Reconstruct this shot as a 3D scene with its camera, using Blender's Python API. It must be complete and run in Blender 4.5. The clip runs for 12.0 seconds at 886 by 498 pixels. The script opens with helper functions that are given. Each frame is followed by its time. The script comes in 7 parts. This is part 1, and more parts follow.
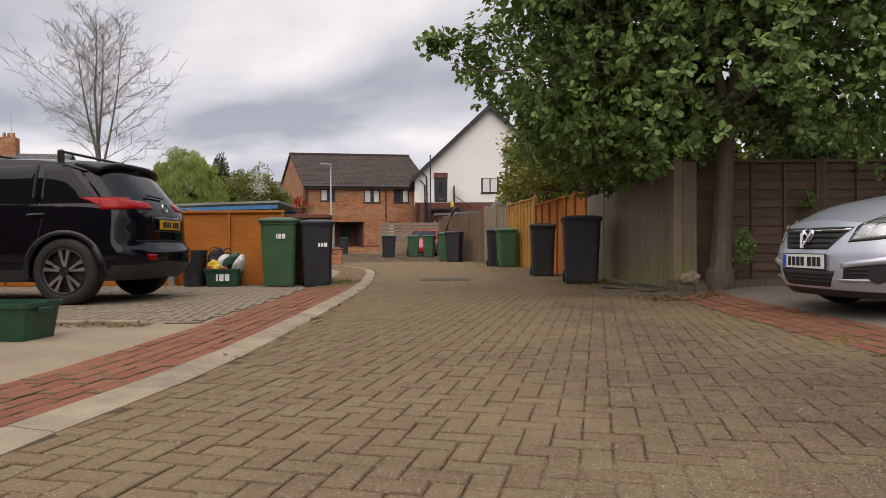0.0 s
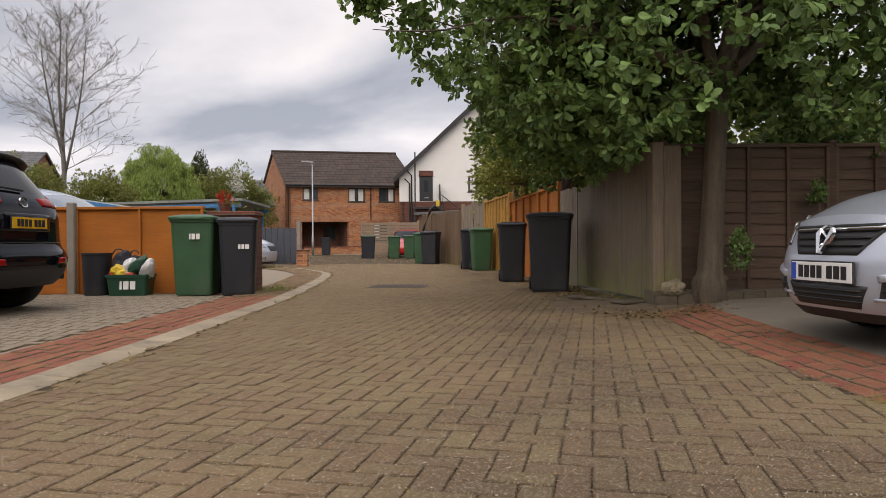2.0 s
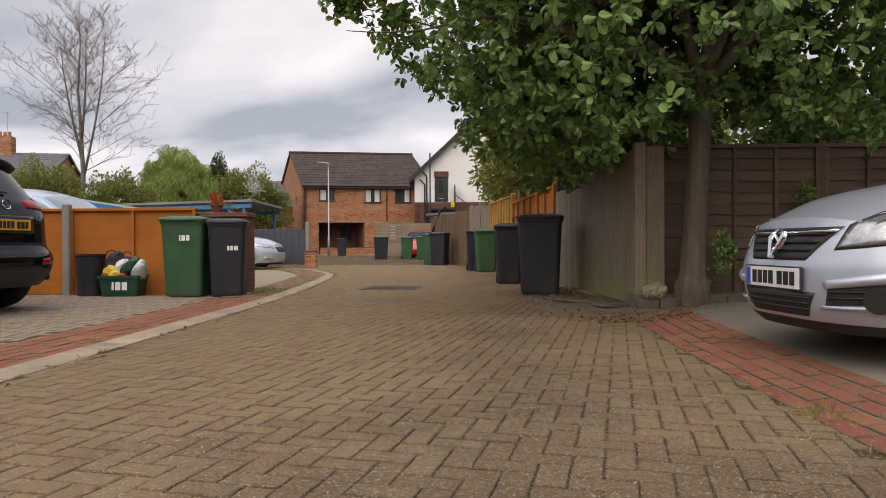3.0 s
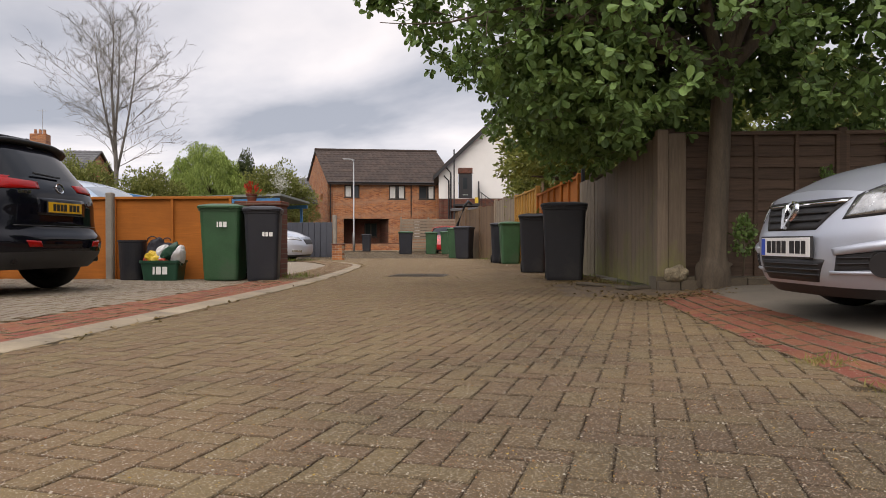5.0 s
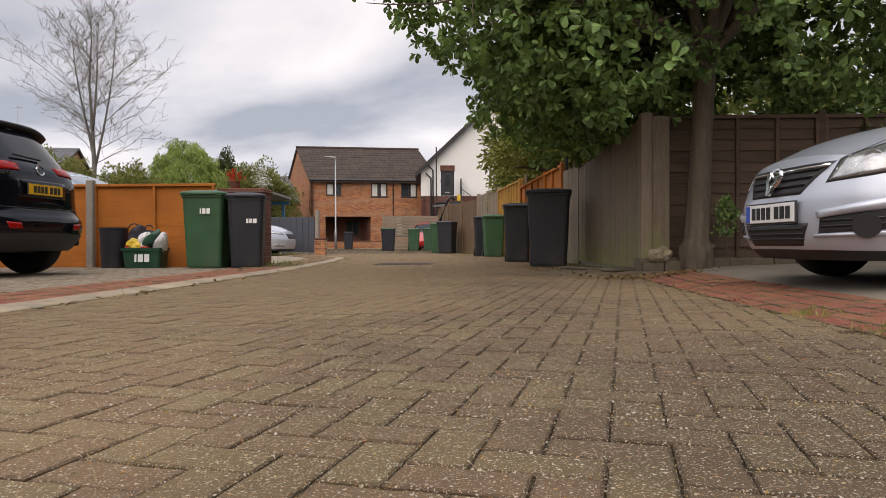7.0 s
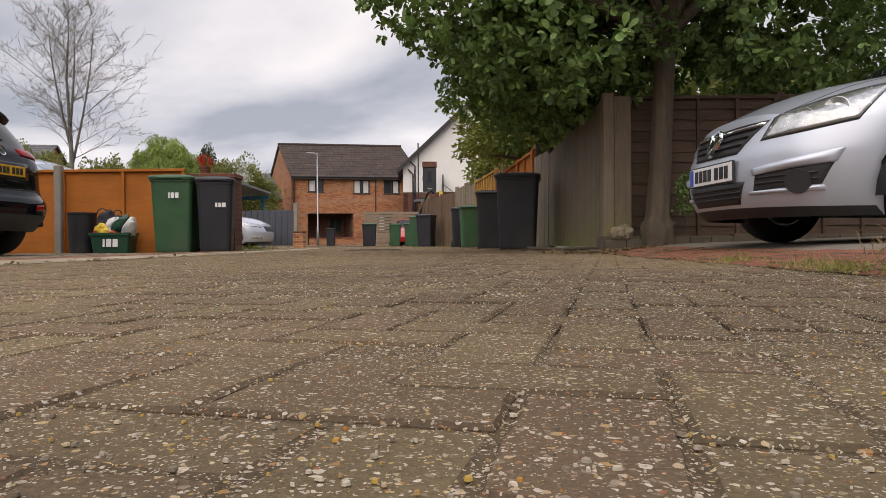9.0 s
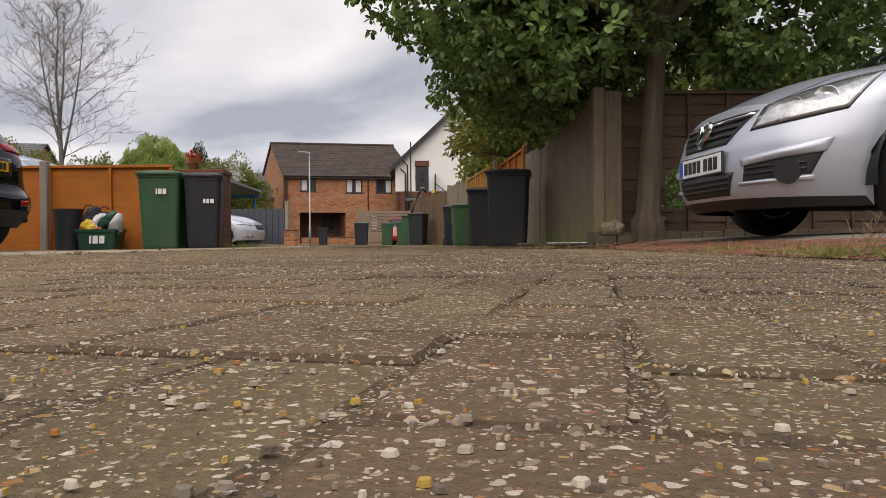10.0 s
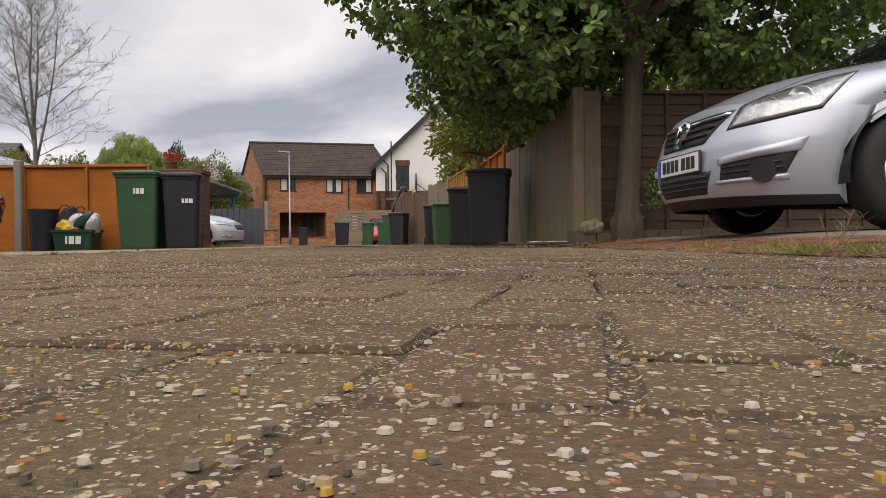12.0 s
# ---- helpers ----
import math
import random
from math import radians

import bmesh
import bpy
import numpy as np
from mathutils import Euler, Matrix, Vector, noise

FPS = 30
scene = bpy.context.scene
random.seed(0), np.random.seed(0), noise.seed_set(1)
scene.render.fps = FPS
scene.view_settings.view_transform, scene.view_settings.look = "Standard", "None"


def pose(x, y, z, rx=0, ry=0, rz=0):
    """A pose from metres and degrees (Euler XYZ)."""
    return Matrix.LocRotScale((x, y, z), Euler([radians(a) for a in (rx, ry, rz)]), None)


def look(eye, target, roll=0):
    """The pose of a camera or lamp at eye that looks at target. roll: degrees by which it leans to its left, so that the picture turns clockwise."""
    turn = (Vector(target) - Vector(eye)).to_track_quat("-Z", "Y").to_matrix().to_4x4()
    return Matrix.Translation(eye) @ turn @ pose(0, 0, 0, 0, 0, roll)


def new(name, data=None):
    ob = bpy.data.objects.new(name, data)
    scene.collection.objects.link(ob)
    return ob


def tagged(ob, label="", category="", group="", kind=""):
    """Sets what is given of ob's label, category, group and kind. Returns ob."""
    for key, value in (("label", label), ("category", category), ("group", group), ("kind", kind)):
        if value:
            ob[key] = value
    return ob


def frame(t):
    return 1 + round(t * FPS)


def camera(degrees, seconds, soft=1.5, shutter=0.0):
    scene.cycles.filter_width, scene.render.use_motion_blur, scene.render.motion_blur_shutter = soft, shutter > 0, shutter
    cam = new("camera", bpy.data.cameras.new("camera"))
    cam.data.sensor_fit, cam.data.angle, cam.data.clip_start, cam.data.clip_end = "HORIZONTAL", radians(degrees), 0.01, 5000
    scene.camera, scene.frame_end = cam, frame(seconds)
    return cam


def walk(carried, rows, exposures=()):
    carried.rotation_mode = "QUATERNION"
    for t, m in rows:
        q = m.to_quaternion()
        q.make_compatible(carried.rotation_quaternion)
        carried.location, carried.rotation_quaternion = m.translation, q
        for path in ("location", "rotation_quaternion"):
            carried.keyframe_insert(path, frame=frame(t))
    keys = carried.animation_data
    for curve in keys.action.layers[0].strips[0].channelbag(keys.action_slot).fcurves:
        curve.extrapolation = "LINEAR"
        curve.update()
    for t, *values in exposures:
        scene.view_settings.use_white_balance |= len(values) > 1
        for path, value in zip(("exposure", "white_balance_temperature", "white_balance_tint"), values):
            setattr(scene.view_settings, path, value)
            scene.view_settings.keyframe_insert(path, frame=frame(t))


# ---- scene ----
cam = camera(66.0, 12.0, soft=0.5)
PATH = [
    (0, (-0.052, -0.035, 0.666), (-0.049, 1.965, 0.65), -0.4),
    (0.5, (0.047, 0.154, 0.676), (0.035, 2.153, 0.66), -0.4),
    (1, (0.205, 0.495, 0.653), (0.195, 2.495, 0.636), -0.5),
    (1.5, (0.482, 1.172, 0.669), (0.481, 3.172, 0.654), -0.4),
    (2, (0.68, 1.569, 0.678), (0.691, 3.569, 0.663), -0.4),
    (2.5, (0.849, 1.675, 0.69), (0.856, 3.675, 0.676), -0.4),
    (3, (1.138, 1.628, 0.692), (1.083, 3.628, 0.679), -0.3),
    (5, (1.094, 1.333, 0.531), (0.972, 3.329, 0.514), -0.1),
    (5.5, (1.042, 1.329, 0.498), (0.931, 3.326, 0.481), -0.1),
    (6, (1.032, 1.341, 0.471), (0.931, 3.338, 0.454), -0.2),
    (6.5, (1.051, 1.339, 0.421), (0.967, 3.338, 0.405), -0.2),
    (7, (1.045, 1.319, 0.332), (0.977, 3.318, 0.317), -0.2),
    (9, (1.276, 1.272, 0.104), (1.249, 3.272, 0.088), -0.4),
    (9.5, (1.306, 1.301, 0.096), (1.289, 3.301, 0.081), -0.3),
    (10, (1.315, 1.33, 0.056), (1.308, 3.33, 0.04), -0.4),
    (10.5, (1.316, 1.322, 0.057), (1.327, 3.322, 0.04), -0.5),
    (11, (1.319, 1.324, 0.057), (1.344, 3.324, 0.039), -0.5),
    (11.5, (1.313, 1.317, 0.054), (1.351, 3.316, 0.037), -0.5),
    (12, (1.312, 1.319, 0.053), (1.361, 3.318, 0.035), -0.6),
]
walk(cam, [(t, look(eye, target, roll)) for t, eye, target, roll in PATH],
     exposures=[(0.0, 1.13, 7350, 16), (5.0, 1.25, 7350, 16), (7.0, 1.25, 7350, 16), (9.0, 1.18, 7350, 16), (12.0, 1.13, 7350, 16)])

# ---- world and light: broken overcast, bright near the horizon ----
world = bpy.data.worlds.new("overcast_sky")
scene.world = world
world.use_nodes = True
wt = world.node_tree
wt.nodes.clear()


def wnode(kind, **sets):
    n = wt.nodes.new(kind)
    for k, v in sets.items():
        if k in n.inputs:
            n.inputs[k].default_value = v
    return n


w_out = wnode("ShaderNodeOutputWorld")
w_sky = wt.nodes.new("ShaderNodeTexSky")
w_sky.sky_type = "NISHITA"
w_sky.sun_disc = False
w_sky.sun_elevation = radians(44)
w_sky.sun_rotation = radians(184)
w_sky.dust_density = 4.0
w_tc = wt.nodes.new("ShaderNodeTexCoord")
w_sep = wt.nodes.new("ShaderNodeSeparateXYZ")
wt.links.new(w_tc.outputs["Generated"], w_sep.inputs[0])
# clouds lie on a flat layer: divide by the height above the horizon
w_h = wt.nodes.new("ShaderNodeMath"); w_h.operation = "ADD"; w_h.inputs[1].default_value = 0.16
w_m = wt.nodes.new("ShaderNodeMath"); w_m.operation = "MAXIMUM"; w_m.inputs[1].default_value = 0.0
wt.links.new(w_sep.outputs["Z"], w_m.inputs[0])
wt.links.new(w_m.outputs[0], w_h.inputs[0])
w_dx = wt.nodes.new("ShaderNodeMath"); w_dx.operation = "DIVIDE"
w_dy = wt.nodes.new("ShaderNodeMath"); w_dy.operation = "DIVIDE"
wt.links.new(w_sep.outputs["X"], w_dx.inputs[0]); wt.links.new(w_h.outputs[0], w_dx.inputs[1])
wt.links.new(w_sep.outputs["Y"], w_dy.inputs[0]); wt.links.new(w_h.outputs[0], w_dy.inputs[1])
w_cmb = wt.nodes.new("ShaderNodeCombineXYZ")
wt.links.new(w_dx.outputs[0], w_cmb.inputs[0]); wt.links.new(w_dy.outputs[0], w_cmb.inputs[1])
w_cmb.inputs[2].default_value = SKY_SEED = 3.1
w_n1 = wt.nodes.new("ShaderNodeTexNoise")
w_n1.inputs["Scale"].default_value = 0.62
w_n1.inputs["Detail"].default_value = 6.0
w_n1.inputs["Roughness"].default_value = 0.5
w_n1.inputs["Distortion"].default_value = 0.35
w_map = wt.nodes.new("ShaderNodeMapping")
w_map.inputs["Location"].default_value = (-0.55, 0.0, 0.0)
wt.links.new(w_cmb.outputs[0], w_map.inputs["Vector"])
wt.links.new(w_map.outputs[0], w_n1.inputs["Vector"])
w_ramp = wt.nodes.new("ShaderNodeValToRGB")
cr = w_ramp.color_ramp
cr.elements[0].position, cr.elements[0].color = 0.40, (0.33, 0.39, 0.49, 1)
cr.elements[1].position, cr.elements[1].color = 0.72, (0.97, 0.99, 1.05, 1)
e = cr.elements.new(0.54)
e.color = (0.61, 0.66, 0.76, 1)
wt.links.new(w_n1.outputs["Fac"], w_ramp.inputs["Fac"])
w_skyb = wt.nodes.new("ShaderNodeMix"); w_skyb.data_type = "RGBA"; w_skyb.blend_type = "MULTIPLY"
w_skyb.inputs["Factor"].default_value = 1.0
w_skyb.inputs[7].default_value = (0.10, 0.10, 0.10, 1)
wt.links.new(w_sky.outputs[0], w_skyb.inputs[6])
w_mix = wt.nodes.new("ShaderNodeMix"); w_mix.data_type = "RGBA"
w_mix.inputs["Factor"].default_value = 0.93
wt.links.new(w_skyb.outputs[2], w_mix.inputs[6])
wt.links.new(w_ramp.outputs[0], w_mix.inputs[7])
# an overcast sky is brightest overhead
w_el = wt.nodes.new("ShaderNodeValToRGB")
er = w_el.color_ramp
er.elements[0].position, er.elements[0].color = 0.0, (0.95, 0.95, 0.95, 1)
er.elements[1].position, er.elements[1].color = 1.0, (1.75, 1.75, 1.75, 1)
for pos, v in ((0.12, 0.92), (0.30, 0.84), (0.45, 0.95), (0.7, 1.4)):
    e = er.elements.new(pos)
    e.color = (v, v, v, 1)
wt.links.new(w_m.outputs[0], w_el.inputs["Fac"])
w_ov = wt.nodes.new("ShaderNodeMix"); w_ov.data_type = "RGBA"; w_ov.blend_type = "MULTIPLY"
w_ov.inputs["Factor"].default_value = 1.0
wt.links.new(w_mix.outputs[2], w_ov.inputs[6])
wt.links.new(w_el.outputs[0], w_ov.inputs[7])
w_bg = wt.nodes.new("ShaderNodeBackground")
w_bg.inputs["Strength"].default_value = SKY_STRENGTH = 0.60
wt.links.new(w_ov.outputs[2], w_bg.inputs["Color"])
wt.links.new(w_bg.outputs[0], w_out.inputs["Surface"])

sun_data = bpy.data.lights.new("sun", "SUN")
sun_data.energy = 0.75
sun_data.angle = radians(80)
sun_data.color = (1.0, 0.975, 0.94)
sun = new("sun", sun_data)
sun.matrix_world = look((-6, -22, 22), (0, 0, 0))

# ---- materials ----
MATS = {}


def nodes_of(name):
    m = bpy.data.materials.new(name)
    m.use_nodes = True
    nt = m.node_tree
    return m, nt, nt.nodes["Principled BSDF"]


def link(nt, a, b):
    nt.links.new(a, b)


def coords(nt, kind="Object"):
    if kind == "World":
        return nt.nodes.new("ShaderNodeNewGeometry").outputs["Position"]
    return nt.nodes.new("ShaderNodeTexCoord").outputs[kind]


def noise_tex(nt, vec, scale, detail=4.0, rough=0.55, stretch=None):
    if stretch:
        mp = nt.nodes.new("ShaderNodeMapping")
        mp.inputs["Scale"].default_value = stretch
        link(nt, vec, mp.inputs["Vector"])
        vec = mp.outputs[0]
    n = nt.nodes.new("ShaderNodeTexNoise")
    n.inputs["Scale"].default_value = scale
    n.inputs["Detail"].default_value = detail
    n.inputs["Roughness"].default_value = rough
    link(nt, vec, n.inputs["Vector"])
    return n.outputs["Fac"]


def ramp(nt, fac, stops):
    r = nt.nodes.new("ShaderNodeValToRGB")
    el = r.color_ramp.elements
    while len(el) < len(stops):
        el.new(0.5)
    for k, (p, c) in enumerate(stops):
        el[k].position = p
        el[k].color = (*c, 1) if len(c) == 3 else c
    link(nt, fac, r.inputs["Fac"])
    return r.outputs["Color"]


def mixc(nt, fac, a, b, mode="MIX"):
    m = nt.nodes.new("ShaderNodeMix")
    m.data_type = "RGBA"
    m.blend_type = mode
    for sock, v in ((m.inputs["Factor"], fac), (m.inputs[6], a), (m.inputs[7], b)):
        if isinstance(v, (int, float)):
            sock.default_value = v
        elif isinstance(v, tuple):
            sock.default_value = (*v, 1) if len(v) == 3 else v
        else:
            link(nt, v, sock)
    return m.outputs[2]


def math_node(nt, op, a, b=0.0, c=0.0):
    m = nt.nodes.new("ShaderNodeMath")
    m.operation = op
    for k, v in enumerate((a, b, c)):
        if isinstance(v, (int, float)):
            m.inputs[k].default_value = v
        else:
            link(nt, v, m.inputs[k])
    return m.outputs[0]


def bump(nt, bsdf, height, strength=0.3, dist=0.01):
    b = nt.nodes.new("ShaderNodeBump")
    b.inputs["Strength"].default_value = strength
    b.inputs["Distance"].default_value = dist
    link(nt, height, b.inputs["Height"])
    link(nt, b.outputs[0], bsdf.inputs["Normal"])


def rand_any(nt):
    """A random number for each object and each loose piece of a mesh."""
    oi = nt.nodes.new("ShaderNodeObjectInfo").outputs["Random"]
    ge = nt.nodes.new("ShaderNodeNewGeometry").outputs["Random Per Island"]
    return math_node(nt, "FRACT", math_node(nt, "ADD", oi, ge))


def mat(name, base, rough=0.6, metal=0.0, vary=0.15, scale=6.0, fine=60.0, bump_s=0.15, coord="Object",
        stretch=None, spread=0.0, coat=0.0, spec=None, dirt=None, even=False):
    """A surface with large stains and fine grain round one base colour."""
    if name in MATS:
        return MATS[name]
    m, nt, b = nodes_of(name)
    v = coords(nt, coord)
    big = noise_tex(nt, v, scale, 5, 0.6, stretch)
    small = noise_tex(nt, v, fine, 3, 0.6, stretch)
    lo = tuple(c * (1 - vary) for c in base)
    hi = tuple(min(1, c * (1 + vary)) for c in base)
    col = ramp(nt, big, [(0.3, lo), (0.7, hi)])
    col = mixc(nt, 0.25, col, ramp(nt, small, [(0.35, tuple(c * (1 - vary * 1.6) for c in base)), (0.65, hi)]))
    if dirt:
        dm = noise_tex(nt, v, scale * 0.6, 6, 0.65)
        col = mixc(nt, ramp(nt, dm, [(0.5, (0, 0, 0)), (0.72, (1, 1, 1))]), col, dirt)
    if spread:
        r = rand_any(nt)
        hsv = nt.nodes.new("ShaderNodeHueSaturation")
        link(nt, math_node(nt, "MULTIPLY_ADD", r, spread * 2, 1 - spread), hsv.inputs["Value"])
        link(nt, col, hsv.inputs["Color"])
        col = hsv.outputs[0]
    link(nt, col, b.inputs["Base Color"])
    b.inputs["Roughness"].default_value = rough
    if not even:
        link(nt, math_node(nt, "MULTIPLY_ADD", big, 0.25, max(0.02, rough - 0.125)), b.inputs["Roughness"])
    b.inputs["Metallic"].default_value = metal
    if coat:
        b.inputs["Coat Weight"].default_value = coat
        b.inputs["Coat Roughness"].default_value = 0.04
    if spec is not None:
        b.inputs["Specular IOR Level"].default_value = spec
    if bump_s:
        bump(nt, b, small, bump_s, 0.004)
    MATS[name] = m
    return m


def paver_mat(name, base, stone=0.5, sand=1.0):
    """Concrete block with pale exposed aggregate, moss and sand stains, paler to the left and further off."""
    m, nt, b = nodes_of(name)
    v = coords(nt, "World")
    stain = noise_tex(nt, v, 0.55, 5, 0.6)
    blot = noise_tex(nt, v, 5.0, 5, 0.65)
    grain = noise_tex(nt, v, 220.0, 3, 0.7)
    col = ramp(nt, blot, [(0.3, tuple(c * 0.84 for c in base)), (0.7, tuple(c * 1.16 for c in base))])
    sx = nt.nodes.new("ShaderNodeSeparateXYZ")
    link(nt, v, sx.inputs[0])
    # sand grows to the left; the y ramp darkens near blocks to match brightness
    pale_ramp = math_node(nt, "MULTIPLY", math_node(nt, "MINIMUM", math_node(nt, "MAXIMUM", math_node(nt, "SUBTRACT", 1.5, sx.outputs[0]), 0.0), 2.5), 0.105)
    pale_ramp = math_node(nt, "ADD", pale_ramp, math_node(nt, "MULTIPLY", math_node(nt, "MINIMUM", math_node(nt, "MAXIMUM", math_node(nt, "SUBTRACT", sx.outputs[1], 2.2), 0.0), 4.0), 0.03))
    stain = math_node(nt, "ADD", stain, pale_ramp)
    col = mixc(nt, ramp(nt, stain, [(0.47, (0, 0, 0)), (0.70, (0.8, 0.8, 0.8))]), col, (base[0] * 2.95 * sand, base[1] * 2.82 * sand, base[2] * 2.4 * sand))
    col = mixc(nt, 0.45, col, ramp(nt, grain, [(0.3, tuple(c * 0.45 for c in base)), (0.7, tuple(c * 1.5 for c in base))]))
    heights = grain
    wob = nt.nodes.new("ShaderNodeTexNoise")
    wob.inputs["Scale"].default_value = 160.0
    link(nt, v, wob.inputs["Vector"])
    vm = nt.nodes.new("ShaderNodeVectorMath")
    vm.operation = "MULTIPLY_ADD"
    link(nt, wob.outputs["Color"], vm.inputs[0])
    vm.inputs[1].default_value = (0.007, 0.007, 0.007)
    link(nt, v, vm.inputs[2])
    for k, (sc, lim, cover) in enumerate(((60.0, 0.22, 0.26 * stone), (118.0, 0.30, 0.50 * stone), (210.0, 0.36, 0.60 * stone), (430.0, 0.42, 0.50 * stone))):
        vo = nt.nodes.new("ShaderNodeTexVoronoi")
        vo.inputs["Scale"].default_value = sc
        link(nt, vm.outputs[0], vo.inputs["Vector"])
        sep = nt.nodes.new("ShaderNodeSeparateColor")
        link(nt, vo.outputs["Color"], sep.inputs[0])
        near = math_node(nt, "LESS_THAN", vo.outputs["Distance"], lim)
        pick = math_node(nt, "LESS_THAN", sep.outputs[0], cover)
        on = math_node(nt, "MULTIPLY", near, pick)
        tint = ramp(nt, sep.outputs[1], [(0.0, (0.20, 0.155, 0.10)), (0.35, (0.36, 0.30, 0.22)), (0.62, (0.66, 0.60, 0.51)),
                                        (0.88, (0.44, 0.30, 0.12)), (1.0, (0.32, 0.11, 0.05))])
        col = mixc(nt, math_node(nt, "MULTIPLY", on, 0.72), col, tint)
        heights = math_node(nt, "ADD", heights, math_node(nt, "MULTIPLY", on, 0.5))
    r = rand_any(nt)
    hsv = nt.nodes.new("ShaderNodeHueSaturation")
    link(nt, math_node(nt, "MULTIPLY_ADD", r, 0.10, 0.95), hsv.inputs["Value"])
    link(nt, math_node(nt, "MULTIPLY_ADD", r, 0.02, 0.49), hsv.inputs["Hue"])
    link(nt, col, hsv.inputs["Color"])
    link(nt, hsv.outputs[0], b.inputs["Base Color"])
    b.inputs["Roughness"].default_value = 0.9
    b.inputs["Specular IOR Level"].default_value = 0.08
    bump(nt, b, heights, 0.9, 0.0035)
    MATS[name] = m
    return m


def brick_wall_mat(name, c1, c2, mortar, scale=1.0):
    """Stretcher-bond bricks on the x-z plane of the wall's own axes."""
    m, nt, b = nodes_of(name)
    v = coords(nt, "Object")
    sp = nt.nodes.new("ShaderNodeSeparateXYZ")
    link(nt, v, sp.inputs[0])
    cb = nt.nodes.new("ShaderNodeCombineXYZ")
    link(nt, sp.outputs["X"], cb.inputs[0])
    link(nt, sp.outputs["Z"], cb.inputs[1])
    br = nt.nodes.new("ShaderNodeTexBrick")
    br.inputs["Scale"].default_value = 1.0
    br.inputs["Brick Width"].default_value = 0.225 * scale
    br.inputs["Row Height"].default_value = 0.075 * scale
    br.inputs["Mortar Size"].default_value = 0.006
    br.inputs["Color1"].default_value = (*c1, 1)
    br.inputs["Color2"].default_value = (*c2, 1)
    br.inputs["Mortar"].default_value = (*mortar, 1)
    link(nt, cb.outputs[0], br.inputs["Vector"])
    big = noise_tex(nt, v, 0.8, 5, 0.6)
    mid = noise_tex(nt, v, 7.0, 4, 0.7)
    col = mixc(nt, 0.55, br.outputs["Color"], ramp(nt, big, [(0.3, (0.55, 0.52, 0.5)), (0.7, (1, 1, 1))]), "MULTIPLY")
    col = mixc(nt, 0.6, col, ramp(nt, mid, [(0.3, (0.6, 0.56, 0.52)), (0.7, (1, 1, 1))]), "MULTIPLY")
    link(nt, col, b.inputs["Base Color"])
    b.inputs["Roughness"].default_value = 0.9
    bump(nt, b, br.outputs["Fac"], -0.4, 0.006)
    MATS[name] = m
    return m


def wood_mat(name, base, dark=0.5, green=0.0, grain_axis="Z", spread=0.12):
    """Sawn timber: grain along one axis, weathering, green algae low in patches."""
    m, nt, b = nodes_of(name)
    v = coords(nt, "Object")
    st = {"Z": (18, 18, 1.2), "X": (1.2, 18, 18), "Y": (18, 1.2, 18)}[grain_axis]
    g = noise_tex(nt, v, 3.0, 6, 0.65, st)
    w = noise_tex(nt, coords(nt, "World"), 1.7, 5, 0.6)
    col = ramp(nt, g, [(0.28, tuple(c * dark for c in base)), (0.62, base), (0.8, tuple(min(1, c * 1.2) for c in base))])
    col = mixc(nt, ramp(nt, w, [(0.42, (0, 0, 0)), (0.75, (0.55, 0.55, 0.55))]), col, tuple(c * 0.6 for c in base))
    if green:
        gn = noise_tex(nt, coords(nt, "World"), 2.6, 5, 0.7, (1, 1, 0.5))
        zz = nt.nodes.new("ShaderNodeSeparateXYZ")
        link(nt, coords(nt, "World"), zz.inputs[0])
        gn = math_node(nt, "ADD", gn, math_node(nt, "MULTIPLY", math_node(nt, "MAXIMUM", math_node(nt, "SUBTRACT", 0.75, zz.outputs[2]), 0.0), 0.42))
        col = mixc(nt, ramp(nt, gn, [(0.58, (0, 0, 0)), (0.82, (green, green, green))]), col, (0.19, 0.19, 0.055))
    r = rand_any(nt)
    hsv = nt.nodes.new("ShaderNodeHueSaturation")
    link(nt, math_node(nt, "MULTIPLY_ADD", r, spread * 2, 1 - spread), hsv.inputs["Value"])
    link(nt, col, hsv.inputs["Color"])
    link(nt, hsv.outputs[0], b.inputs["Base Color"])
    b.inputs["Roughness"].default_value = 0.82
    bump(nt, b, g, 0.35, 0.004)
    MATS[name] = m
    return m


def leaf_mat(name, dark, light, rough=0.5, trans=0.25):
    m, nt, b = nodes_of(name)
    ge = nt.nodes.new("ShaderNodeNewGeometry")
    big = noise_tex(nt, ge.outputs["Position"], 1.1, 3)
    f = math_node(nt, "ADD", math_node(nt, "MULTIPLY", ge.outputs["Random Per Island"], 0.65), math_node(nt, "MULTIPLY", big, 0.5))
    col = ramp(nt, f, [(0.15, dark), (0.85, light)])
    link(nt, col, b.inputs["Base Color"])
    b.inputs["Roughness"].default_value = rough
    b.inputs["Specular IOR Level"].default_value = 0.35
    tr = nt.nodes.new("ShaderNodeBsdfTranslucent")
    link(nt, mixc(nt, 0.5, col, (0.16, 0.22, 0.03)), tr.inputs["Color"])
    mx = nt.nodes.new("ShaderNodeMixShader")
    mx.inputs[0].default_value = trans
    link(nt, b.outputs[0], mx.inputs[1])
    link(nt, tr.outputs[0], mx.inputs[2])
    out = [n for n in nt.nodes if n.type == "OUTPUT_MATERIAL"][0]
    link(nt, mx.outputs[0], out.inputs["Surface"])
    MATS[name] = m
    return m


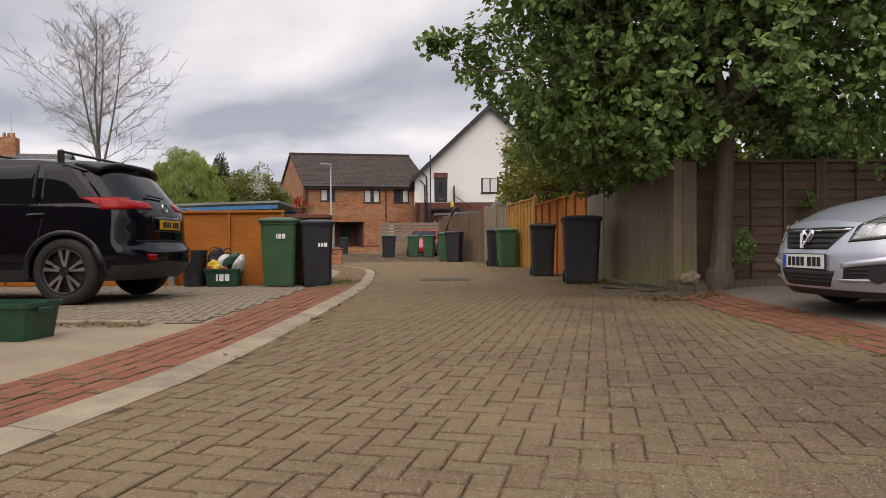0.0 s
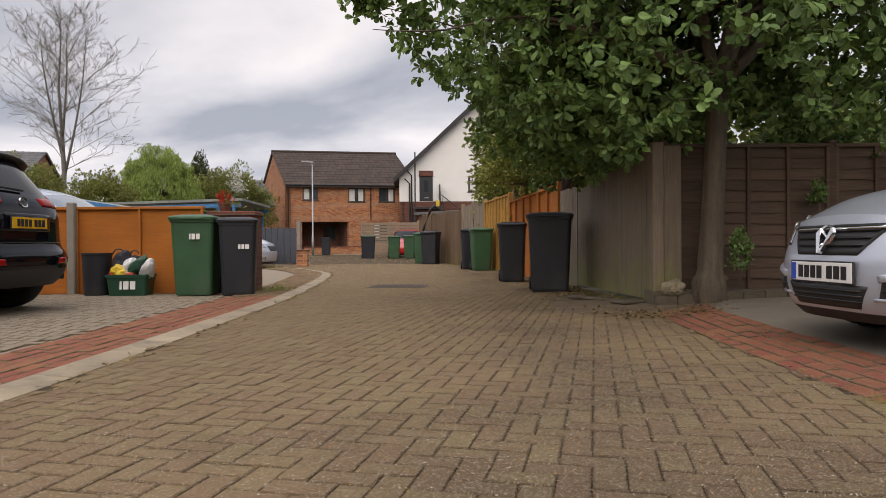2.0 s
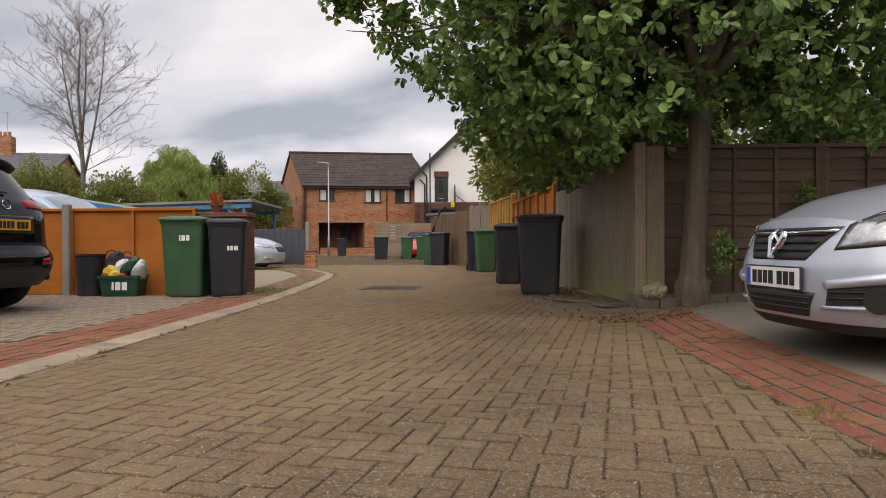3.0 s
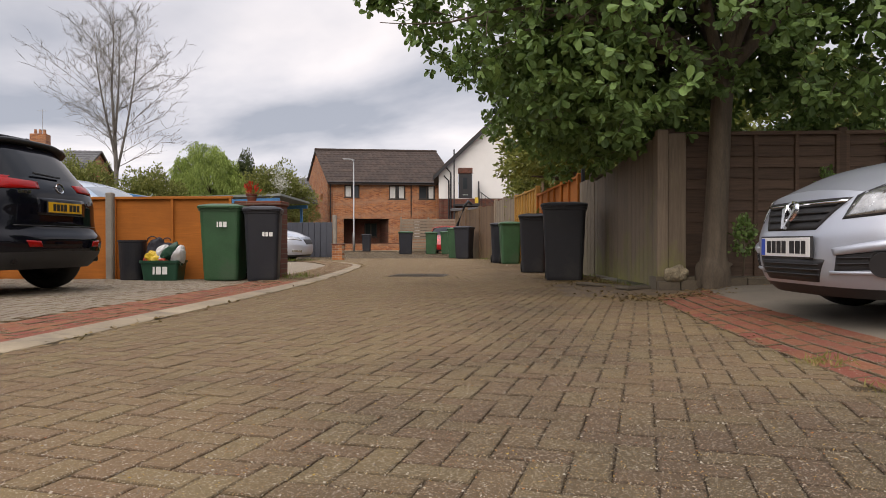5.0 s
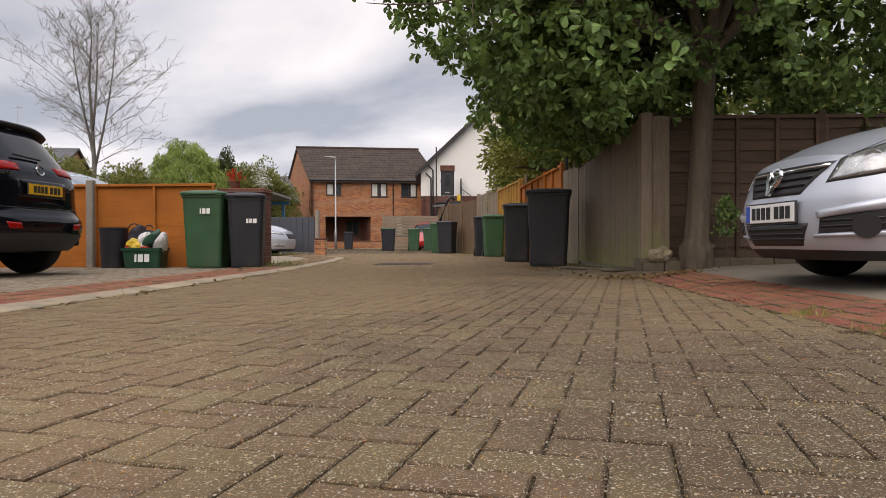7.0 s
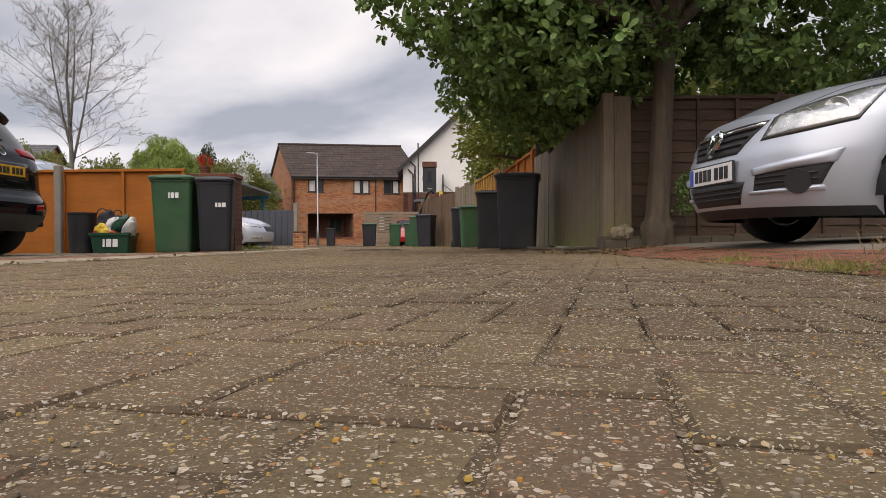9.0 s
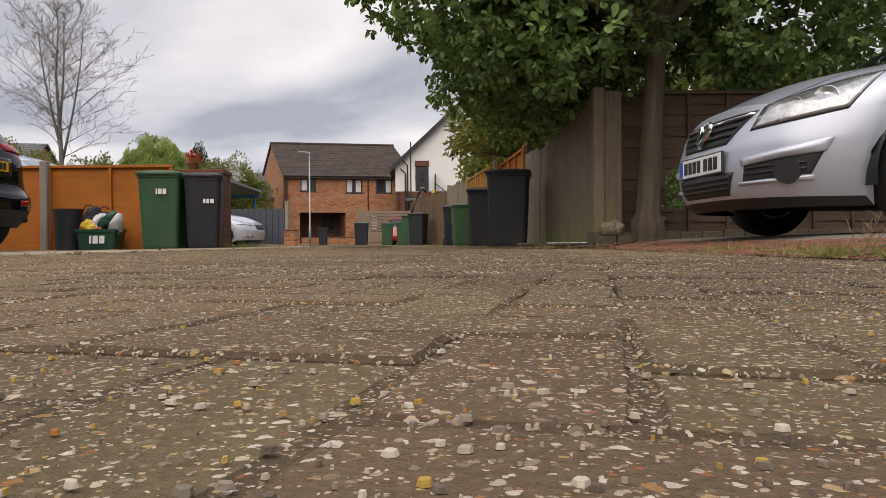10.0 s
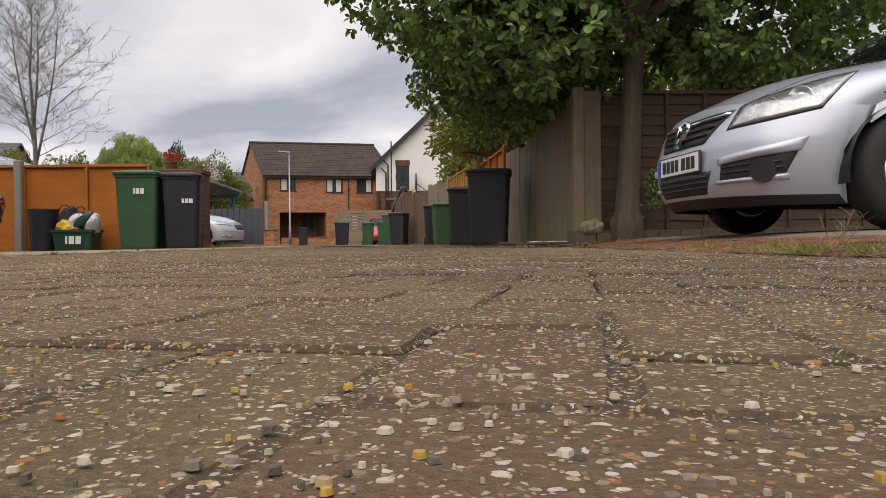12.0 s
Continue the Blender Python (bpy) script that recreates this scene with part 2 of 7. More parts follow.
def glass_mat(name, tint, rough=0.03, spec=0.4):
    """Dark reflecting window glass, opaque: a dim room or cabin is put in as its tint."""
    m, nt, b = nodes_of(name)
    b.inputs["Base Color"].default_value = (*tint, 1)
    b.inputs["Roughness"].default_value = rough
    b.inputs["IOR"].default_value = 1.5
    b.inputs["Specular IOR Level"].default_value = spec
    MATS[name] = m
    return m


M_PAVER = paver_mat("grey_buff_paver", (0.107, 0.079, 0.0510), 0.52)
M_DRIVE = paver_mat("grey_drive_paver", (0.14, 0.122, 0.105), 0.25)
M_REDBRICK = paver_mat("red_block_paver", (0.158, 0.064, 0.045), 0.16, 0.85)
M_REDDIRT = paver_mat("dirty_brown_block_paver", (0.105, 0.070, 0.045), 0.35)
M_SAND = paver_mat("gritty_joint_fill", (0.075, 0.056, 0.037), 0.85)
M_JOINT = paver_mat("dark_joint_sand", (0.040, 0.030, 0.020), 0.5)
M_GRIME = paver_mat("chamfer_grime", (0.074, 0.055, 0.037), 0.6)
M_DIRT = mat("brown_washed_dirt", (0.125, 0.088, 0.054), 0.95, vary=0.4, scale=5.0, fine=120, coord="World", bump_s=0.6)
M_GROUND = mat("bare_earth", (0.12, 0.10, 0.07), 0.95, vary=0.3, scale=0.4, fine=30, coord="World", bump_s=0.4)
M_APRON = mat("sandy_concrete_apron", (0.285, 0.220, 0.145), 0.92, vary=0.25, scale=1.4, fine=140, coord="World", bump_s=0.4)
M_KERB = mat("pale_concrete_kerb", (0.31, 0.25, 0.17), 0.9, vary=0.3, scale=3.0, fine=120, coord="World", bump_s=0.4, spread=0.08, dirt=(0.12, 0.10, 0.075))
M_SLAB = mat("stained_concrete_slab", (0.185, 0.158, 0.125), 0.9, vary=0.22, scale=1.6, fine=90, coord="World", bump_s=0.35, dirt=(0.13, 0.115, 0.09))
M_BRICK = brick_wall_mat("orange_red_house_brick", (0.56, 0.225, 0.085), (0.27, 0.092, 0.045), (0.46, 0.37, 0.27))
M_BRICK_DK = brick_wall_mat("dark_red_brick", (0.20, 0.065, 0.04), (0.13, 0.045, 0.03), (0.17, 0.14, 0.11))
M_ROOF = mat("dark_brown_roof_tile", (0.050, 0.034, 0.027), 0.85, vary=0.3, scale=1.2, fine=20, bump_s=0.3, spread=0.22)
M_GREYROOF = mat("grey_slate_roof", (0.10, 0.10, 0.105), 0.8, vary=0.25, scale=1.5, fine=20, spread=0.15)
M_RENDER = mat("white_painted_render", (0.74, 0.73, 0.70), 0.85, vary=0.06, scale=0.7, fine=30, bump_s=0.2)
M_DARKWOOD = mat("dark_brown_joinery", (0.035, 0.022, 0.016), 0.55, vary=0.2)
M_BLACK = mat("black_painted_metal", (0.012, 0.012, 0.014), 0.45, vary=0.2)
M_GLASS = glass_mat("window_glass", (0.03, 0.035, 0.04))
M_CARGLASS = glass_mat("car_window_glass", (0.006, 0.007, 0.009), 0.02, 0.22)
M_PALEGLASS = glass_mat("pale_windscreen_glass", (0.20, 0.24, 0.28), 0.05)
M_WHITEFRAME = mat("white_curtain", (0.62, 0.62, 0.60), 0.8, vary=0.1)
M_ORANGE = wood_mat("orange_stained_fence_wood", (0.43, 0.132, 0.013), 0.78, grain_axis="X", spread=0.05)
M_YELLOW = wood_mat("golden_new_fence_wood", (0.46, 0.24, 0.045), 0.6, grain_axis="X", spread=0.12)
# base colour also carries some of the tree's shadow on these boards
M_GREYWOOD = wood_mat("weathered_grey_fence_wood", (0.215, 0.165, 0.118), 0.6, green=0.85, grain_axis="Z", spread=0.10)
M_PALEWOOD = wood_mat("pale_weathered_fence_wood", (0.27, 0.215, 0.155), 0.55, green=0.2, grain_axis="Z", spread=0.15)
M_LAP = wood_mat("dark_brown_lap_panel", (0.115, 0.072, 0.048), 0.5, grain_axis="X", spread=0.18)
M_BROWNWOOD = wood_mat("brown_fence_wood", (0.165, 0.102, 0.058), 0.55, green=0.2, grain_axis="Z", spread=0.16)
M_POST = mat("concrete_fence_post", (0.24, 0.215, 0.18), 0.9, vary=0.2, scale=5, fine=90, bump_s=0.35)
M_BINGREEN = mat("green_bin_plastic", (0.026, 0.088, 0.036), 0.5, vary=0.22, scale=3.5, fine=70, bump_s=0.08, dirt=(0.05, 0.085, 0.05))
M_BINGREY = mat("charcoal_bin_plastic", (0.011, 0.013, 0.020), 0.5, vary=0.22, scale=3.5, fine=70, bump_s=0.08, dirt=(0.024, 0.024, 0.026))
M_BINBLACK = mat("black_bin_plastic", (0.011, 0.012, 0.017), 0.55, vary=0.25, scale=3.5, fine=70, bump_s=0.08, dirt=(0.035, 0.032, 0.03))
M_BOXGREEN = mat("dark_green_box_plastic", (0.012, 0.062, 0.035), 0.45, vary=0.2, scale=5, fine=70, bump_s=0.08)
M_WHITE = mat("white_paint", (0.75, 0.75, 0.73), 0.6, vary=0.08)
M_RUBBER = mat("tyre_rubber", (0.018, 0.017, 0.016), 0.8, vary=0.2, scale=12, bump_s=0.2)
M_ALLOY = mat("silver_alloy", (0.55, 0.56, 0.57), 0.3, 1.0, vary=0.06, bump_s=0)
M_ALLOYDK = mat("dark_alloy", (0.05, 0.05, 0.052), 0.4, 0.8, vary=0.1, bump_s=0)
M_SILVER = mat("silver_car_paint", (0.47, 0.505, 0.575), 0.42, 0.55, vary=0.03, scale=2, fine=400, bump_s=0.0, coat=0.8, even=True)
M_BLACKPAINT = mat("black_car_paint", (0.004, 0.004, 0.007), 0.06, 0.0, vary=0.1, scale=2, bump_s=0.0, spec=0.32, even=True)
M_REDPAINT = mat("red_car_paint", (0.42, 0.012, 0.016), 0.3, 0.0, vary=0.05, bump_s=0, coat=1.0)
M_BLUEPAINT = mat("pale_blue_car_paint", (0.32, 0.42, 0.52), 0.3, 0.3, vary=0.05, bump_s=0, coat=1.0)
M_TRIM = mat("dark_grey_plastic_trim", (0.022, 0.022, 0.024), 0.55, vary=0.15, fine=200, bump_s=0.1)
M_CHROME = mat("chrome", (0.75, 0.76, 0.77), 0.12, 1.0, vary=0.03, bump_s=0)
M_LAMPRED = mat("red_tail_lamp", (0.30, 0.006, 0.005), 0.2, 0.0, vary=0.1, bump_s=0, spec=0.25)
M_LAMPCLEAR = mat("headlamp_reflector", (0.40, 0.41, 0.41), 0.24, 0.7, vary=0.35, scale=14, fine=40, bump_s=0.0, coat=1.0)
M_PLATEW = mat("white_plate", (0.72, 0.72, 0.70), 0.4, vary=0.04, bump_s=0)
M_PLATEY = mat("yellow_plate", (0.72, 0.40, 0.01), 0.4, vary=0.04, bump_s=0)
M_PLATEBLUE = mat("blue_band", (0.02, 0.07, 0.42), 0.4, vary=0.05, bump_s=0)
M_BARK = mat("grey_brown_bark", (0.115, 0.090, 0.065), 0.92, vary=0.35, scale=5, fine=30, bump_s=0.9, stretch=(3, 3, 0.7))
M_BIRCHBARK = mat("pale_grey_birch_bark", (0.15, 0.135, 0.12), 0.9, vary=0.35, scale=3, fine=20)
M_LEAF = leaf_mat("broad_green_leaf", (0.036, 0.078, 0.022), (0.205, 0.325, 0.100), 0.5, 0.28)
M_LEAFCON = leaf_mat("yellow_green_conifer", (0.070, 0.085, 0.020), (0.27, 0.28, 0.070), 0.7, 0.3)
M_WILLOW = leaf_mat("pale_willow_leaf", (0.14, 0.21, 0.048), (0.34, 0.43, 0.105), 0.6, 0.3)
M_HEDGE = leaf_mat("mixed_hedge_leaf", (0.085, 0.102, 0.028), (0.25, 0.26, 0.075), 0.6, 0.25)
M_CYPRESS = leaf_mat("dark_cypress", (0.022, 0.036, 0.012), (0.060, 0.078, 0.026), 0.7, 0.1)
M_WEED = leaf_mat("weed_leaf", (0.09, 0.13, 0.025), (0.22, 0.25, 0.06), 0.6, 0.3)
M_TUFT = leaf_mat("yellowish_grass", (0.12, 0.13, 0.03), (0.30, 0.27, 0.085), 0.7, 0.3)
M_DRYLEAF = leaf_mat("dry_leaf_litter", (0.10, 0.06, 0.025), (0.30, 0.21, 0.10), 0.8, 0.15)
M_BLOSSOM = leaf_mat("white_blossom", (0.5, 0.5, 0.46), (0.75, 0.75, 0.7), 0.7, 0.2)
M_REDLEAF = leaf_mat("red_leaf", (0.30, 0.012, 0.010), (0.52, 0.03, 0.02), 0.5, 0.25)
M_STONE = mat("pale_rough_stone", (0.25, 0.21, 0.14), 0.95, vary=0.45, scale=18, fine=70, bump_s=0.9)
M_EDGING = mat("mossy_dark_edging_brick", (0.105, 0.085, 0.060), 0.92, vary=0.3, scale=6, fine=70, coord="World", bump_s=0.5)
M_PEBBLE, nt_p, b_p = nodes_of("aggregate_pebble")
ge_p = nt_p.nodes.new("ShaderNodeNewGeometry")
link(nt_p, ramp(nt_p, ge_p.outputs["Random Per Island"], [(0.0, (0.10, 0.08, 0.06)), (0.3, (0.24, 0.20, 0.15)), (0.55, (0.42, 0.37, 0.29)), (0.75, (0.50, 0.45, 0.37)),
                                                          (0.86, (0.30, 0.19, 0.07)), (0.95, (0.42, 0.28, 0.06)), (1.0, (0.33, 0.10, 0.035))]), b_p.inputs["Base Color"])
b_p.inputs["Roughness"].default_value = 0.7
b_p.inputs["Specular IOR Level"].default_value = 0.2
MATS["aggregate_pebble"] = M_PEBBLE
M_BLUETIMBER = mat("blue_painted_timber", (0.035, 0.17, 0.36), 0.6, vary=0.25, scale=4)
M_FELT = mat("mossy_grey_roofing", (0.20, 0.22, 0.20), 0.9, vary=0.3, scale=2.5)
M_GATE = mat("slate_blue_painted_gate", (0.050, 0.056, 0.072), 0.6, vary=0.18, scale=4)
M_GALV = mat("galvanised_steel", (0.36, 0.37, 0.38), 0.5, 0.6, vary=0.12)
M_BAGWHITE = mat("white_plastic_bag", (0.62, 0.62, 0.62), 0.35, vary=0.1, fine=30, bump_s=0.5)
M_BAGYEL = mat("yellow_packet", (0.62, 0.42, 0.03), 0.4, vary=0.2, fine=30)
M_BAGRED = mat("red_packet", (0.45, 0.06, 0.03), 0.4, vary=0.25, fine=30)
M_BAGNAVY = mat("navy_rucksack_cloth", (0.018, 0.018, 0.028), 0.7, vary=0.3, fine=50)
M_IRON = mat("rusty_cast_iron", (0.085, 0.068, 0.050), 0.9, 0.0, vary=0.3, scale=8, fine=80, bump_s=0.4)

# ---- mesh helpers ----
def mesh_object(name, bm, material, parent=None, label="", smooth=False, at=None):
    me = bpy.data.meshes.new(name)
    bm.normal_update()
    bm.to_mesh(me)
    bm.free()
    me.materials.append(material)
    if smooth:
        me.polygons.foreach_set("use_smooth", [True] * len(me.polygons))
    ob = new(name, me)
    if parent:
        ob.parent = parent
    if at is not None:
        ob.matrix_basis = at
    if label:
        tagged(ob, label)
    return ob


def part(name, bm, material, parent, label="", smooth=False, at=None):
    return mesh_object(name, bm, material, parent, label, smooth, at)


def pymesh(name, verts, faces, material, parent=None, label="", smooth=False):
    me = bpy.data.meshes.new(name)
    me.from_pydata([tuple(v) for v in verts], [], [tuple(f) for f in faces])
    me.materials.append(material)
    if smooth:
        me.polygons.foreach_set("use_smooth", [True] * len(me.polygons))
    ob = new(name, me)
    if parent:
        ob.parent = parent
    if label:
        tagged(ob, label)
    return ob


def thing(name, at, label, category, group="", kind=""):
    ob = new(name)
    ob.empty_display_size = 0.2
    ob.matrix_basis = at
    return tagged(ob, label, category, group, kind)


def box(bm, x0, x1, y0, y1, z0, z1, bevel=0.0, m=None):
    r = bmesh.ops.create_cube(bm, size=1.0, matrix=Matrix.LocRotScale(((x0 + x1) / 2, (y0 + y1) / 2, (z0 + z1) / 2), None, (abs(x1 - x0), abs(y1 - y0), abs(z1 - z0))))
    vs = r["verts"]
    if bevel:
        es = list({e for v in vs for e in v.link_edges})
        r2 = bmesh.ops.bevel(bm, geom=es, offset=bevel, segments=1, affect="EDGES")
        vs = list({v for f in r2["faces"] for v in f.verts} | {v for v in vs if v.is_valid})
    if m is not None:
        bmesh.ops.transform(bm, matrix=m, verts=[v for v in vs if v.is_valid])
    return bm


def box_bm(x0, x1, y0, y1, z0, z1, bevel=0.0, m=None):
    return box(bmesh.new(), x0, x1, y0, y1, z0, z1, bevel, m)


def loft(bm, rings, closed=True, caps=True):
    rows = [[bm.verts.new(p) for p in r] for r in rings]
    n = len(rows[0])
    for a, b in zip(rows, rows[1:]):
        for k in range(n if closed else n - 1):
            bm.faces.new((a[k], a[(k + 1) % n], b[(k + 1) % n], b[k]))
    if caps and closed:
        bm.faces.new(rows[0][::-1])
        bm.faces.new(rows[-1])
    return bm


def rrect(w, d, r, z, n=4, cx=0.0, cy=0.0):
    """A rounded rectangle ring at height z."""
    pts = []
    for sx, sy, a0 in ((1, 1, 0), (-1, 1, 90), (-1, -1, 180), (1, -1, 270)):
        for k in range(n + 1):
            a = radians(a0 + 90 * k / n)
            pts.append((cx + sx * (w / 2 - r) + r * math.cos(a), cy + sy * (d / 2 - r) + r * math.sin(a), z))
    return pts


def tube(bm, pts, radii, sides=8):
    pts = [Vector(p) for p in pts]
    rings = []
    for i, p in enumerate(pts):
        d = (pts[min(i + 1, len(pts) - 1)] - pts[max(i - 1, 0)]).normalized()
        u = d.cross(Vector((0.31, 0.17, 0.93)) if abs(d.z) < 0.9 else Vector((1, 0, 0))).normalized()
        w = d.cross(u)
        r = radii[i] if not isinstance(radii, (int, float)) else radii
        rings.append([p + (u * math.cos(2 * math.pi * k / sides) + w * math.sin(2 * math.pi * k / sides)) * r for k in range(sides)])
    return loft(bm, rings)


def disc(bm, r, y0, y1, sides=24, r2=None, cx=0.0, cz=0.0):
    """A cylinder along y."""
    r2 = r if r2 is None else r2
    rings = [[(cx + rr * math.cos(2 * math.pi * k / sides), y, cz + rr * math.sin(2 * math.pi * k / sides)) for k in range(sides)] for y, rr in ((y0, r), (y1, r2))]
    return loft(bm, rings)


def ring_y(bm, profile, sides=32):
    """Turn a profile of (radius, y) round the y axis, closed in itself."""
    rows = []
    for k in range(sides):
        a = 2 * math.pi * k / sides
        rows.append([bm.verts.new((r * math.cos(a), y, r * math.sin(a))) for r, y in profile])
    n = len(profile)
    for k in range(sides):
        a, b = rows[k], rows[(k + 1) % sides]
        for j in range(n):
            bm.faces.new((a[j], a[(j + 1) % n], b[(j + 1) % n], b[j]))
    return bm


def bars(parent, material, widths, height, gap, at, name="marking", label="plain painted bars"):
    """Writing that stays unread: plain bars side by side, in the x-z plane of at."""
    total = sum(widths) + gap * (len(widths) - 1)
    x = -total / 2
    bm = bmesh.new()
    for w in widths:
        box(bm, x, x + w, -0.002, 0.002, -height / 2, height / 2)
        x += w + gap
    return part(name, bm, material, parent, label, at=at)


def poly_ground(name, outline, z, material, parent=None, thick=0.05):
    bm = bmesh.new()
    f = bm.faces.new([bm.verts.new((x, y, z)) for x, y in outline])
    r = bmesh.ops.extrude_face_region(bm, geom=[f])
    bmesh.ops.translate(bm, verts=[v for v in r["geom"] if isinstance(v, bmesh.types.BMVert)], vec=(0, 0, -thick))
    bmesh.ops.recalc_face_normals(bm, faces=bm.faces)
    return mesh_object(name, bm, material, parent)


def piecewise(pts, y):
    """x on a line of (x, y) points, by y."""
    if y <= pts[0][1]:
        return pts[0][0]
    for (xa, ya), (xb, yb) in zip(pts, pts[1:]):
        if y <= yb:
            return xa + (xb - xa) * (y - ya) / (yb - ya)
    return pts[-1][0]

# ---- ground, road edge, drives ----
KERB_IN = [(-1.62, -3.0), (-1.56, 0.8), (-1.47, 2.1), (-1.33, 3.1), (-1.26, 3.8), (-1.22, 4.9), (-1.20, 7.1), (-1.20, 9.6), (-1.27, 11.5), (-1.47, 14.3), (-1.80, 17.2), (-2.35, 19.0), (-3.6, 21.5), (-6.5, 25.0)]
RED_R = [(2.48, -3.0), (2.5, 4.2), (2.54, 5.6), (2.58, 6.5), (2.72, 8.0), (2.9, 8.6)]
FENCE_R = [(2.97, 8.8), (2.78, 11.8), (2.34, 17.2), (1.98, 20.4), (1.45, 23.0), (0.42, 26.6), (0.05, 29.5)]


def rise(x, y):
    """The ground's height: level road, a ramp up to the drive beside the fence."""
    edge = piecewise(RED_R, y)
    if x < edge or y > 12:
        return 0.0
    fade = max(0.0, min(1.0, (12.0 - y) / 3.0))
    return fade * (min(1.0, (x - edge) / 0.8) * 0.09 + max(0.0, x - edge - 0.8) * 0.03)


bm = bmesh.new()
steps_x = [-4000, -900, -200, -60, -30] + [-20 + k * 2 for k in range(21)] + [30, 60, 200, 900, 4000]
steps_y = [-4000, -900, -200, -60, -30] + [-20 + k * 4 for k in range(22)] + [100, 200, 900, 4000]
grid = [[bm.verts.new((x, y, -0.07)) for x in steps_x] for y in steps_y]
for ra, rb in zip(grid, grid[1:]):
    for k in range(len(ra) - 1):
        bm.faces.new((ra[k], ra[k + 1], rb[k + 1], rb[k]))
ground = tagged(mesh_object("ground", bm, M_GROUND), "bare brown earth ground reaching the horizon", "ground", kind="structure")

# bed of sand under the blocks, the whole width of the road
bed_l = [(x, y) for x, y in KERB_IN]
bed_r = [(x + 0.1, y) for x, y in RED_R] + [(x + 0.2, y) for x, y in FENCE_R]
road = poly_ground("road", bed_l + [(-9, 27), (-9, 45.5), (2, 45.5)] + bed_r[::-1], -0.0060, M_JOINT)
tagged(road, "herringbone concrete block road with sandy joints", "road", kind="structure")

grit = poly_ground("joint_grit", [(0.2, 1.42), (2.3, 1.42), (2.3, 2.05), (0.2, 2.05)], -0.0022, M_SAND)
tagged(grit, "grit and dirt filling the joints between blocks", "grit", kind="structure")

drive_l = poly_ground("drive_left", [(-2.2, 5.75), (-16, 5.9), (-16, 11.3), (-1.9, 11.3), (-2.1, 8.0)], -0.007, M_JOINT)
tagged(drive_l, "grey block paved drive under the parked black car", "driveway", kind="structure")
apron = poly_ground("pavement_apron", [(-1.66, -3), (-1.66, 3.7), (-1.5, 5.5), (-1.5, 5.72), (-2.6, 5.72), (-16, 5.86), (-16, -3)], 0.002, M_APRON)
tagged(apron, "sandy stained concrete apron beside the kerb", "pavement", kind="structure")
bm = bmesh.new()
for k in range(14):
    box(bm, -2.62 - 0.92 * k - 0.90, -2.62 - 0.92 * k, 5.70, 5.76, -0.03, 0.035 + 0.004 * (k % 3), 0.006)
tagged(mesh_object("drive_kerb", bm, M_KERB), "low concrete edging strip along the paved drive", "kerb", kind="structure")

# concrete channel kerb along the left side of the road, in lengths
kerb = thing("kerb", pose(0, 0, 0), "pale concrete channel kerb, worn and sandy", "kerb", kind="structure")


def offset_line(pts, d):
    out = []
    for i, (x, y) in enumerate(pts):
        a = Vector(pts[max(i - 1, 0)])
        b = Vector(pts[min(i + 1, len(pts) - 1)])
        t = (b - a).normalized()
        out.append((x - t.y * d, y + t.x * d))
    return out


def resample(pts, step):
    out = []
    carry = 0.0
    for (xa, ya), (xb, yb) in zip(pts, pts[1:]):
        ln = math.hypot(xb - xa, yb - ya)
        s = carry
        while s < ln:
            out.append((xa + (xb - xa) * s / ln, ya + (yb - ya) * s / ln))
            s += step
        carry = s - ln
    return out


def smooth_line(pts, step=0.1):
    out = []
    n = len(pts)
    for i in range(n - 1):
        p0, p1, p2, p3 = (Vector(pts[max(i - 1, 0)]), Vector(pts[i]), Vector(pts[i + 1]), Vector(pts[min(i + 2, n - 1)]))
        m = max(2, int((p2 - p1).length / step))
        for k in range(m):
            t = k / m
            q = 0.5 * (2 * p1 + (p2 - p0) * t + (2 * p0 - 5 * p1 + 4 * p2 - p3) * t * t + (3 * p1 - p0 - 3 * p2 + p3) * t ** 3)
            out.append((q.x, q.y))
    out.append(tuple(pts[-1]))
    return out


KERB_LINE = smooth_line(KERB_IN, 0.1)
along = resample(KERB_LINE, 0.9)
for a, b in zip(along, along[1:]):
    t = (Vector(b) - Vector(a)).normalized()
    n = Vector((-t.y, t.x))
    ln = (Vector(b) - Vector(a)).length - 0.008
    prof = [(0.0, -0.05), (0.0, 0.003), (0.02, 0.009), (0.10, 0.014), (0.17, 0.022), (0.194, 0.020), (0.198, -0.05)]
    bm = bmesh.new()
    loft(bm, [[(Vector(a) + t * s + n * o).to_tuple() + (z,) for o, z in prof] for s in (0.0, ln)])
    bmesh.ops.recalc_face_normals(bm, faces=bm.faces)
    part("kerb_stone", bm, M_KERB, kerb)

# sandy dirt strip and bed under the red blocks on both sides
strip_l = poly_ground("red_strip_bed", [p for p in offset_line(KERB_LINE, 0.19)] + [p for p in offset_line(KERB_LINE, 0.83)][::-1], 0.004, M_SAND)
tagged(strip_l, "sand bed under the red block strip", "bed", kind="structure")

# right-hand drive: a slab that ramps up
bm = bmesh.new()
nx, ny = 26, 30
gv = []
for j in range(ny + 1):
    y = -3 + (11.9 + 3) * j / ny
    e = piecewise(RED_R, y) if y < 8.6 else piecewise(FENCE_R, y) + 0.02
    row = []
    for i in range(nx + 1):
        x = e + (13.0 - e) * (i / nx) ** 2.2
        row.append(bm.verts.new((x, y, rise(x, y) - 0.004 if x > e + 0.01 else -0.03)))
    gv.append(row)
for ra, rb in zip(gv, gv[1:]):
    for k in range(nx):
        bm.faces.new((ra[k], ra[k + 1], rb[k + 1], rb[k]))
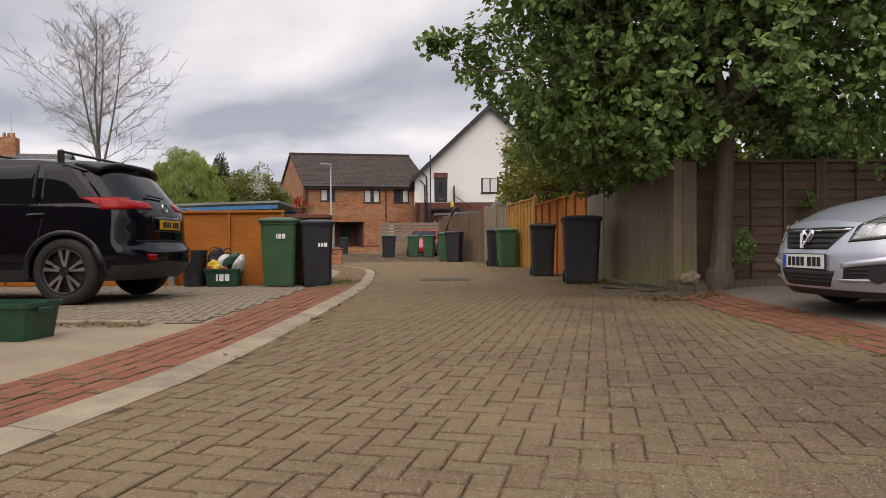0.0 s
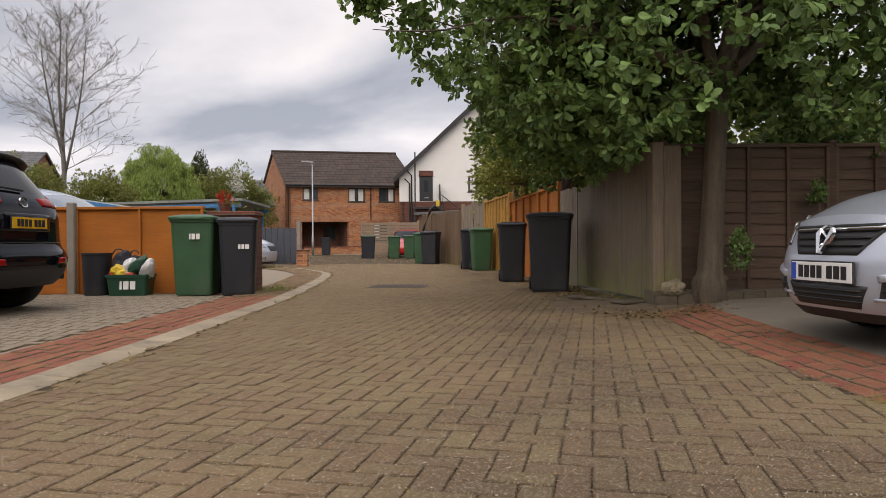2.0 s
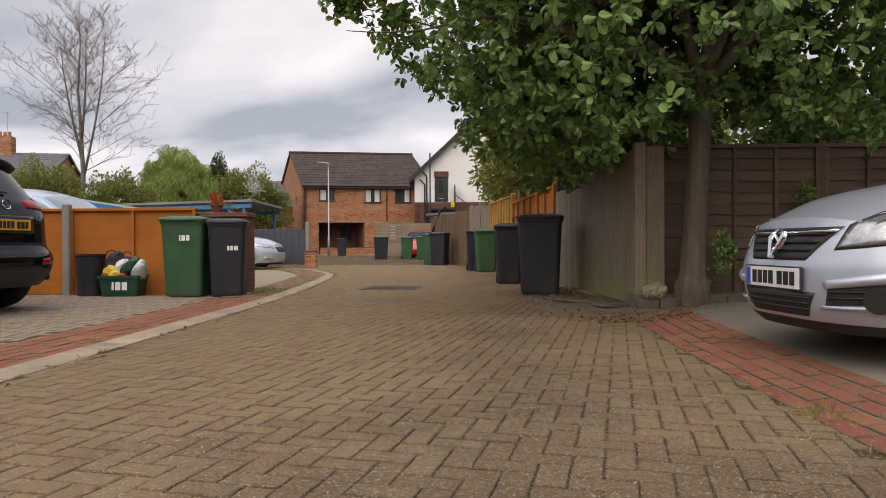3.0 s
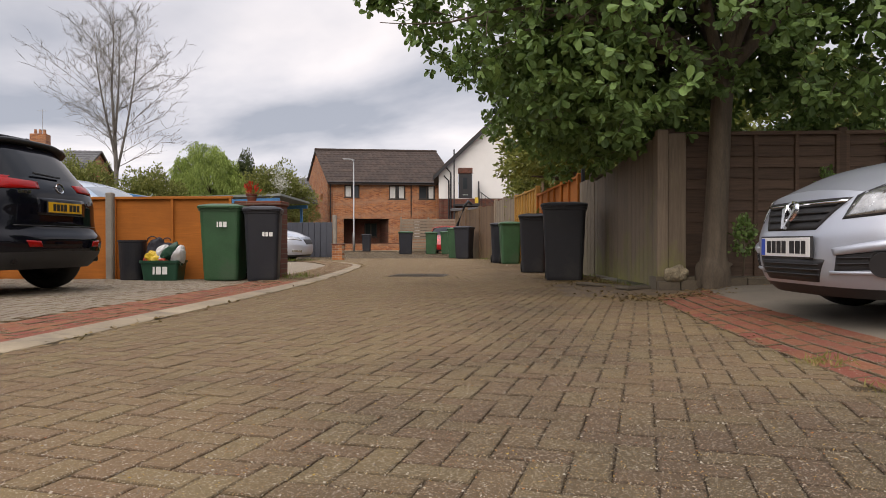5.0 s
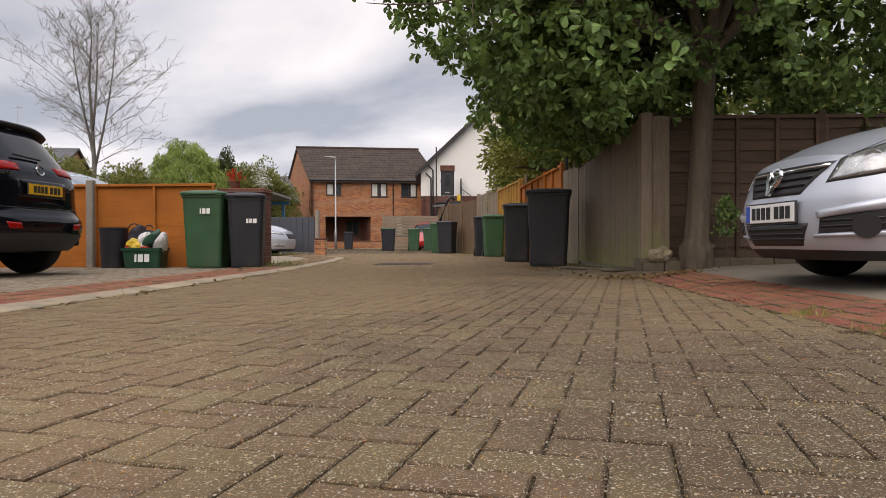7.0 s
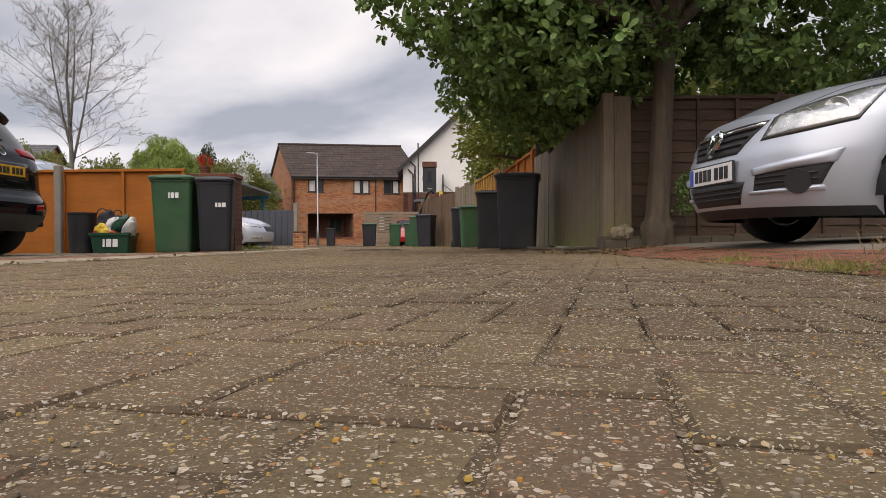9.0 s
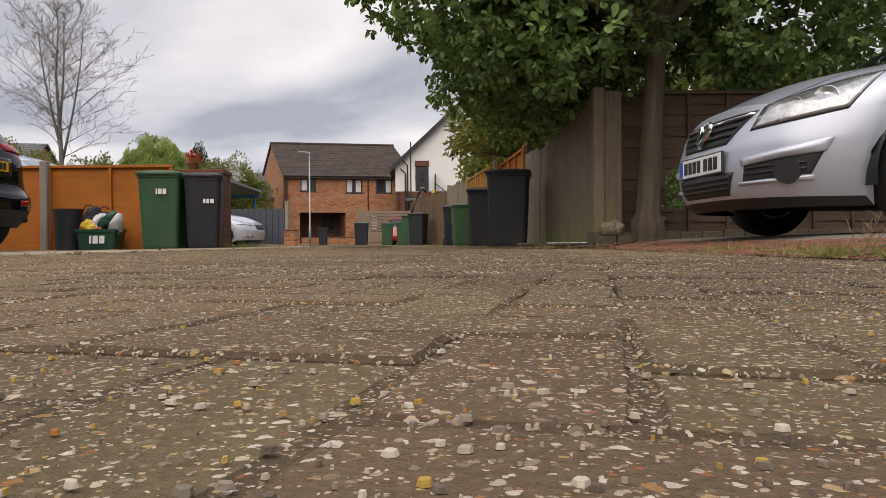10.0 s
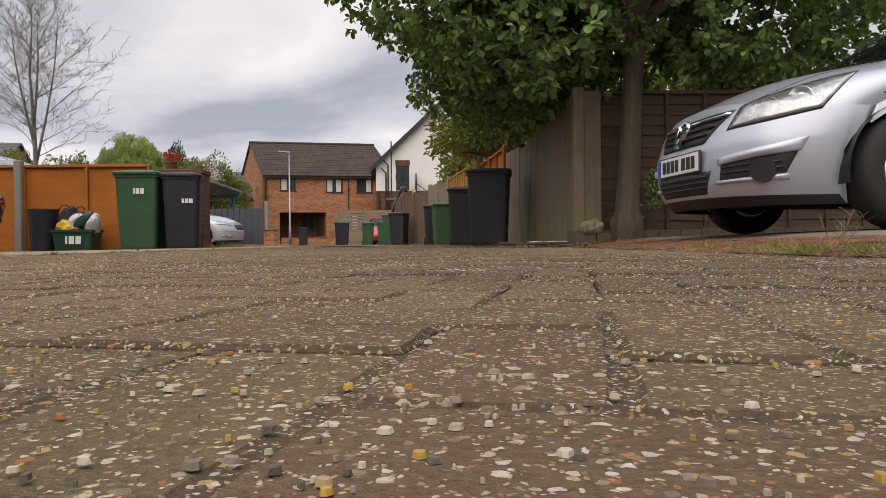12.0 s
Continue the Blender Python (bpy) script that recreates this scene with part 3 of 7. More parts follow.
drive_r = tagged(mesh_object("drive_right", bm, M_SLAB, smooth=True), "stained concrete drive slab under the silver car", "driveway", kind="structure")

# ---- fences ----
def fence_run(name, a, b, z0, height, label, material, style, post=None, panel=1.83, group="fences", board=0.1, relief=1.0, height2=None):
    """A run of fence from a to b. Its own x axis runs along it, y towards the back."""
    d = Vector((b[0] - a[0], b[1] - a[1]))
    ln = d.length
    ob = thing(name, pose(a[0], a[1], z0, 0, 0, math.degrees(math.atan2(d.y, d.x))), label, "fence", group)
    rnd = random.Random(int(ln * 1000) + int(height * 100))
    count = max(1, round(ln / panel))
    w = ln / count
    for k in range(count):
        x0, x1 = k * w, (k + 1) * w
        if post is not None:
            part("post", box_bm(x0 - 0.05, x0 + 0.05, -0.055, 0.055, -0.25, height + 0.06, 0.012), post, ob)
        if style == "board":
            x = x0 + (0.05 if post is not None else 0.0)
            while x < x1 - 0.03:
                ww = min(board, x1 - x)
                hh = height + ((height2 or height) - height) * x / ln + rnd.uniform(-0.012, 0.012)
                bmx = bmesh.new()
                loft(bmx, [[(x + 0.0004, -0.016, z), (x + ww - 0.0004, -0.0185, z), (x + ww - 0.0004, -0.002, z), (x + 0.0004, -0.002, z)] for z in (0.0, hh)])
                part("board", bmx, material, ob)
                x += ww
            for z in (0.3, height * 0.55, height - 0.25):
                part("rail", box_bm(x0, x1, 0.0, 0.05, z - 0.035, z + 0.035, 0.004), material, ob)
        elif style == "lap":
            n = max(5, int(height / (0.115 if relief > 0.5 else 0.15)))
            hh = height / n
            for j in range(n):
                z = j * hh
                wav = rnd.uniform(0.0, 6.0)
                amp = rnd.uniform(0.003, 0.012)
                bot = [(x0 + 0.05 + (w - 0.1) * s / 8, -0.010 - (0.020 + 0.004 * math.sin(s + wav)) * relief, z - 0.012 * relief + relief * amp * math.sin(1.3 * s + wav)) for s in range(9)]
                top = [(p[0], -0.010, z + hh + 0.012) for p in bot]
                bmx = bmesh.new()
                back = [(p[0], 0.0, p[2]) for p in top]
                backb = [(p[0], p[1] + 0.012, p[2]) for p in bot]
                loft(bmx, [[bot[s], top[s], back[s], backb[s]] for s in range(9)])
                bmesh.ops.recalc_face_normals(bmx, faces=bmx.faces)
                part("slat", bmx, material, ob)
            for x in ([x0 + 0.05 + (w - 0.1) * q / 4 for q in range(5)] if relief > 0.9 else [x0 + 0.05, (x0 + x1) / 2, x1 - 0.05]):
                part("batten", box_bm(x - 0.02, x + 0.02, -0.055, -0.022, 0.0, height, 0.004), material, ob)
            part("capping", box_bm(x0 + 0.02, x1 - 0.02, -0.06, 0.012, height - 0.02, height + 0.02, 0.004), material, ob)
    if post is not None:
        part("post", box_bm(ln - 0.05, ln + 0.05, -0.055, 0.055, -0.25, height + 0.06, 0.012), post, ob)
    return ob


# orange fence behind the black car and the bins
fence_run("orange_fence", (-12.05, 11.36), (-2.65, 11.36), 0.0, 1.22, "orange stained timber lap fence panels between concrete posts", M_ORANGE, "lap", post=None, panel=1.88, relief=0.10)
concrete_post = thing("concrete_post", pose(-4.53, 11.28, 0), "grey concrete fence post before the orange panels", "post")
part("shaft", box_bm(-0.055, 0.055, -0.05, 0.05, -0.2, 1.30, 0.014), M_POST, concrete_post)
# right-hand fences
fence_run("corner_board_fence", (2.78, 11.8), (2.97, 8.85), 0.06, 1.40, "weathered grey close-board fence with green algae low down", M_GREYWOOD, "board", post=None, panel=3.0, board=0.165, height2=1.64)
gp = thing("corner_fence_post", pose(2.99, 8.80, 0.0), "weathered timber corner fence post", "post")
part("shaft", box_bm(-0.06, 0.06, -0.06, 0.06, -0.1, 1.74, 0.01), M_GREYWOOD, gp)
part("shaft", box_bm(0.062, 0.25, -0.045, 0.03, 0.05, 1.70, 0.008), M_GREYWOOD, gp)
fence_run("lap_fence", (3.12, 8.98), (12.27, 9.05), 0.17, 1.55, "dark brown waney lap fence panels in the tree's shade", M_LAP, "lap", post=M_LAP, panel=1.83)
fence_run("pale_board_fence", (2.66, 12.6), (2.78, 11.85), 0.02, 1.50, "pale weathered board fence with a thin metal post", M_PALEWOOD, "board", post=None, panel=1.0, board=0.14)
fence_run("orange_board_fence", (2.34, 17.2), (2.66, 12.7), 0.0, 1.62, "orange stained timber fence with bright uprights", M_ORANGE, "lap", post=M_ORANGE, panel=1.6, relief=0.12)
fence_run("golden_lap_fence", (1.98, 20.4), (2.33, 17.3), 0.0, 1.80, "golden new timber lap fence panels", M_YELLOW, "lap", post=M_YELLOW, panel=1.55)
fence_run("grey_gate_fence", (1.45, 23.0), (1.97, 20.5), 0.0, 1.85, "grey weathered vertical board fence", M_PALEWOOD, "board", post=M_PALEWOOD, panel=1.3, board=0.14)
fence_run("brown_panel_fence", (0.42, 26.6), (1.44, 23.1), 0.0, 1.75, "brown timber panel fence with square posts", M_BROWNWOOD, "board", post=M_BROWNWOOD, panel=1.8, board=0.12)
fence_run("brown_panel_fence", (0.05, 29.5), (0.41, 26.7), 0.0, 1.80, "dark brown timber panel fence near the white house", M_BROWNWOOD, "board", post=M_BROWNWOOD, panel=1.5, board=0.12)

# edging bricks under the lap fence and its bed of soil
edge_wall = thing("edging_brick_row", pose(0, 0, 0), "low row of mossy edging bricks below the lap fence", "edging", kind="structure")
eb = box_bm(-0.11, 0.11, -0.05, 0.05, -0.16, 0.0, 0.006)
eb_me = mesh_object("edging_brick", eb, M_EDGING, edge_wall)
eb_me.matrix_basis = pose(3.02, 8.62, 0.125, 0, 0, -4)
rnd = random.Random(4)
for k in range(1, 32):
    o = new("edging_brick", eb_me.data)
    o.parent = edge_wall
    o.matrix_basis = pose(3.02 + 0.228 * k, 8.62 + 0.004 * k, 0.135 + min(0.04, 0.008 * k) + rnd.uniform(-0.012, 0.012), rnd.uniform(-3, 3), 0, rnd.uniform(-3, 3))
soil = poly_ground("fence_bed", [(2.9, 8.66), (10.4, 8.76), (10.4, 9.0), (2.9, 8.95)], 0.17, M_GROUND, thick=0.2)
tagged(soil, "narrow soil bed at the foot of the fence", "soil", kind="structure")

# ---- houses ----
def window_unit(parent, x0, x1, z0, z1, y, lights=2, curtain=False, frame_mat=None, name="window"):
    """A framed window, set into the wall's face at y (the outside is towards -y)."""
    fm = frame_mat or M_DARKWOOD
    w = new(name)
    w.parent = parent
    t = 0.07
    for nm, b in (("frame", (x0, x1, z1 - t, z1)), ("frame", (x0, x1, z0, z0 + t)), ("frame", (x0, x0 + t, z0, z1)), ("frame", (x1 - t, x1, z0, z1))):
        part(nm, box_bm(b[0], b[1], y - 0.01, y + 0.08, b[2], b[3], 0.008), fm, w)
    step = (x1 - x0) / lights
    for k in range(1, lights):
        xm = x0 + step * k
        part("mullion", box_bm(xm - t / 2, xm + t / 2, y - 0.005, y + 0.08, z0 + t, z1 - t, 0.006), fm, w)
    part("pane", box_bm(x0 + t, x1 - t, y + 0.035, y + 0.045, z0 + t, z1 - t), M_GLASS, w)
    part("sill", box_bm(x0 - 0.06, x1 + 0.06, y - 0.08, y + 0.05, z0 - 0.06, z0, 0.01), fm, w)
    if curtain:
        for xa, xb in curtain:
            bmx = bmesh.new()
            pts = [(x0 + (x1 - x0) * (xa + (xb - xa) * s / 10), y + 0.025 + 0.006 * math.sin(s * 2.1)) for s in range(11)]
            loft(bmx, [[(px, py, zz) for px, py in pts] + [(px, py + 0.004, zz) for px, py in pts[::-1]] for zz in (z0 + t, z1 - t)])
            part("curtain", bmx, M_WHITEFRAME, w, "pale net curtain")
    return w


def wall_with_holes(parent, name, length, height, holes, material, thick=0.3, at=None, z0=0.0):
    """A wall along its own x, its outer face at y = 0, with openings (x0, x1, z0, z1)."""
    xs = sorted({0.0, length, *[h[0] for h in holes], *[h[1] for h in holes]})
    zs = sorted({z0, height, *[h[2] for h in holes], *[h[3] for h in holes]})
    bm = bmesh.new()
    for xa, xb in zip(xs, xs[1:]):
        for za, zb in zip(zs, zs[1:]):
            cx, cz = (xa + xb) / 2, (za + zb) / 2
            if not any(h[0] < cx < h[1] and h[2] < cz < h[3] for h in holes):
                box(bm, xa, xb, 0, thick, za, zb)
    inner = {}
    for f in bm.faces:
        c = f.calc_center_median()
        inner.setdefault((round(c.x, 4), round(c.y, 4), round(c.z, 4)), []).append(f)
    bmesh.ops.delete(bm, geom=[f for fs in inner.values() if len(fs) > 1 for f in fs], context="FACES")
    bmesh.ops.remove_doubles(bm, verts=bm.verts, dist=0.001)
    return part(name, bm, material, parent, at=at)


def tiled_slope(parent, x0, x1, y_eave, z_eave, y_ridge, z_ridge, courses, material, name="roof"):
    """A roof slope of overlapping tile courses, each course split into tiles by its relief."""
    verts, faces = [], []
    rnd = random.Random(9)
    cols = int((x1 - x0) / 0.33)
    for c in range(courses):
        ta, tb = c / courses, min(1.0, (c + 1.18) / courses)
        for k in range(cols):
            xa = x0 + (x1 - x0) * k / cols
            xb = x0 + (x1 - x0) * (k + 1) / cols
            up = 0.045 + rnd.uniform(-0.006, 0.006)
            base = len(verts)
            for t, h in ((ta, up), (tb, 0.012)):
                yy = y_eave + (y_ridge - y_eave) * t
                zz = z_eave + (z_ridge - z_eave) * t
                verts += [(xa, yy, zz + h - 0.015), ((xa + xb) / 2 - 0.03, yy, zz + h + 0.012), (xb, yy, zz + h - 0.012)]
            verts += [(xa, y_eave + (y_ridge - y_eave) * ta, z_eave + (z_ridge - z_eave) * ta - 0.02), (xb, y_eave + (y_ridge - y_eave) * ta, z_eave + (z_ridge - z_eave) * ta - 0.02)]
            b = base
            faces += [(b, b + 1, b + 4, b + 3), (b + 1, b + 2, b + 5, b + 4), (b + 6, b + 7, b + 2, b + 1, b)]
    ob = pymesh(name, verts, faces, material, parent)
    bm = bmesh.new()
    loft(bm, [[(x, y_eave, z_eave - 0.03), (x, y_ridge, z_ridge - 0.03), (x, y_ridge, z_ridge - 0.14), (x, y_eave, z_eave - 0.14)] for x in (x0 + 0.02, x1 - 0.02)])
    bmesh.ops.recalc_face_normals(bm, faces=bm.faces)
    part("roof_deck", bm, M_DARKWOOD, parent)
    return ob


def gable(parent, depth, z_eave, z_ridge, material, at, thick=0.3):
    """The triangle of a gable: x across the house's depth, the outer face at y = 0."""
    bm = bmesh.new()
    loft(bm, [[(0, y, z_eave), (depth, y, z_eave), (depth / 2, y, z_ridge)] for y in (0, thick)])
    bmesh.ops.recalc_face_normals(bm, faces=bm.faces)
    return part("gable", bm, material, parent, at=at)


HOUSE_TURN = 11.0
HW, HD, HE, HR = 8.85, 7.4, 4.85, 7.4
brick_house = thing("brick_house", pose(-9.7, 48.0, 0, 0, 0, HOUSE_TURN), "two-storey orange-red brick house with a dark tiled roof", "house")
holes = [(1.1, 2.15, 3.72, 4.6), (4.2, 5.35, 3.62, 4.6), (6.3, 7.45, 3.62, 4.6), (1.05, 4.2, 0.0, 2.25), (5.9, 6.9, 0.9, 2.2)]
wall_with_holes(brick_house, "wall_front", HW, HE, holes, M_BRICK)
wall_with_holes(brick_house, "wall_side", HD, HE, [(5.2, 5.7, 3.6, 4.1)], M_BRICK, at=pose(0, HD, 0, 0, 0, -90))
wall_with_holes(brick_house, "wall_side", HD, HE, [], M_BRICK, at=pose(HW, 0, 0, 0, 0, 90))
wall_with_holes(brick_house, "wall_back", HW, HE, [], M_BRICK, at=pose(HW, HD, 0, 0, 0, 180))
gable(brick_house, HD, HE, HR, M_BRICK, pose(0, HD, 0, 0, 0, -90))
gable(brick_house, HD, HE, HR, M_BRICK, pose(HW, 0, 0, 0, 0, 90))
tiled_slope(brick_house, -0.12, HW + 0.12, -0.3, HE - 0.1, HD / 2, HR + 0.08, 13, M_ROOF)
tiled_slope(brick_house, -0.12, HW + 0.12, HD + 0.3, HE - 0.1, HD / 2, HR + 0.08, 13, M_ROOF)
bm = bmesh.new()
tube(bm, [(-0.12, HD / 2, HR + 0.1), (HW + 0.12, HD / 2, HR + 0.1)], 0.11, 10)
part("ridge_tiles", bm, M_ROOF, brick_house)
for dx in (5.72, 0.12):
    bm = bmesh.new()
    tube(bm, [(dx, -0.06, HE - 0.15), (dx, -0.06, 2.4 if dx > 1 else 0.0)], 0.035, 8)
    part("downpipe", bm, M_BLACK, brick_house)
part("fascia", box_bm(-0.1, HW + 0.1, -0.32, -0.28, HE - 0.26, HE - 0.08, 0.01), M_DARKWOOD, brick_house)
bm = bmesh.new()
tube(bm, [(-0.1, -0.36, HE - 0.1), (HW + 0.1, -0.36, HE - 0.1)], 0.055, 8)
part("gutter", bm, M_BLACK, brick_house)
bm = bmesh.new()
tube(bm, [(HW - 0.15, -0.08, HE - 0.15), (HW - 0.15, -0.08, 0.0)], 0.04, 8)
part("downpipe", bm, M_BLACK, brick_house)
for (a, b, c, d), cu in zip(holes[:3], ([(0.1, 0.45)], [(0.08, 0.4), (0.62, 0.92)], [(0.62, 0.92)])):
    window_unit(brick_house, a, b, c, d, 0.06, 2, cu)
window_unit(brick_house, 5.9, 6.9, 0.9, 2.2, 0.06, 2, [(0.1, 0.5)])
# recessed porch under the first floor, made dim inside by darker brick walls
part("porch_back_wall", box_bm(0.85, 4.4, 2.2, 2.4, 0, 2.5), M_BRICK_DK, brick_house)
part("porch_side_wall", box_bm(0.85, 1.05, 0.3, 2.4, 0, 2.5), M_BRICK_DK, brick_house)
part("porch_side_wall", box_bm(4.2, 4.4, 0.3, 2.4, 0, 2.5), M_BRICK_DK, brick_house)
part("porch_soffit", box_bm(1.05, 4.2, 0.3, 2.2, 2.25, 2.4), M_DARKWOOD, brick_house)
window_unit(brick_house, 3.1, 4.0, 1.0, 2.0, 2.12, 2)
# the plan is not square: its side walls run back at a slant
slant = Matrix.Identity(4)
slant[0][1] = -0.27
for o in brick_house.children_recursive:
    if o.type == "MESH":
        o.data.transform(o.matrix_basis.inverted() @ slant @ o.matrix_basis)
low_wall = thing("low_brick_wall", pose(-8.2, 46.4, 0, 0, 0, 8), "low brick garden wall before the house", "wall", kind="structure")
part("wall", box_bm(0, 4.2, 0, 0.22, 0, 0.5, 0.01), M_BRICK, low_wall)
part("coping", box_bm(-0.02, 4.22, -0.03, 0.25, 0.5, 0.56, 0.012), M_BRICK_DK, low_wall)
pave_far = poly_ground("pavement_far", [(-9, 45.6), (2, 45.6), (2, 48), (-11, 48)], 0.06, M_KERB)
tagged(pave_far, "pale concrete footway before the brick house", "pavement", kind="structure")

# white rendered house with its gable to the road, brick below
WY = 43.6
white_house = thing("white_house", pose(-1.75, WY, 0, 0, 0, 3), "white rendered gable house with a brick ground floor", "house")
wl, weave, wridge = 9.6, 4.85, 9.3
wall_with_holes(white_house, "wall_brick", wl, 3.3, [], M_BRICK_DK)
wall_with_holes(white_house, "wall_render", wl, weave, [(1.2, 2.1, 3.32, 4.85), (4.25, 5.4, 3.9, 4.85)], M_RENDER, z0=3.3, at=pose(0, -0.02, 0))
bm = bmesh.new()
loft(bm, [[(0, y, weave), (wl, y, weave), (wl / 2, y, wridge)] for y in (-0.02, 0.28)])
bmesh.ops.recalc_face_normals(bm, faces=bm.faces)
part("gable", bm, M_RENDER, white_house)
wall_with_holes(white_house, "wall_side", 9.0, weave, [], M_RENDER, at=pose(0, 9.0, 0, 0, 0, -90), z0=3.3)
wall_with_holes(white_house, "wall_side", 9.0, 3.3, [], M_BRICK_DK, at=pose(0.01, 9.0, 0, 0, 0, -90))
wall_with_holes(white_house, "wall_side", 9.0, weave, [], M_RENDER, at=pose(wl, 0, 0, 0, 0, 90))
for sx in (0, 1):
    bm = bmesh.new()
    xe, xr = (-0.35, wl / 2) if sx == 0 else (wl + 0.35, wl / 2)
    ze = weave - 0.32
    loft(bm, [[(xe, y, ze), (xr, y, wridge + 0.06), (xr, y, wridge + 0.28), (xe, y, ze + 0.2)] for y in (-0.35, 9.2)])
    bmesh.ops.recalc_face_normals(bm, faces=bm.faces)
    part("roof", bm, M_ROOF, white_house)
    bm = bmesh.new()
    loft(bm, [[(xe, y, ze - 0.12), (xr, y, wridge - 0.08), (xr, y, wridge + 0.2), (xe, y, ze + 0.12)] for y in (-0.42, -0.36)])
    bmesh.ops.recalc_face_normals(bm, faces=bm.faces)
    part("bargeboard", bm, M_BLACK, white_house)
part("door_head", box_bm(1.2, 2.1, -0.05, 0.1, 4.85, 5.2, 0.01), M_BRICK_DK, white_house)
door_u = new("door")
door_u.parent = white_house
part("leaf", box_bm(1.24, 2.06, 0.02, 0.1, 2.95, 4.85, 0.01), M_BLACK, door_u)
part("pane", box_bm(1.52, 1.78, 0.01, 0.03, 3.9, 4.6), M_GLASS, door_u)
part("letter_plate", box_bm(1.5, 1.8, 0.0, 0.03, 3.5, 3.56, 0.004), M_CHROME, door_u)
window_unit(white_house, 4.25, 5.4, 3.9, 5.1, 0.0, 2, [(0.1, 0.9)])
stair = thing("outside_stair", pose(-1.75, WY, 0, 0, 0, 3), "black steel outside stair and landing at the upper door", "stair")
part("landing", box_bm(0.9, 2.5, -1.1, -0.06, 2.78, 2.9, 0.01), M_BLACK, stair)
for x in (0.95, 2.45):
    for y in (-1.05, -0.15):
        part("post", box_bm(x - 0.04, x + 0.04, y - 0.04, y + 0.04, 0, 3.85 if x > 2 else 6.2 if y < -1 else 2.8, 0.004), M_BLACK, stair)
part("panel", box_bm(2.42, 2.48, -1.0, -0.1, 2.95, 4.3, 0.004), M_BLACK, stair)
part("sign", box_bm(2.2, 2.42, -1.08, -1.06, 2.95, 3.3, 0.003), M_BAGYEL, stair, "small yellow notice board")
for k in range(10):
    part("tread", box_bm(2.5 + 0.25 * k, 2.78 + 0.25 * k, -1.0, -0.2, 2.68 - 0.19 * k, 2.72 - 0.19 * k, 0.004), M_BLACK, stair)
    part("baluster", box_bm(2.6 + 0.25 * k, 2.62 + 0.25 * k, -1.04, -1.02, 2.7 - 0.19 * k, 3.6 - 0.19 * k), M_BLACK, stair)
bm = bmesh.new()
tube(bm, [(2.5, -1.03, 3.65), (5.0, -1.03, 1.75)], 0.025, 6)
part("handrail", bm, M_BLACK, stair)
for k, x in enumerate((0.75, 0.62)):
    bm = bmesh.new()
    tube(bm, [(x, -0.12, 0.1), (x, -0.12, 4.9 - 0.5 * k), (x - 0.3, -0.2, 5.2 - 0.5 * k)], 0.045, 8)
    part("downpipe", bm, M_BLACK, white_house)
# garage roof and outbuildings before the white house
shed = thing("brick_garage", pose(2.6, 33.0, 0, 0, 0, 4), "small brick garage with a grey pitched roof behind the fences", "garage")
part("wall", box_bm(0, 3.4, 0, 5, 0, 2.2), M_BRICK, shed)
bm = bmesh.new()
loft(bm, [[(0, y, 2.2), (3.4, y, 2.2), (1.7, y, 3.75)] for y in (0.0, 0.3)])
bmesh.ops.recalc_face_normals(bm, faces=bm.faces)
part("gable", bm, M_BRICK, shed)
for sx in (0, 1):
    bm = bmesh.new()
    xe = -0.2 if sx == 0 else 3.6
    loft(bm, [[(xe, y, 2.05), (1.7, y, 3.8), (1.7, y, 3.92), (xe, y, 2.17)] for y in (-0.15, 5.2)])
    bmesh.ops.recalc_face_normals(bm, faces=bm.faces)
    part("roof", bm, M_GREYROOF, shed)
grey_slats = thing("grey_slatted_fence", pose(-3.45, 38.2, 0, 0, 0, 2), "pale grey horizontal slatted garden fence", "fence", "fences")
for j in range(11):
    part("slat", box_bm(0, 4.4, -0.02, 0.02, 0.1 + 0.16 * j, 0.24 + 0.16 * j, 0.006), M_PALEWOOD, grey_slats)
for x in (0, 1.5, 3.0, 4.4):
    part("post", box_bm(x - 0.05, x + 0.05, 0.02, 0.12, 0, 1.95, 0.01), M_PALEWOOD, grey_slats)
outbuild = thing("timber_shed", pose(-0.2, 31.5, 0, 0, 0, -14), "dark weathered timber shed against the fence", "shed")
part("wall", box_bm(0, 1.8, 0, 3.0, 0, 1.95), M_BROWNWOOD, outbuild)
part("roof", box_bm(-0.12, 1.92, -0.15, 3.15, 1.95, 2.06, 0.01, m=pose(0, 0, 0, 0, -2, 0)), M_GREYROOF, outbuild)
bm = bmesh.new()
tube(bm, [(0.1, 25.9, 1.15), (0.38, 26.0, 1.9), (0.5, 26.1, 2.05), (0.62, 26.3, 1.95)], 0.05, 8)
hose = tagged(mesh_object("black_hose_pipe", bm, M_BLACK, smooth=True), "thick black flexible pipe over the fence", "pipe")

# far left: house with a grey roof and a chimney
far_house = thing("far_house", pose(-36.0, 44.0, 0.8, 0, 0, 12), "far brick house with a grey slate roof and chimney", "house")
part("wall", box_bm(0, 10, 0, 7, -0.9, 4.6), M_BRICK, far_house)
tiled_slope(far_house, -0.2, 10.2, -0.3, 4.5, 3.5, 6.5, 10, M_GREYROOF)
tiled_slope(far_house, -0.2, 10.2, 7.3, 4.5, 3.5, 6.5, 10, M_GREYROOF)
for yy in (0, 1):
    gable(far_house, 7, 4.6, 6.45, M_BRICK, pose(0, 7, 0, 0, 0, -90) if yy == 0 else pose(10, 0, 0, 0, 0, 90))
chim = part("chimney", box_bm(5.5, 6.6, 3.0, 3.8, 5.9, 7.6, 0.02), M_BRICK, far_house)
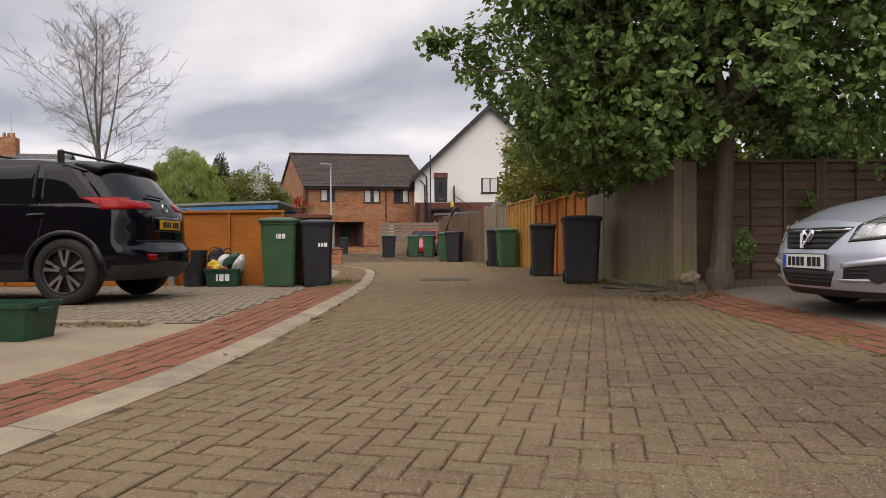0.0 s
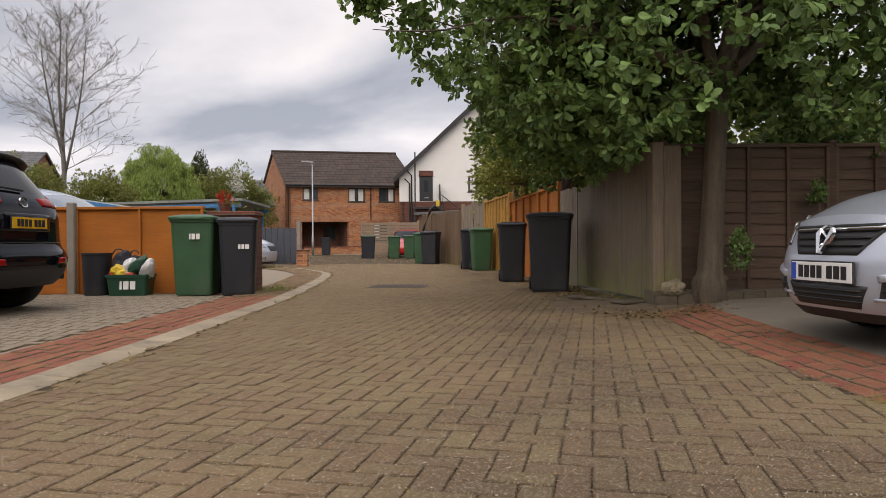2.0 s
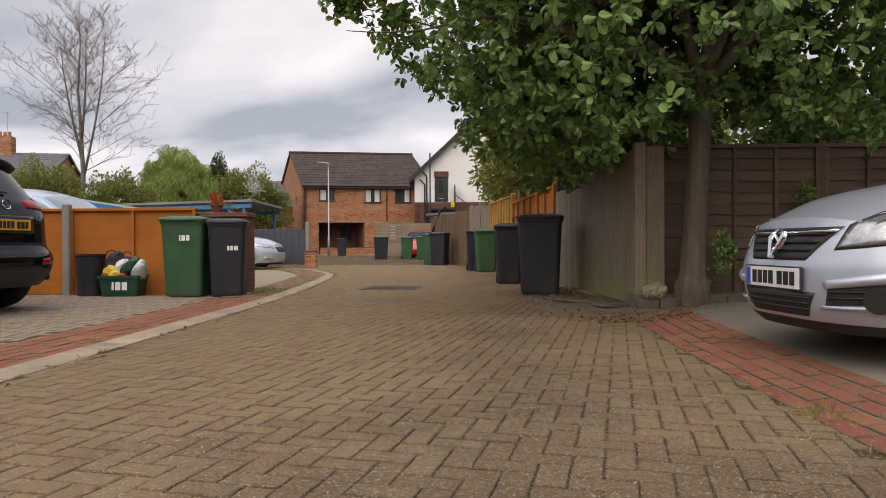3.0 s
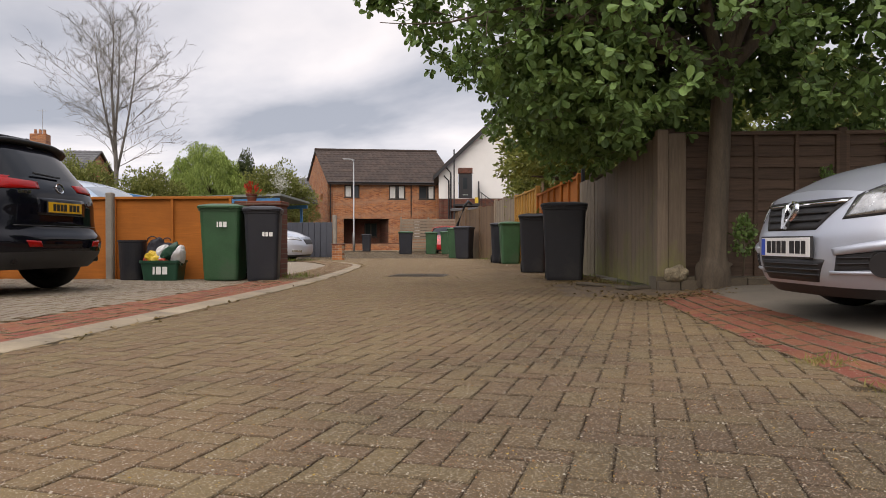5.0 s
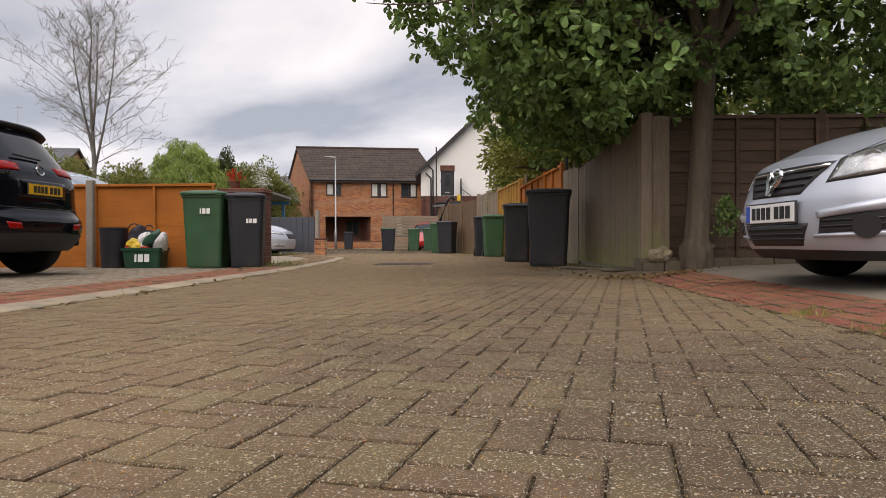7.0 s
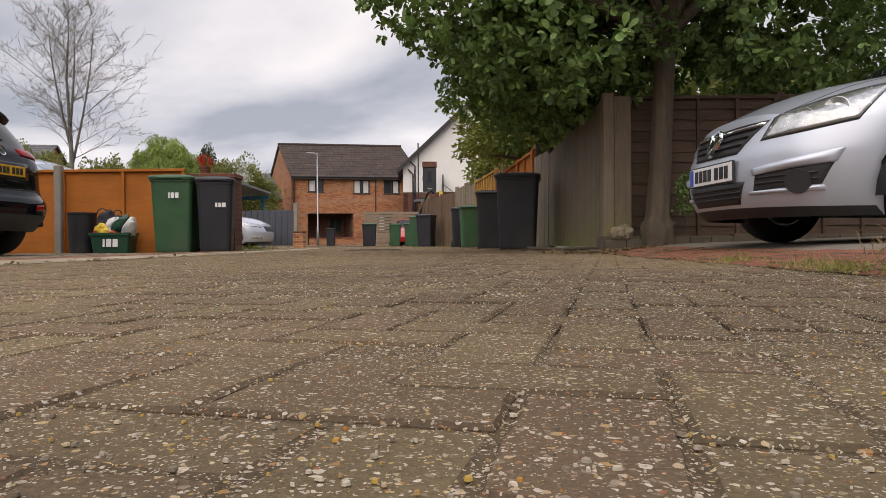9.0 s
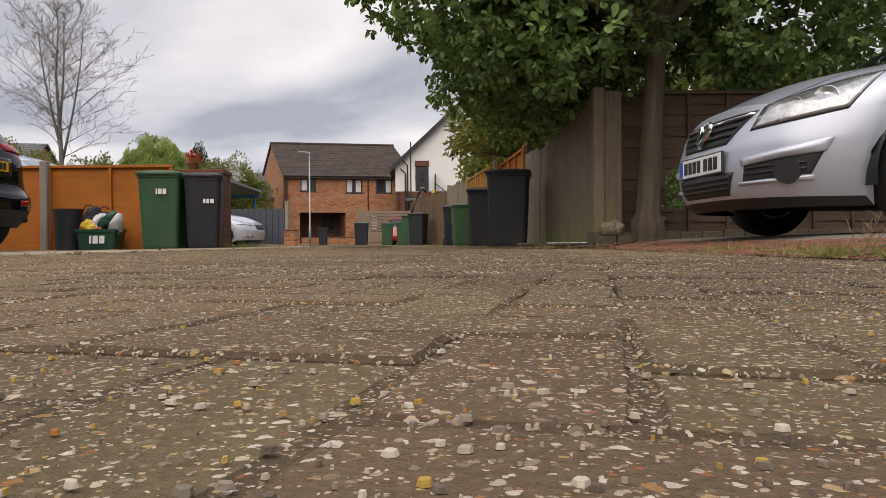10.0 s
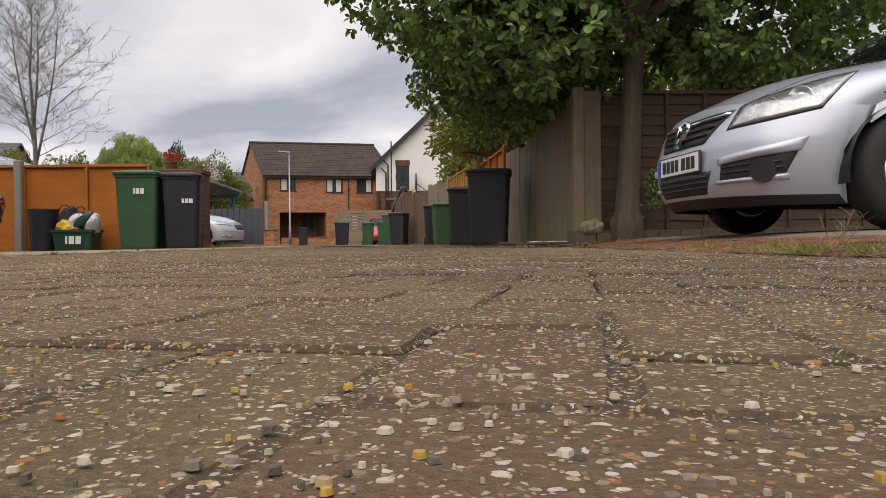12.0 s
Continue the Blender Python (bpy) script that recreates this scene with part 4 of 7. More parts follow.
for k in range(3):
    bm = bmesh.new()
    tube(bm, [(5.75 + 0.3 * k, 3.4, 7.6), (5.75 + 0.3 * k, 3.4, 7.95)], [0.12, 0.1], 8)
    part("chimney_pot", bm, M_BRICK, chim)
window_unit(far_house, 6.2, 7.6, 2.9, 4.0, -0.05, 2, None, M_WHITEFRAME)
window_unit(far_house, 8.2, 9.4, 2.9, 4.0, -0.05, 2, None, M_WHITEFRAME)
bm = bmesh.new()
tube(bm, [(6.2, 3.4, 7.6), (6.2, 3.4, 9.4)], 0.02, 5)
tube(bm, [(5.9, 3.4, 9.3), (6.5, 3.4, 9.3)], 0.015, 5)
part("aerial", bm, M_GALV, far_house)
grey_gable = thing("far_grey_house", pose(-15.5, 52.0, 0, 0, 0, -10), "far house with a grey roof behind the trees", "house")
part("wall", box_bm(0, 7, 0, 6, 0, 3.6), M_BRICK, grey_gable)
tiled_slope(grey_gable, -0.2, 7.2, -0.3, 3.5, 3.0, 5.7, 8, M_GREYROOF)
tiled_slope(grey_gable, -0.2, 7.2, 6.3, 3.5, 3.0, 5.7, 8, M_GREYROOF)

# carport with blue beams behind the orange fence
carport = thing("carport", pose(-6.1, 24.4, 0, 0, 0, 3), "open carport with blue painted beams and a mossy flat roof", "carport")
bm = bmesh.new()
loft(bm, [[(-5.2, y, 2.0), (0.25, y, 2.16), (0.25, y, 2.24), (-5.2, y, 2.08)] for y in (-0.2, 4.6)])
bmesh.ops.recalc_face_normals(bm, faces=bm.faces)
part("roof", bm, M_FELT, carport)
for y in (-0.14, 4.4):
    part("beam", box_bm(-5.1, 0.2, y, y + 0.06, -0.07, 0.07, 0.006, m=pose(0, 0, 2.02, 0, -1.7, 0)), M_BLUETIMBER, carport)
for x in (-4.9, -2.5, -0.05):
    for y in (-0.1, 4.4):
        part("post", box_bm(x - 0.05, x + 0.05, y - 0.02, y + 0.08, 0, 1.98 + 0.028 * x, 0.008), M_BLUETIMBER, carport)
    bm = box_bm(-0.04, 0.04, -0.03, 0.03, 0, 0.75, 0.004, m=pose(x - 0.03, -0.07, 1.4, 0, -45, 0))
    part("brace", bm, M_BLUETIMBER, carport)
canopy2 = thing("blue_canopy", pose(-11.1, 15.6, 0, 0, 0, 0), "low canopy roof with a blue edge behind the fence", "canopy")
bm = bmesh.new()
loft(bm, [[(0, y, 2.25), (5.2, y, 1.44), (5.2, y, 1.50), (0, y, 2.31)] for y in (0, 2.6)])
bmesh.ops.recalc_face_normals(bm, faces=bm.faces)
part("roof", bm, M_FELT, canopy2)
part("edge_beam", box_bm(0, 5.25, -0.06, -0.01, -0.06, 0.05, 0.006, m=pose(0, 0, 2.27, 0, 8.85, 0)), M_BLUETIMBER, canopy2)
for x, z in ((0.1, 2.22), (5.0, 1.44)):
    for y in (0.05, 2.5):
        part("post", box_bm(x - 0.05, x + 0.05, y, y + 0.1, 0, z, 0.006), M_BLUETIMBER, canopy2)

# brick pier beside the bins, with its pots of red leaves
pier = thing("brick_pier", pose(-2.02, 11.55, 0), "red brick gate pier beside the wheeled bins", "pier", kind="structure")
part("shaft", box_bm(-0.62, 0.06, -0.16, 0.2, -0.05, 1.10), M_BRICK_DK, pier)
part("coping", box_bm(-0.64, 0.08, -0.19, 0.23, 1.10, 1.17, 0.012), M_BRICK_DK, pier)
# gate and pillar past the bend
gate = thing("slate_gate", pose(-6.66, 23.6, 0, 0, 0, -5), "slate blue painted board gate beside the silver car", "gate")
for k in range(14):
    part("board", box_bm(0.2 * k, 0.2 * k + 0.193, -0.02, 0.02, 0.08, 1.22, 0.006), M_GATE, gate)
for z in (0.3, 1.0):
    part("rail", box_bm(0, 2.8, 0.02, 0.07, z - 0.05, z + 0.05, 0.006), M_GATE, gate)
part("post", box_bm(2.82, 2.94, -0.06, 0.06, -0.05, 1.45, 0.012), M_POST, gate)
pillar = thing("brick_pillar", pose(-3.62, 22.85, 0, 0, 0, -8), "short brick end pillar at the bend", "pillar", kind="structure")
part("wall", box_bm(-0.12, 0.22, -0.12, 0.12, 0, 0.48, 0.006), M_BRICK, pillar)
part("coping", box_bm(-0.14, 0.24, -0.14, 0.14, 0.48, 0.53, 0.01), M_BRICK_DK, pillar)
lawn = poly_ground("verge_left", [p for p in offset_line(KERB_LINE[60:], 0.83)] + [(-9, 27), (-16, 27), (-16, 11.5), (-2.2, 11.5)], -0.01, M_DRIVE)
tagged(lawn, "paved forecourt past the bins", "pavement", kind="structure")

# street lamp
lamp = thing("street_lamp", pose(-7.35, 45.0, 0.0), "slim galvanised street lamp with a flat head", "street lamp")
bm = bmesh.new()
tube(bm, [(0, 0, 0), (0, 0, 1.2), (0, 0, 1.25), (0, 0, 5.9)], [0.08, 0.08, 0.05, 0.04], 10)
part("column", bm, M_GALV, lamp, smooth=True)
bm = bmesh.new()
loft(bm, [rrect(0.16, 0.2, 0.05, z, 3, -0.02, 0) for z in (5.86, 5.96)])
loft(bm, [[(0.0, -0.05, 5.9), (0.0, 0.05, 5.9), (0.0, 0.05, 5.97), (0.0, -0.05, 5.97)], [(-0.25, -0.12, 5.93), (-0.25, 0.12, 5.93), (-0.25, 0.12, 6.0), (-0.25, -0.12, 6.0)], [(-0.7, -0.07, 5.97), (-0.7, 0.07, 5.97), (-0.7, 0.07, 6.02), (-0.7, -0.07, 6.02)]])
part("head", bm, M_GALV, lamp)
# drain cover in the road
drain = thing("drain_cover", pose(0.02, 12.5, 0.004, 0, 0, -4), "dark cast iron drain grating in the road", "drain cover", kind="")
part("frame", box_bm(-0.45, 0.45, -0.38, 0.38, -0.03, 0.004, 0.004), M_IRON, drain)
for k in range(11):
    part("bar", box_bm(-0.38 + 0.072 * k, -0.34 + 0.072 * k, -0.32, 0.32, 0.004, 0.014, 0.003, m=pose(0, 0, 0, 0, 0, 0)), M_IRON, drain)

# dirt washed against the foot of the fence, over the blocks
bm = bmesh.new()
ctr = bm.verts.new((2.62, 9.25, 0.022))
rim = []
for k in range(48):
    a = 2 * math.pi * k / 48
    n = 1 + 0.45 * noise.noise(Vector((math.cos(a) * 2, math.sin(a) * 2, 5.0))) + 0.2 * noise.noise(Vector((math.cos(a) * 6, math.sin(a) * 6, 2.0)))
    x, y = 2.62 + 0.72 * n * math.cos(a), 9.25 + 1.35 * n * math.sin(a)
    rim.append(bm.verts.new((min(x, piecewise(FENCE_R, y) - 0.01) if y > 8.8 else x, y, 0.003 + (rise(x, y) if y < 8.8 else 0.0))))
for k in range(48):
    bm.faces.new((ctr, rim[k], rim[(k + 1) % 48]))
tagged(mesh_object("soil_drift", bm, M_DIRT, smooth=True), "brown dirt washed over the blocks by the fence", "dirt", kind="structure")
# unseen plain walls added behind and beside the camera to darken car reflections
for nm, x0, x1, y0, y1, h in (("wall_south", -24, 24, -13.3, -13.0, 3.2), ("wall_west", -24.3, -24.0, -13, 9, 3.2), ("wall_east", 15, 15.3, -13, 9, 3.2), ("wall_near", -19, -4.6, 0.2, 0.5, 6.4)):
    bm = box_bm(x0, x1, y0, y1, -0.1, h)
    tagged(mesh_object(nm, bm, M_BRICK_DK if nm == "wall_near" else M_SLAB), "unseen plain wall added for car reflections", "wall", kind="structure")

# ---- cars ----
from mathutils.bvhtree import BVHTree


def curve1(pts, x):
    """Smooth monotone interpolation through (x, value) points."""
    if x <= pts[0][0]:
        return pts[0][1]
    for i in range(len(pts) - 1):
        (xa, va), (xb, vb) = pts[i], pts[i + 1]
        if x <= xb:
            t = (x - xa) / (xb - xa)
            sa = (vb - pts[i - 1][1]) / (xb - pts[i - 1][0]) if i > 0 else (vb - va) / (xb - xa)
            sb = (pts[i + 2][1] - va) / (pts[i + 2][0] - xa) if i + 2 < len(pts) else (vb - va) / (xb - xa)
            h = xb - xa
            return (2 * t ** 3 - 3 * t * t + 1) * va + (t ** 3 - 2 * t * t + t) * h * sa + (-2 * t ** 3 + 3 * t * t) * vb + (t ** 3 - t * t) * h * sb
    return pts[-1][1]


class CarBody:
    """Body panels as four sheets with shared edges: nose, top, sides and tail. x runs back from the nose, z up from the road."""

    def __init__(self, c):
        self.c = c

    def front(self, v):
        return self.c["front_round"] * (1 - math.sqrt(max(0.0, 1 - abs(v) ** self.c.get("front_pow", 3.0))))

    def rear(self, v):
        return self.c["length"] - self.c["rear_round"] * (1 - math.sqrt(max(0.0, 1 - abs(v) ** self.c.get("rear_pow", 3.4))))

    def half(self, s, z):
        c = self.c
        w = c["width"] / 2
        ends = curve1(c["plan"], s)
        low = 0.06 * max(0.0, (0.42 - z) / 0.3) ** 2
        swell = 0.018 * math.cos((z - 0.62) * 7.0)
        over = max(0.0, z - c["belt"]) * c["tumble"]
        return w * ends - low + swell - 0.018 - over - c.get("shoulder", 0.03) * max(0.0, min(1.0, (z - c["belt"] + 0.12) / 0.14))

    def top(self, s):
        return curve1(self.c["outline"], s * self.c["length"])

    def edge_z(self, s):
        return self.top(s) - curve1(self.c["crown"], s)

    def bottom(self, x):
        c = self.c
        z = c["sill"]
        for ax in c["axles"]:
            r = c["arch"]
            if abs(x - ax) < r:
                z = max(z, c["wheel_r"] + math.sqrt(r * r - (x - ax) ** 2))
        return z

    def shift(self, z, s):
        c = self.c
        return curve1(c["nose"], z) * max(0.0, 1 - s * 7) ** 1.5 + curve1(c["tail"], z) * max(0.0, 1 - (1 - s) * c.get("tail_reach", 4)) ** 1.3

    def nose(self, v, t):
        z0, z1 = self.c["lip"], self.top(0.0) - curve1(self.c["crown"], 0.0) * v * v
        arch = self.bottom(self.front(v) + 0.02)
        if arch > self.c["sill"]:
            z0 = arch
        z = z0 + (z1 - z0) * t
        return (self.front(v) + self.shift(z, 0.0), v * self.half(0.0, z), z)

    def tailp(self, v, t):
        z0, z1 = self.c["lip"], self.top(1.0) - curve1(self.c["crown"], 1.0) * v * v
        z = z0 + (z1 - z0) * t
        return (self.rear(v) + self.shift(z, 1.0), v * self.half(1.0, z), z)

    def topp(self, s, v):
        a, b = self.front(v), self.rear(v)
        z = self.top(s) - curve1(self.c["crown"], s) * v * v
        return (a + (b - a) * s + self.shift(z, s), v * self.half(s, self.edge_z(s)), z)

    def side(self, s, t, sign):
        a, b = self.front(1), self.rear(1)
        x = a + (b - a) * s
        z0 = self.bottom(x + (0.02 if s == 0.0 else 0.0)) if s < 1.0 else self.c["lip"]
        z1 = self.edge_z(s)
        zc = max(z0, self.c.get("cladding", 0.0))
        if self.c.get("cladding"):
            z = z0 + (zc - z0) * t / 0.2 if t < 0.2 else zc + (z1 - zc) * (t - 0.2) / 0.8
        else:
            z = z0 + (z1 - z0) * t
        return (x + self.shift(z, s), sign * self.half(s, z), z)


def build_car(name, at, label, c, paint, glass=None, wheel_style=0):
    car = thing(name, at, label, "car")
    body = CarBody(c)
    glass = glass or M_CARGLASS
    groups = {}

    def put(key, quad):
        groups.setdefault(key, []).append(quad)

    def sheet(fn, nu, nv, key_of, flip=False, us=None):
        us = us or [k / nu for k in range(nu + 1)]
        g = [[fn(u, j / nv) for j in range(nv + 1)] for u in us]
        for i in range(len(us) - 1):
            for j in range(nv):
                q = [g[i][j], g[i + 1][j], g[i + 1][j + 1], g[i][j + 1]]
                ctr = [sum(p[k] for p in q) / 4 for k in range(3)]
                put(key_of(ctr, (us[i] + us[i + 1]) / 2, (j + 0.5) / nv), q[::-1] if flip else q)

    lng = c["length"]
    ws0, ws1 = c["screen"]
    rs0, rs1 = c["rear_screen"]

    def vmap(w):
        a = math.sin((w - 0.5) * math.pi)
        return math.copysign(abs(a) ** 0.667, a)

    def key_top(p, s, w):
        v = abs(vmap(w))
        x = s * lng
        if ws0 < x < ws1 and v < 0.90:
            return "windscreen"
        return "bonnet" if x < ws0 - 0.03 else "body"

    def key_side(p, s, t):
        x, z = p[0], p[2]
        if c.get("cladding") and t < 0.2 and z < c["cladding"]:
            return "cladding"
        return "body"

    def key_tail(p, w, t):
        z = p[2]
        v = abs(vmap(w))
        if rs0 < z < rs1 and v < 0.84:
            return "rear_window"
        if c.get("cladding") and z < c["cladding"] + 0.06:
            return "cladding"
        return "body"

    sheet(lambda u, w: body.nose(vmap(u), w), 64, 40, lambda p, u, w: "cladding" if w < c.get("lip_trim", 0.06) / (body.top(0.0) - c["lip"]) and abs(vmap(u)) < 0.985 else "body")
    ss = sorted({k / 90 for k in range(91)})
    sheet(lambda s, w: body.topp(s, vmap(w)), 0, 64, key_top, us=ss)
    for sg in (1, -1):
        sheet(lambda s, t: body.side(s, t, sg), 0, 40, key_side, flip=(sg > 0), us=sorted({k / 190 for k in range(191)}))
    sheet(lambda u, w: body.tailp(vmap(u), w), 64, 36, key_tail, flip=True)
    mats = {"body": paint, "bonnet": paint, "cladding": M_TRIM, "windscreen": glass, "rear_window": glass}
    allv, allf = [], []
    for key, quads in groups.items():
        bm = bmesh.new()
        for q in quads:
            bm.faces.new([bm.verts.new(p) for p in q])
            base = len(allv)
            allv += [Vector(p) for p in q]
            allf.append((base, base + 1, base + 2, base + 3))
        bmesh.ops.remove_doubles(bm, verts=bm.verts, dist=0.0008)
        part(key, bm, mats[key], car, smooth=True)
    tree = BVHTree.FromPolygons(allv, allf)
    # side windows between the pillars
    g0, g1 = c["side_glass"]
    stops = [(g0, None)] + [(px, px) for px in c["pillars"]] + [(g1, None)]
    zb = c["belt"] + 0.03
    for sg in (1, -1):
        for k in range(len(stops) - 1):
            xa, xb = stops[k][0] + (0.035 if k else 0.06), stops[k + 1][0] - (0.035 if k < len(stops) - 2 else 0.04)
            ta, tb = xa, xb
            for _ in range(6):
                if k == 0:
                    ta = xa + (body.edge_z(ta / lng) - 0.06 - zb) * 1.1
                if k == len(stops) - 2:
                    tb = xb - (body.edge_z(tb / lng) - 0.06 - zb) * 0.95
            za, zt = body.edge_z(ta / lng) - 0.06, body.edge_z(tb / lng) - 0.06
            patch(tree, car, "side_window", [(xa, sg * 2, zb), (xb, sg * 2, zb), (tb, sg * 2, zt), (ta, sg * 2, za)], (0, -sg, 0), glass, 0.0035, 14, 6)
    # dark floor, wheel wells
    for ax in c["axles"]:
        for sg in (1, -1):
            rows = []
            for k in range(17):
                a = radians(-10 + 200 * k / 16)
                rr = c["arch"] + 0.012
                x, z = ax + rr * math.cos(a), c["wheel_r"] + rr * math.sin(a)
                rows.append([(x, sg * (c["width"] / 2 - 0.06), z), (x, sg * (c["width"] / 2 - 0.34), z), (ax, sg * (c["width"] / 2 - 0.34), c["wheel_r"])])
            part("wheel_arch_liner", loft(bmesh.new(), rows, closed=False, caps=False), M_BLACK, car, smooth=True)
    part("underbody", box_bm(0.62, lng - 0.6, -c["width"] / 2 + 0.26, c["width"] / 2 - 0.26, c["sill"] - 0.02, c["belt"] - 0.38, 0.02), M_TRIM, car)
    for ax in c["axles"]:
        for sg in (1, -1):
            build_wheel(car, pose(ax, sg * (c["width"] / 2 - 0.035), c["wheel_r"], 0, 0, 180 if sg > 0 else 0), c["wheel_r"], c["tyre_w"], wheel_style)
    return car, body, tree


def build_wheel(car, at, r, width, style):
    """A wheel: its outer face is towards its own -y."""
    w = new("wheel")
    w.parent = car
    w.matrix_basis = at
    bm = bmesh.new()
    rim = r * (0.70 if style == 1 else 0.63)
    ring_y(bm, [(rim, 0.0), (rim + 0.02, -0.012), (r - 0.03, -0.006), (r - 0.006, 0.018), (r, 0.05), (r, width - 0.05), (r - 0.02, width - 0.01), (rim, width)], 40)
    bmesh.ops.recalc_face_normals(bm, faces=bm.faces)
    part("tyre", bm, M_RUBBER, w, smooth=True)
    bm = bmesh.new()
    ring_y(bm, [(rim, 0.002), (rim - 0.018, -0.004), (rim - 0.03, 0.02), (rim - 0.035, width - 0.02), (rim, width - 0.02)], 40)
    bmesh.ops.recalc_face_normals(bm, faces=bm.faces)
    part("rim", bm, M_ALLOYDK if style == 1 else M_ALLOY, w, smooth=True)
    bm = bmesh.new()
    disc(bm, rim - 0.02, 0.07, 0.09, 32)
    part("brake_disc", bm, M_ALLOYDK, w)
    n = 5 if style == 1 else 7
    for k in range(n):
        a = 2 * math.pi * k / n + 0.31
        for d in ((-0.2, 0.2) if style == 1 else (0.0,)):
            bm = bmesh.new()
            c1 = (math.cos(a), math.sin(a))
            c2 = (math.cos(a + d), math.sin(a + d))
            px, pz = -c2[1], c2[0]
            rings = []
            for rad, hw, y in ((0.05, 0.018 if style == 1 else 0.020, 0.012), (rim * 0.55, 0.014 if style == 1 else 0.021, 0.006), (rim - 0.022, 0.024 if style == 1 else 0.030, 0.004)):
                cc = c2 if rad > 0.1 else c1
                rings.append([(cc[0] * rad + px * hw, y, cc[1] * rad + pz * hw), (cc[0] * rad - px * hw, y, cc[1] * rad - pz * hw), (cc[0] * rad - px * hw, y + 0.03, cc[1] * rad - pz * hw), (cc[0] * rad + px * hw, y + 0.03, cc[1] * rad + pz * hw)])
            loft(bm, rings)
            bmesh.ops.recalc_face_normals(bm, faces=bm.faces)
            part("spoke", bm, M_ALLOY, w)
    bm = bmesh.new()
    disc(bm, 0.055, 0.0, 0.05, 20, 0.06)
    part("hub_cap", bm, M_ALLOYDK, w)
    return w


def patch(tree, car, name, corners, way, material, lift=0.004, n=12, m=8, label="", bulge=0.0, bow=0.0, parent=None):
    """A panel laid on the bodywork: four corners, thrown along way onto the body, lifted off it."""
    way = Vector(way).normalized()
    a, b, c, d = (Vector(p) for p in corners)
    rows = []
    for j in range(m + 1):
        row = []
        for i in range(n + 1):
            u, w = i / n, j / m
            p = (a * (1 - u) + b * u) * (1 - w) + (d * (1 - u) + c * u) * w
            p.z -= bow * math.sin(math.pi * u) * (1 - 2 * w)
            hit, nor, _, _ = tree.ray_cast(p - way * 2.0, way)
            if hit is None:
                hit, nor, _, _ = tree.find_nearest(p)
            if nor.dot(way) > 0:
                nor = -nor
            up = lift + bulge * math.sin(math.pi * u) * math.sin(math.pi * w)
            row.append(hit + nor * up)
        rows.append(row)
    bm = bmesh.new()
    vr = [[bm.verts.new(p) for p in r] for r in rows]
    for ra, rb in zip(vr, vr[1:]):
        for k in range(n):
            bm.faces.new((ra[k], ra[k + 1], rb[k + 1], rb[k]))
    rim = [bm.edges.get((vr[0][k], vr[0][k + 1])) for k in range(n)] + [bm.edges.get((vr[m][k], vr[m][k + 1])) for k in range(n)]
    rim += [bm.edges.get((vr[j][0], vr[j + 1][0])) for j in range(m)] + [bm.edges.get((vr[j][n], vr[j + 1][n])) for j in range(m)]
    r = bmesh.ops.extrude_edge_only(bm, edges=rim)
    bmesh.ops.translate(bm, verts=[v for v in r["geom"] if isinstance(v, bmesh.types.BMVert)], vec=way * (lift + 0.006))
    bmesh.ops.recalc_face_normals(bm, faces=bm.faces)
    return part(name, bm, material, parent or car, label, smooth=True)


def arch_trim(tree, car, ax, sg, r, width, zc):
    """A smooth dark plastic band round a wheel arch."""
    rows = []
    for k in range(33):
        a = radians(-12 + 204 * k / 32)
        row = []
        for rad, lift in ((r - 0.012, -0.02), (r - 0.010, 0.009), (r + width * 0.9, 0.008), (r + width, -0.004)):
            p = Vector((ax + rad * math.cos(a), sg * 2.0, max(zc, c_wheel_z[0] + rad * math.sin(a))))
            hit, nor, _, _ = tree.ray_cast(p, Vector((0, -sg, 0)))
            y = hit.y if hit else sg * c_wheel_z[1]
            row.append((p.x, y + sg * lift, p.z))
        rows.append(row)
    bm = loft(bmesh.new(), rows, closed=False, caps=False)
    bmesh.ops.recalc_face_normals(bm, faces=bm.faces)
    return part("wheel_arch_trim", bm, M_BLACK, car, smooth=True)


def plate(car, at, material, name="number_plate"):
    """A number plate in its own x-z plane, facing -y, with plain bars for its characters."""
    p = part(name, box_bm(-0.26, 0.26, -0.005, 0.005, -0.0555, 0.0555, 0.003), material, car, at=at)
    if material is M_PLATEW:
        part("blue_band", box_bm(-0.255, -0.215, -0.0075, -0.004, -0.05, 0.05), M_PLATEBLUE, p)
    x = -0.19
    for k, wd in enumerate((0.042, 0.042, 0.042, 0.042, 0.046, 0.046, 0.042)):
        if k == 4:
            x += 0.028
        part("character_bar", box_bm(x, x + wd, -0.0075, -0.004, -0.036, 0.036), M_BLACK, p)
        x += wd + 0.013
    bm = bmesh.new()
    box(bm, -0.268, 0.268, -0.003, 0.012, -0.063, 0.063, 0.004)
    part("surround", bm, M_TRIM, p)
    return p


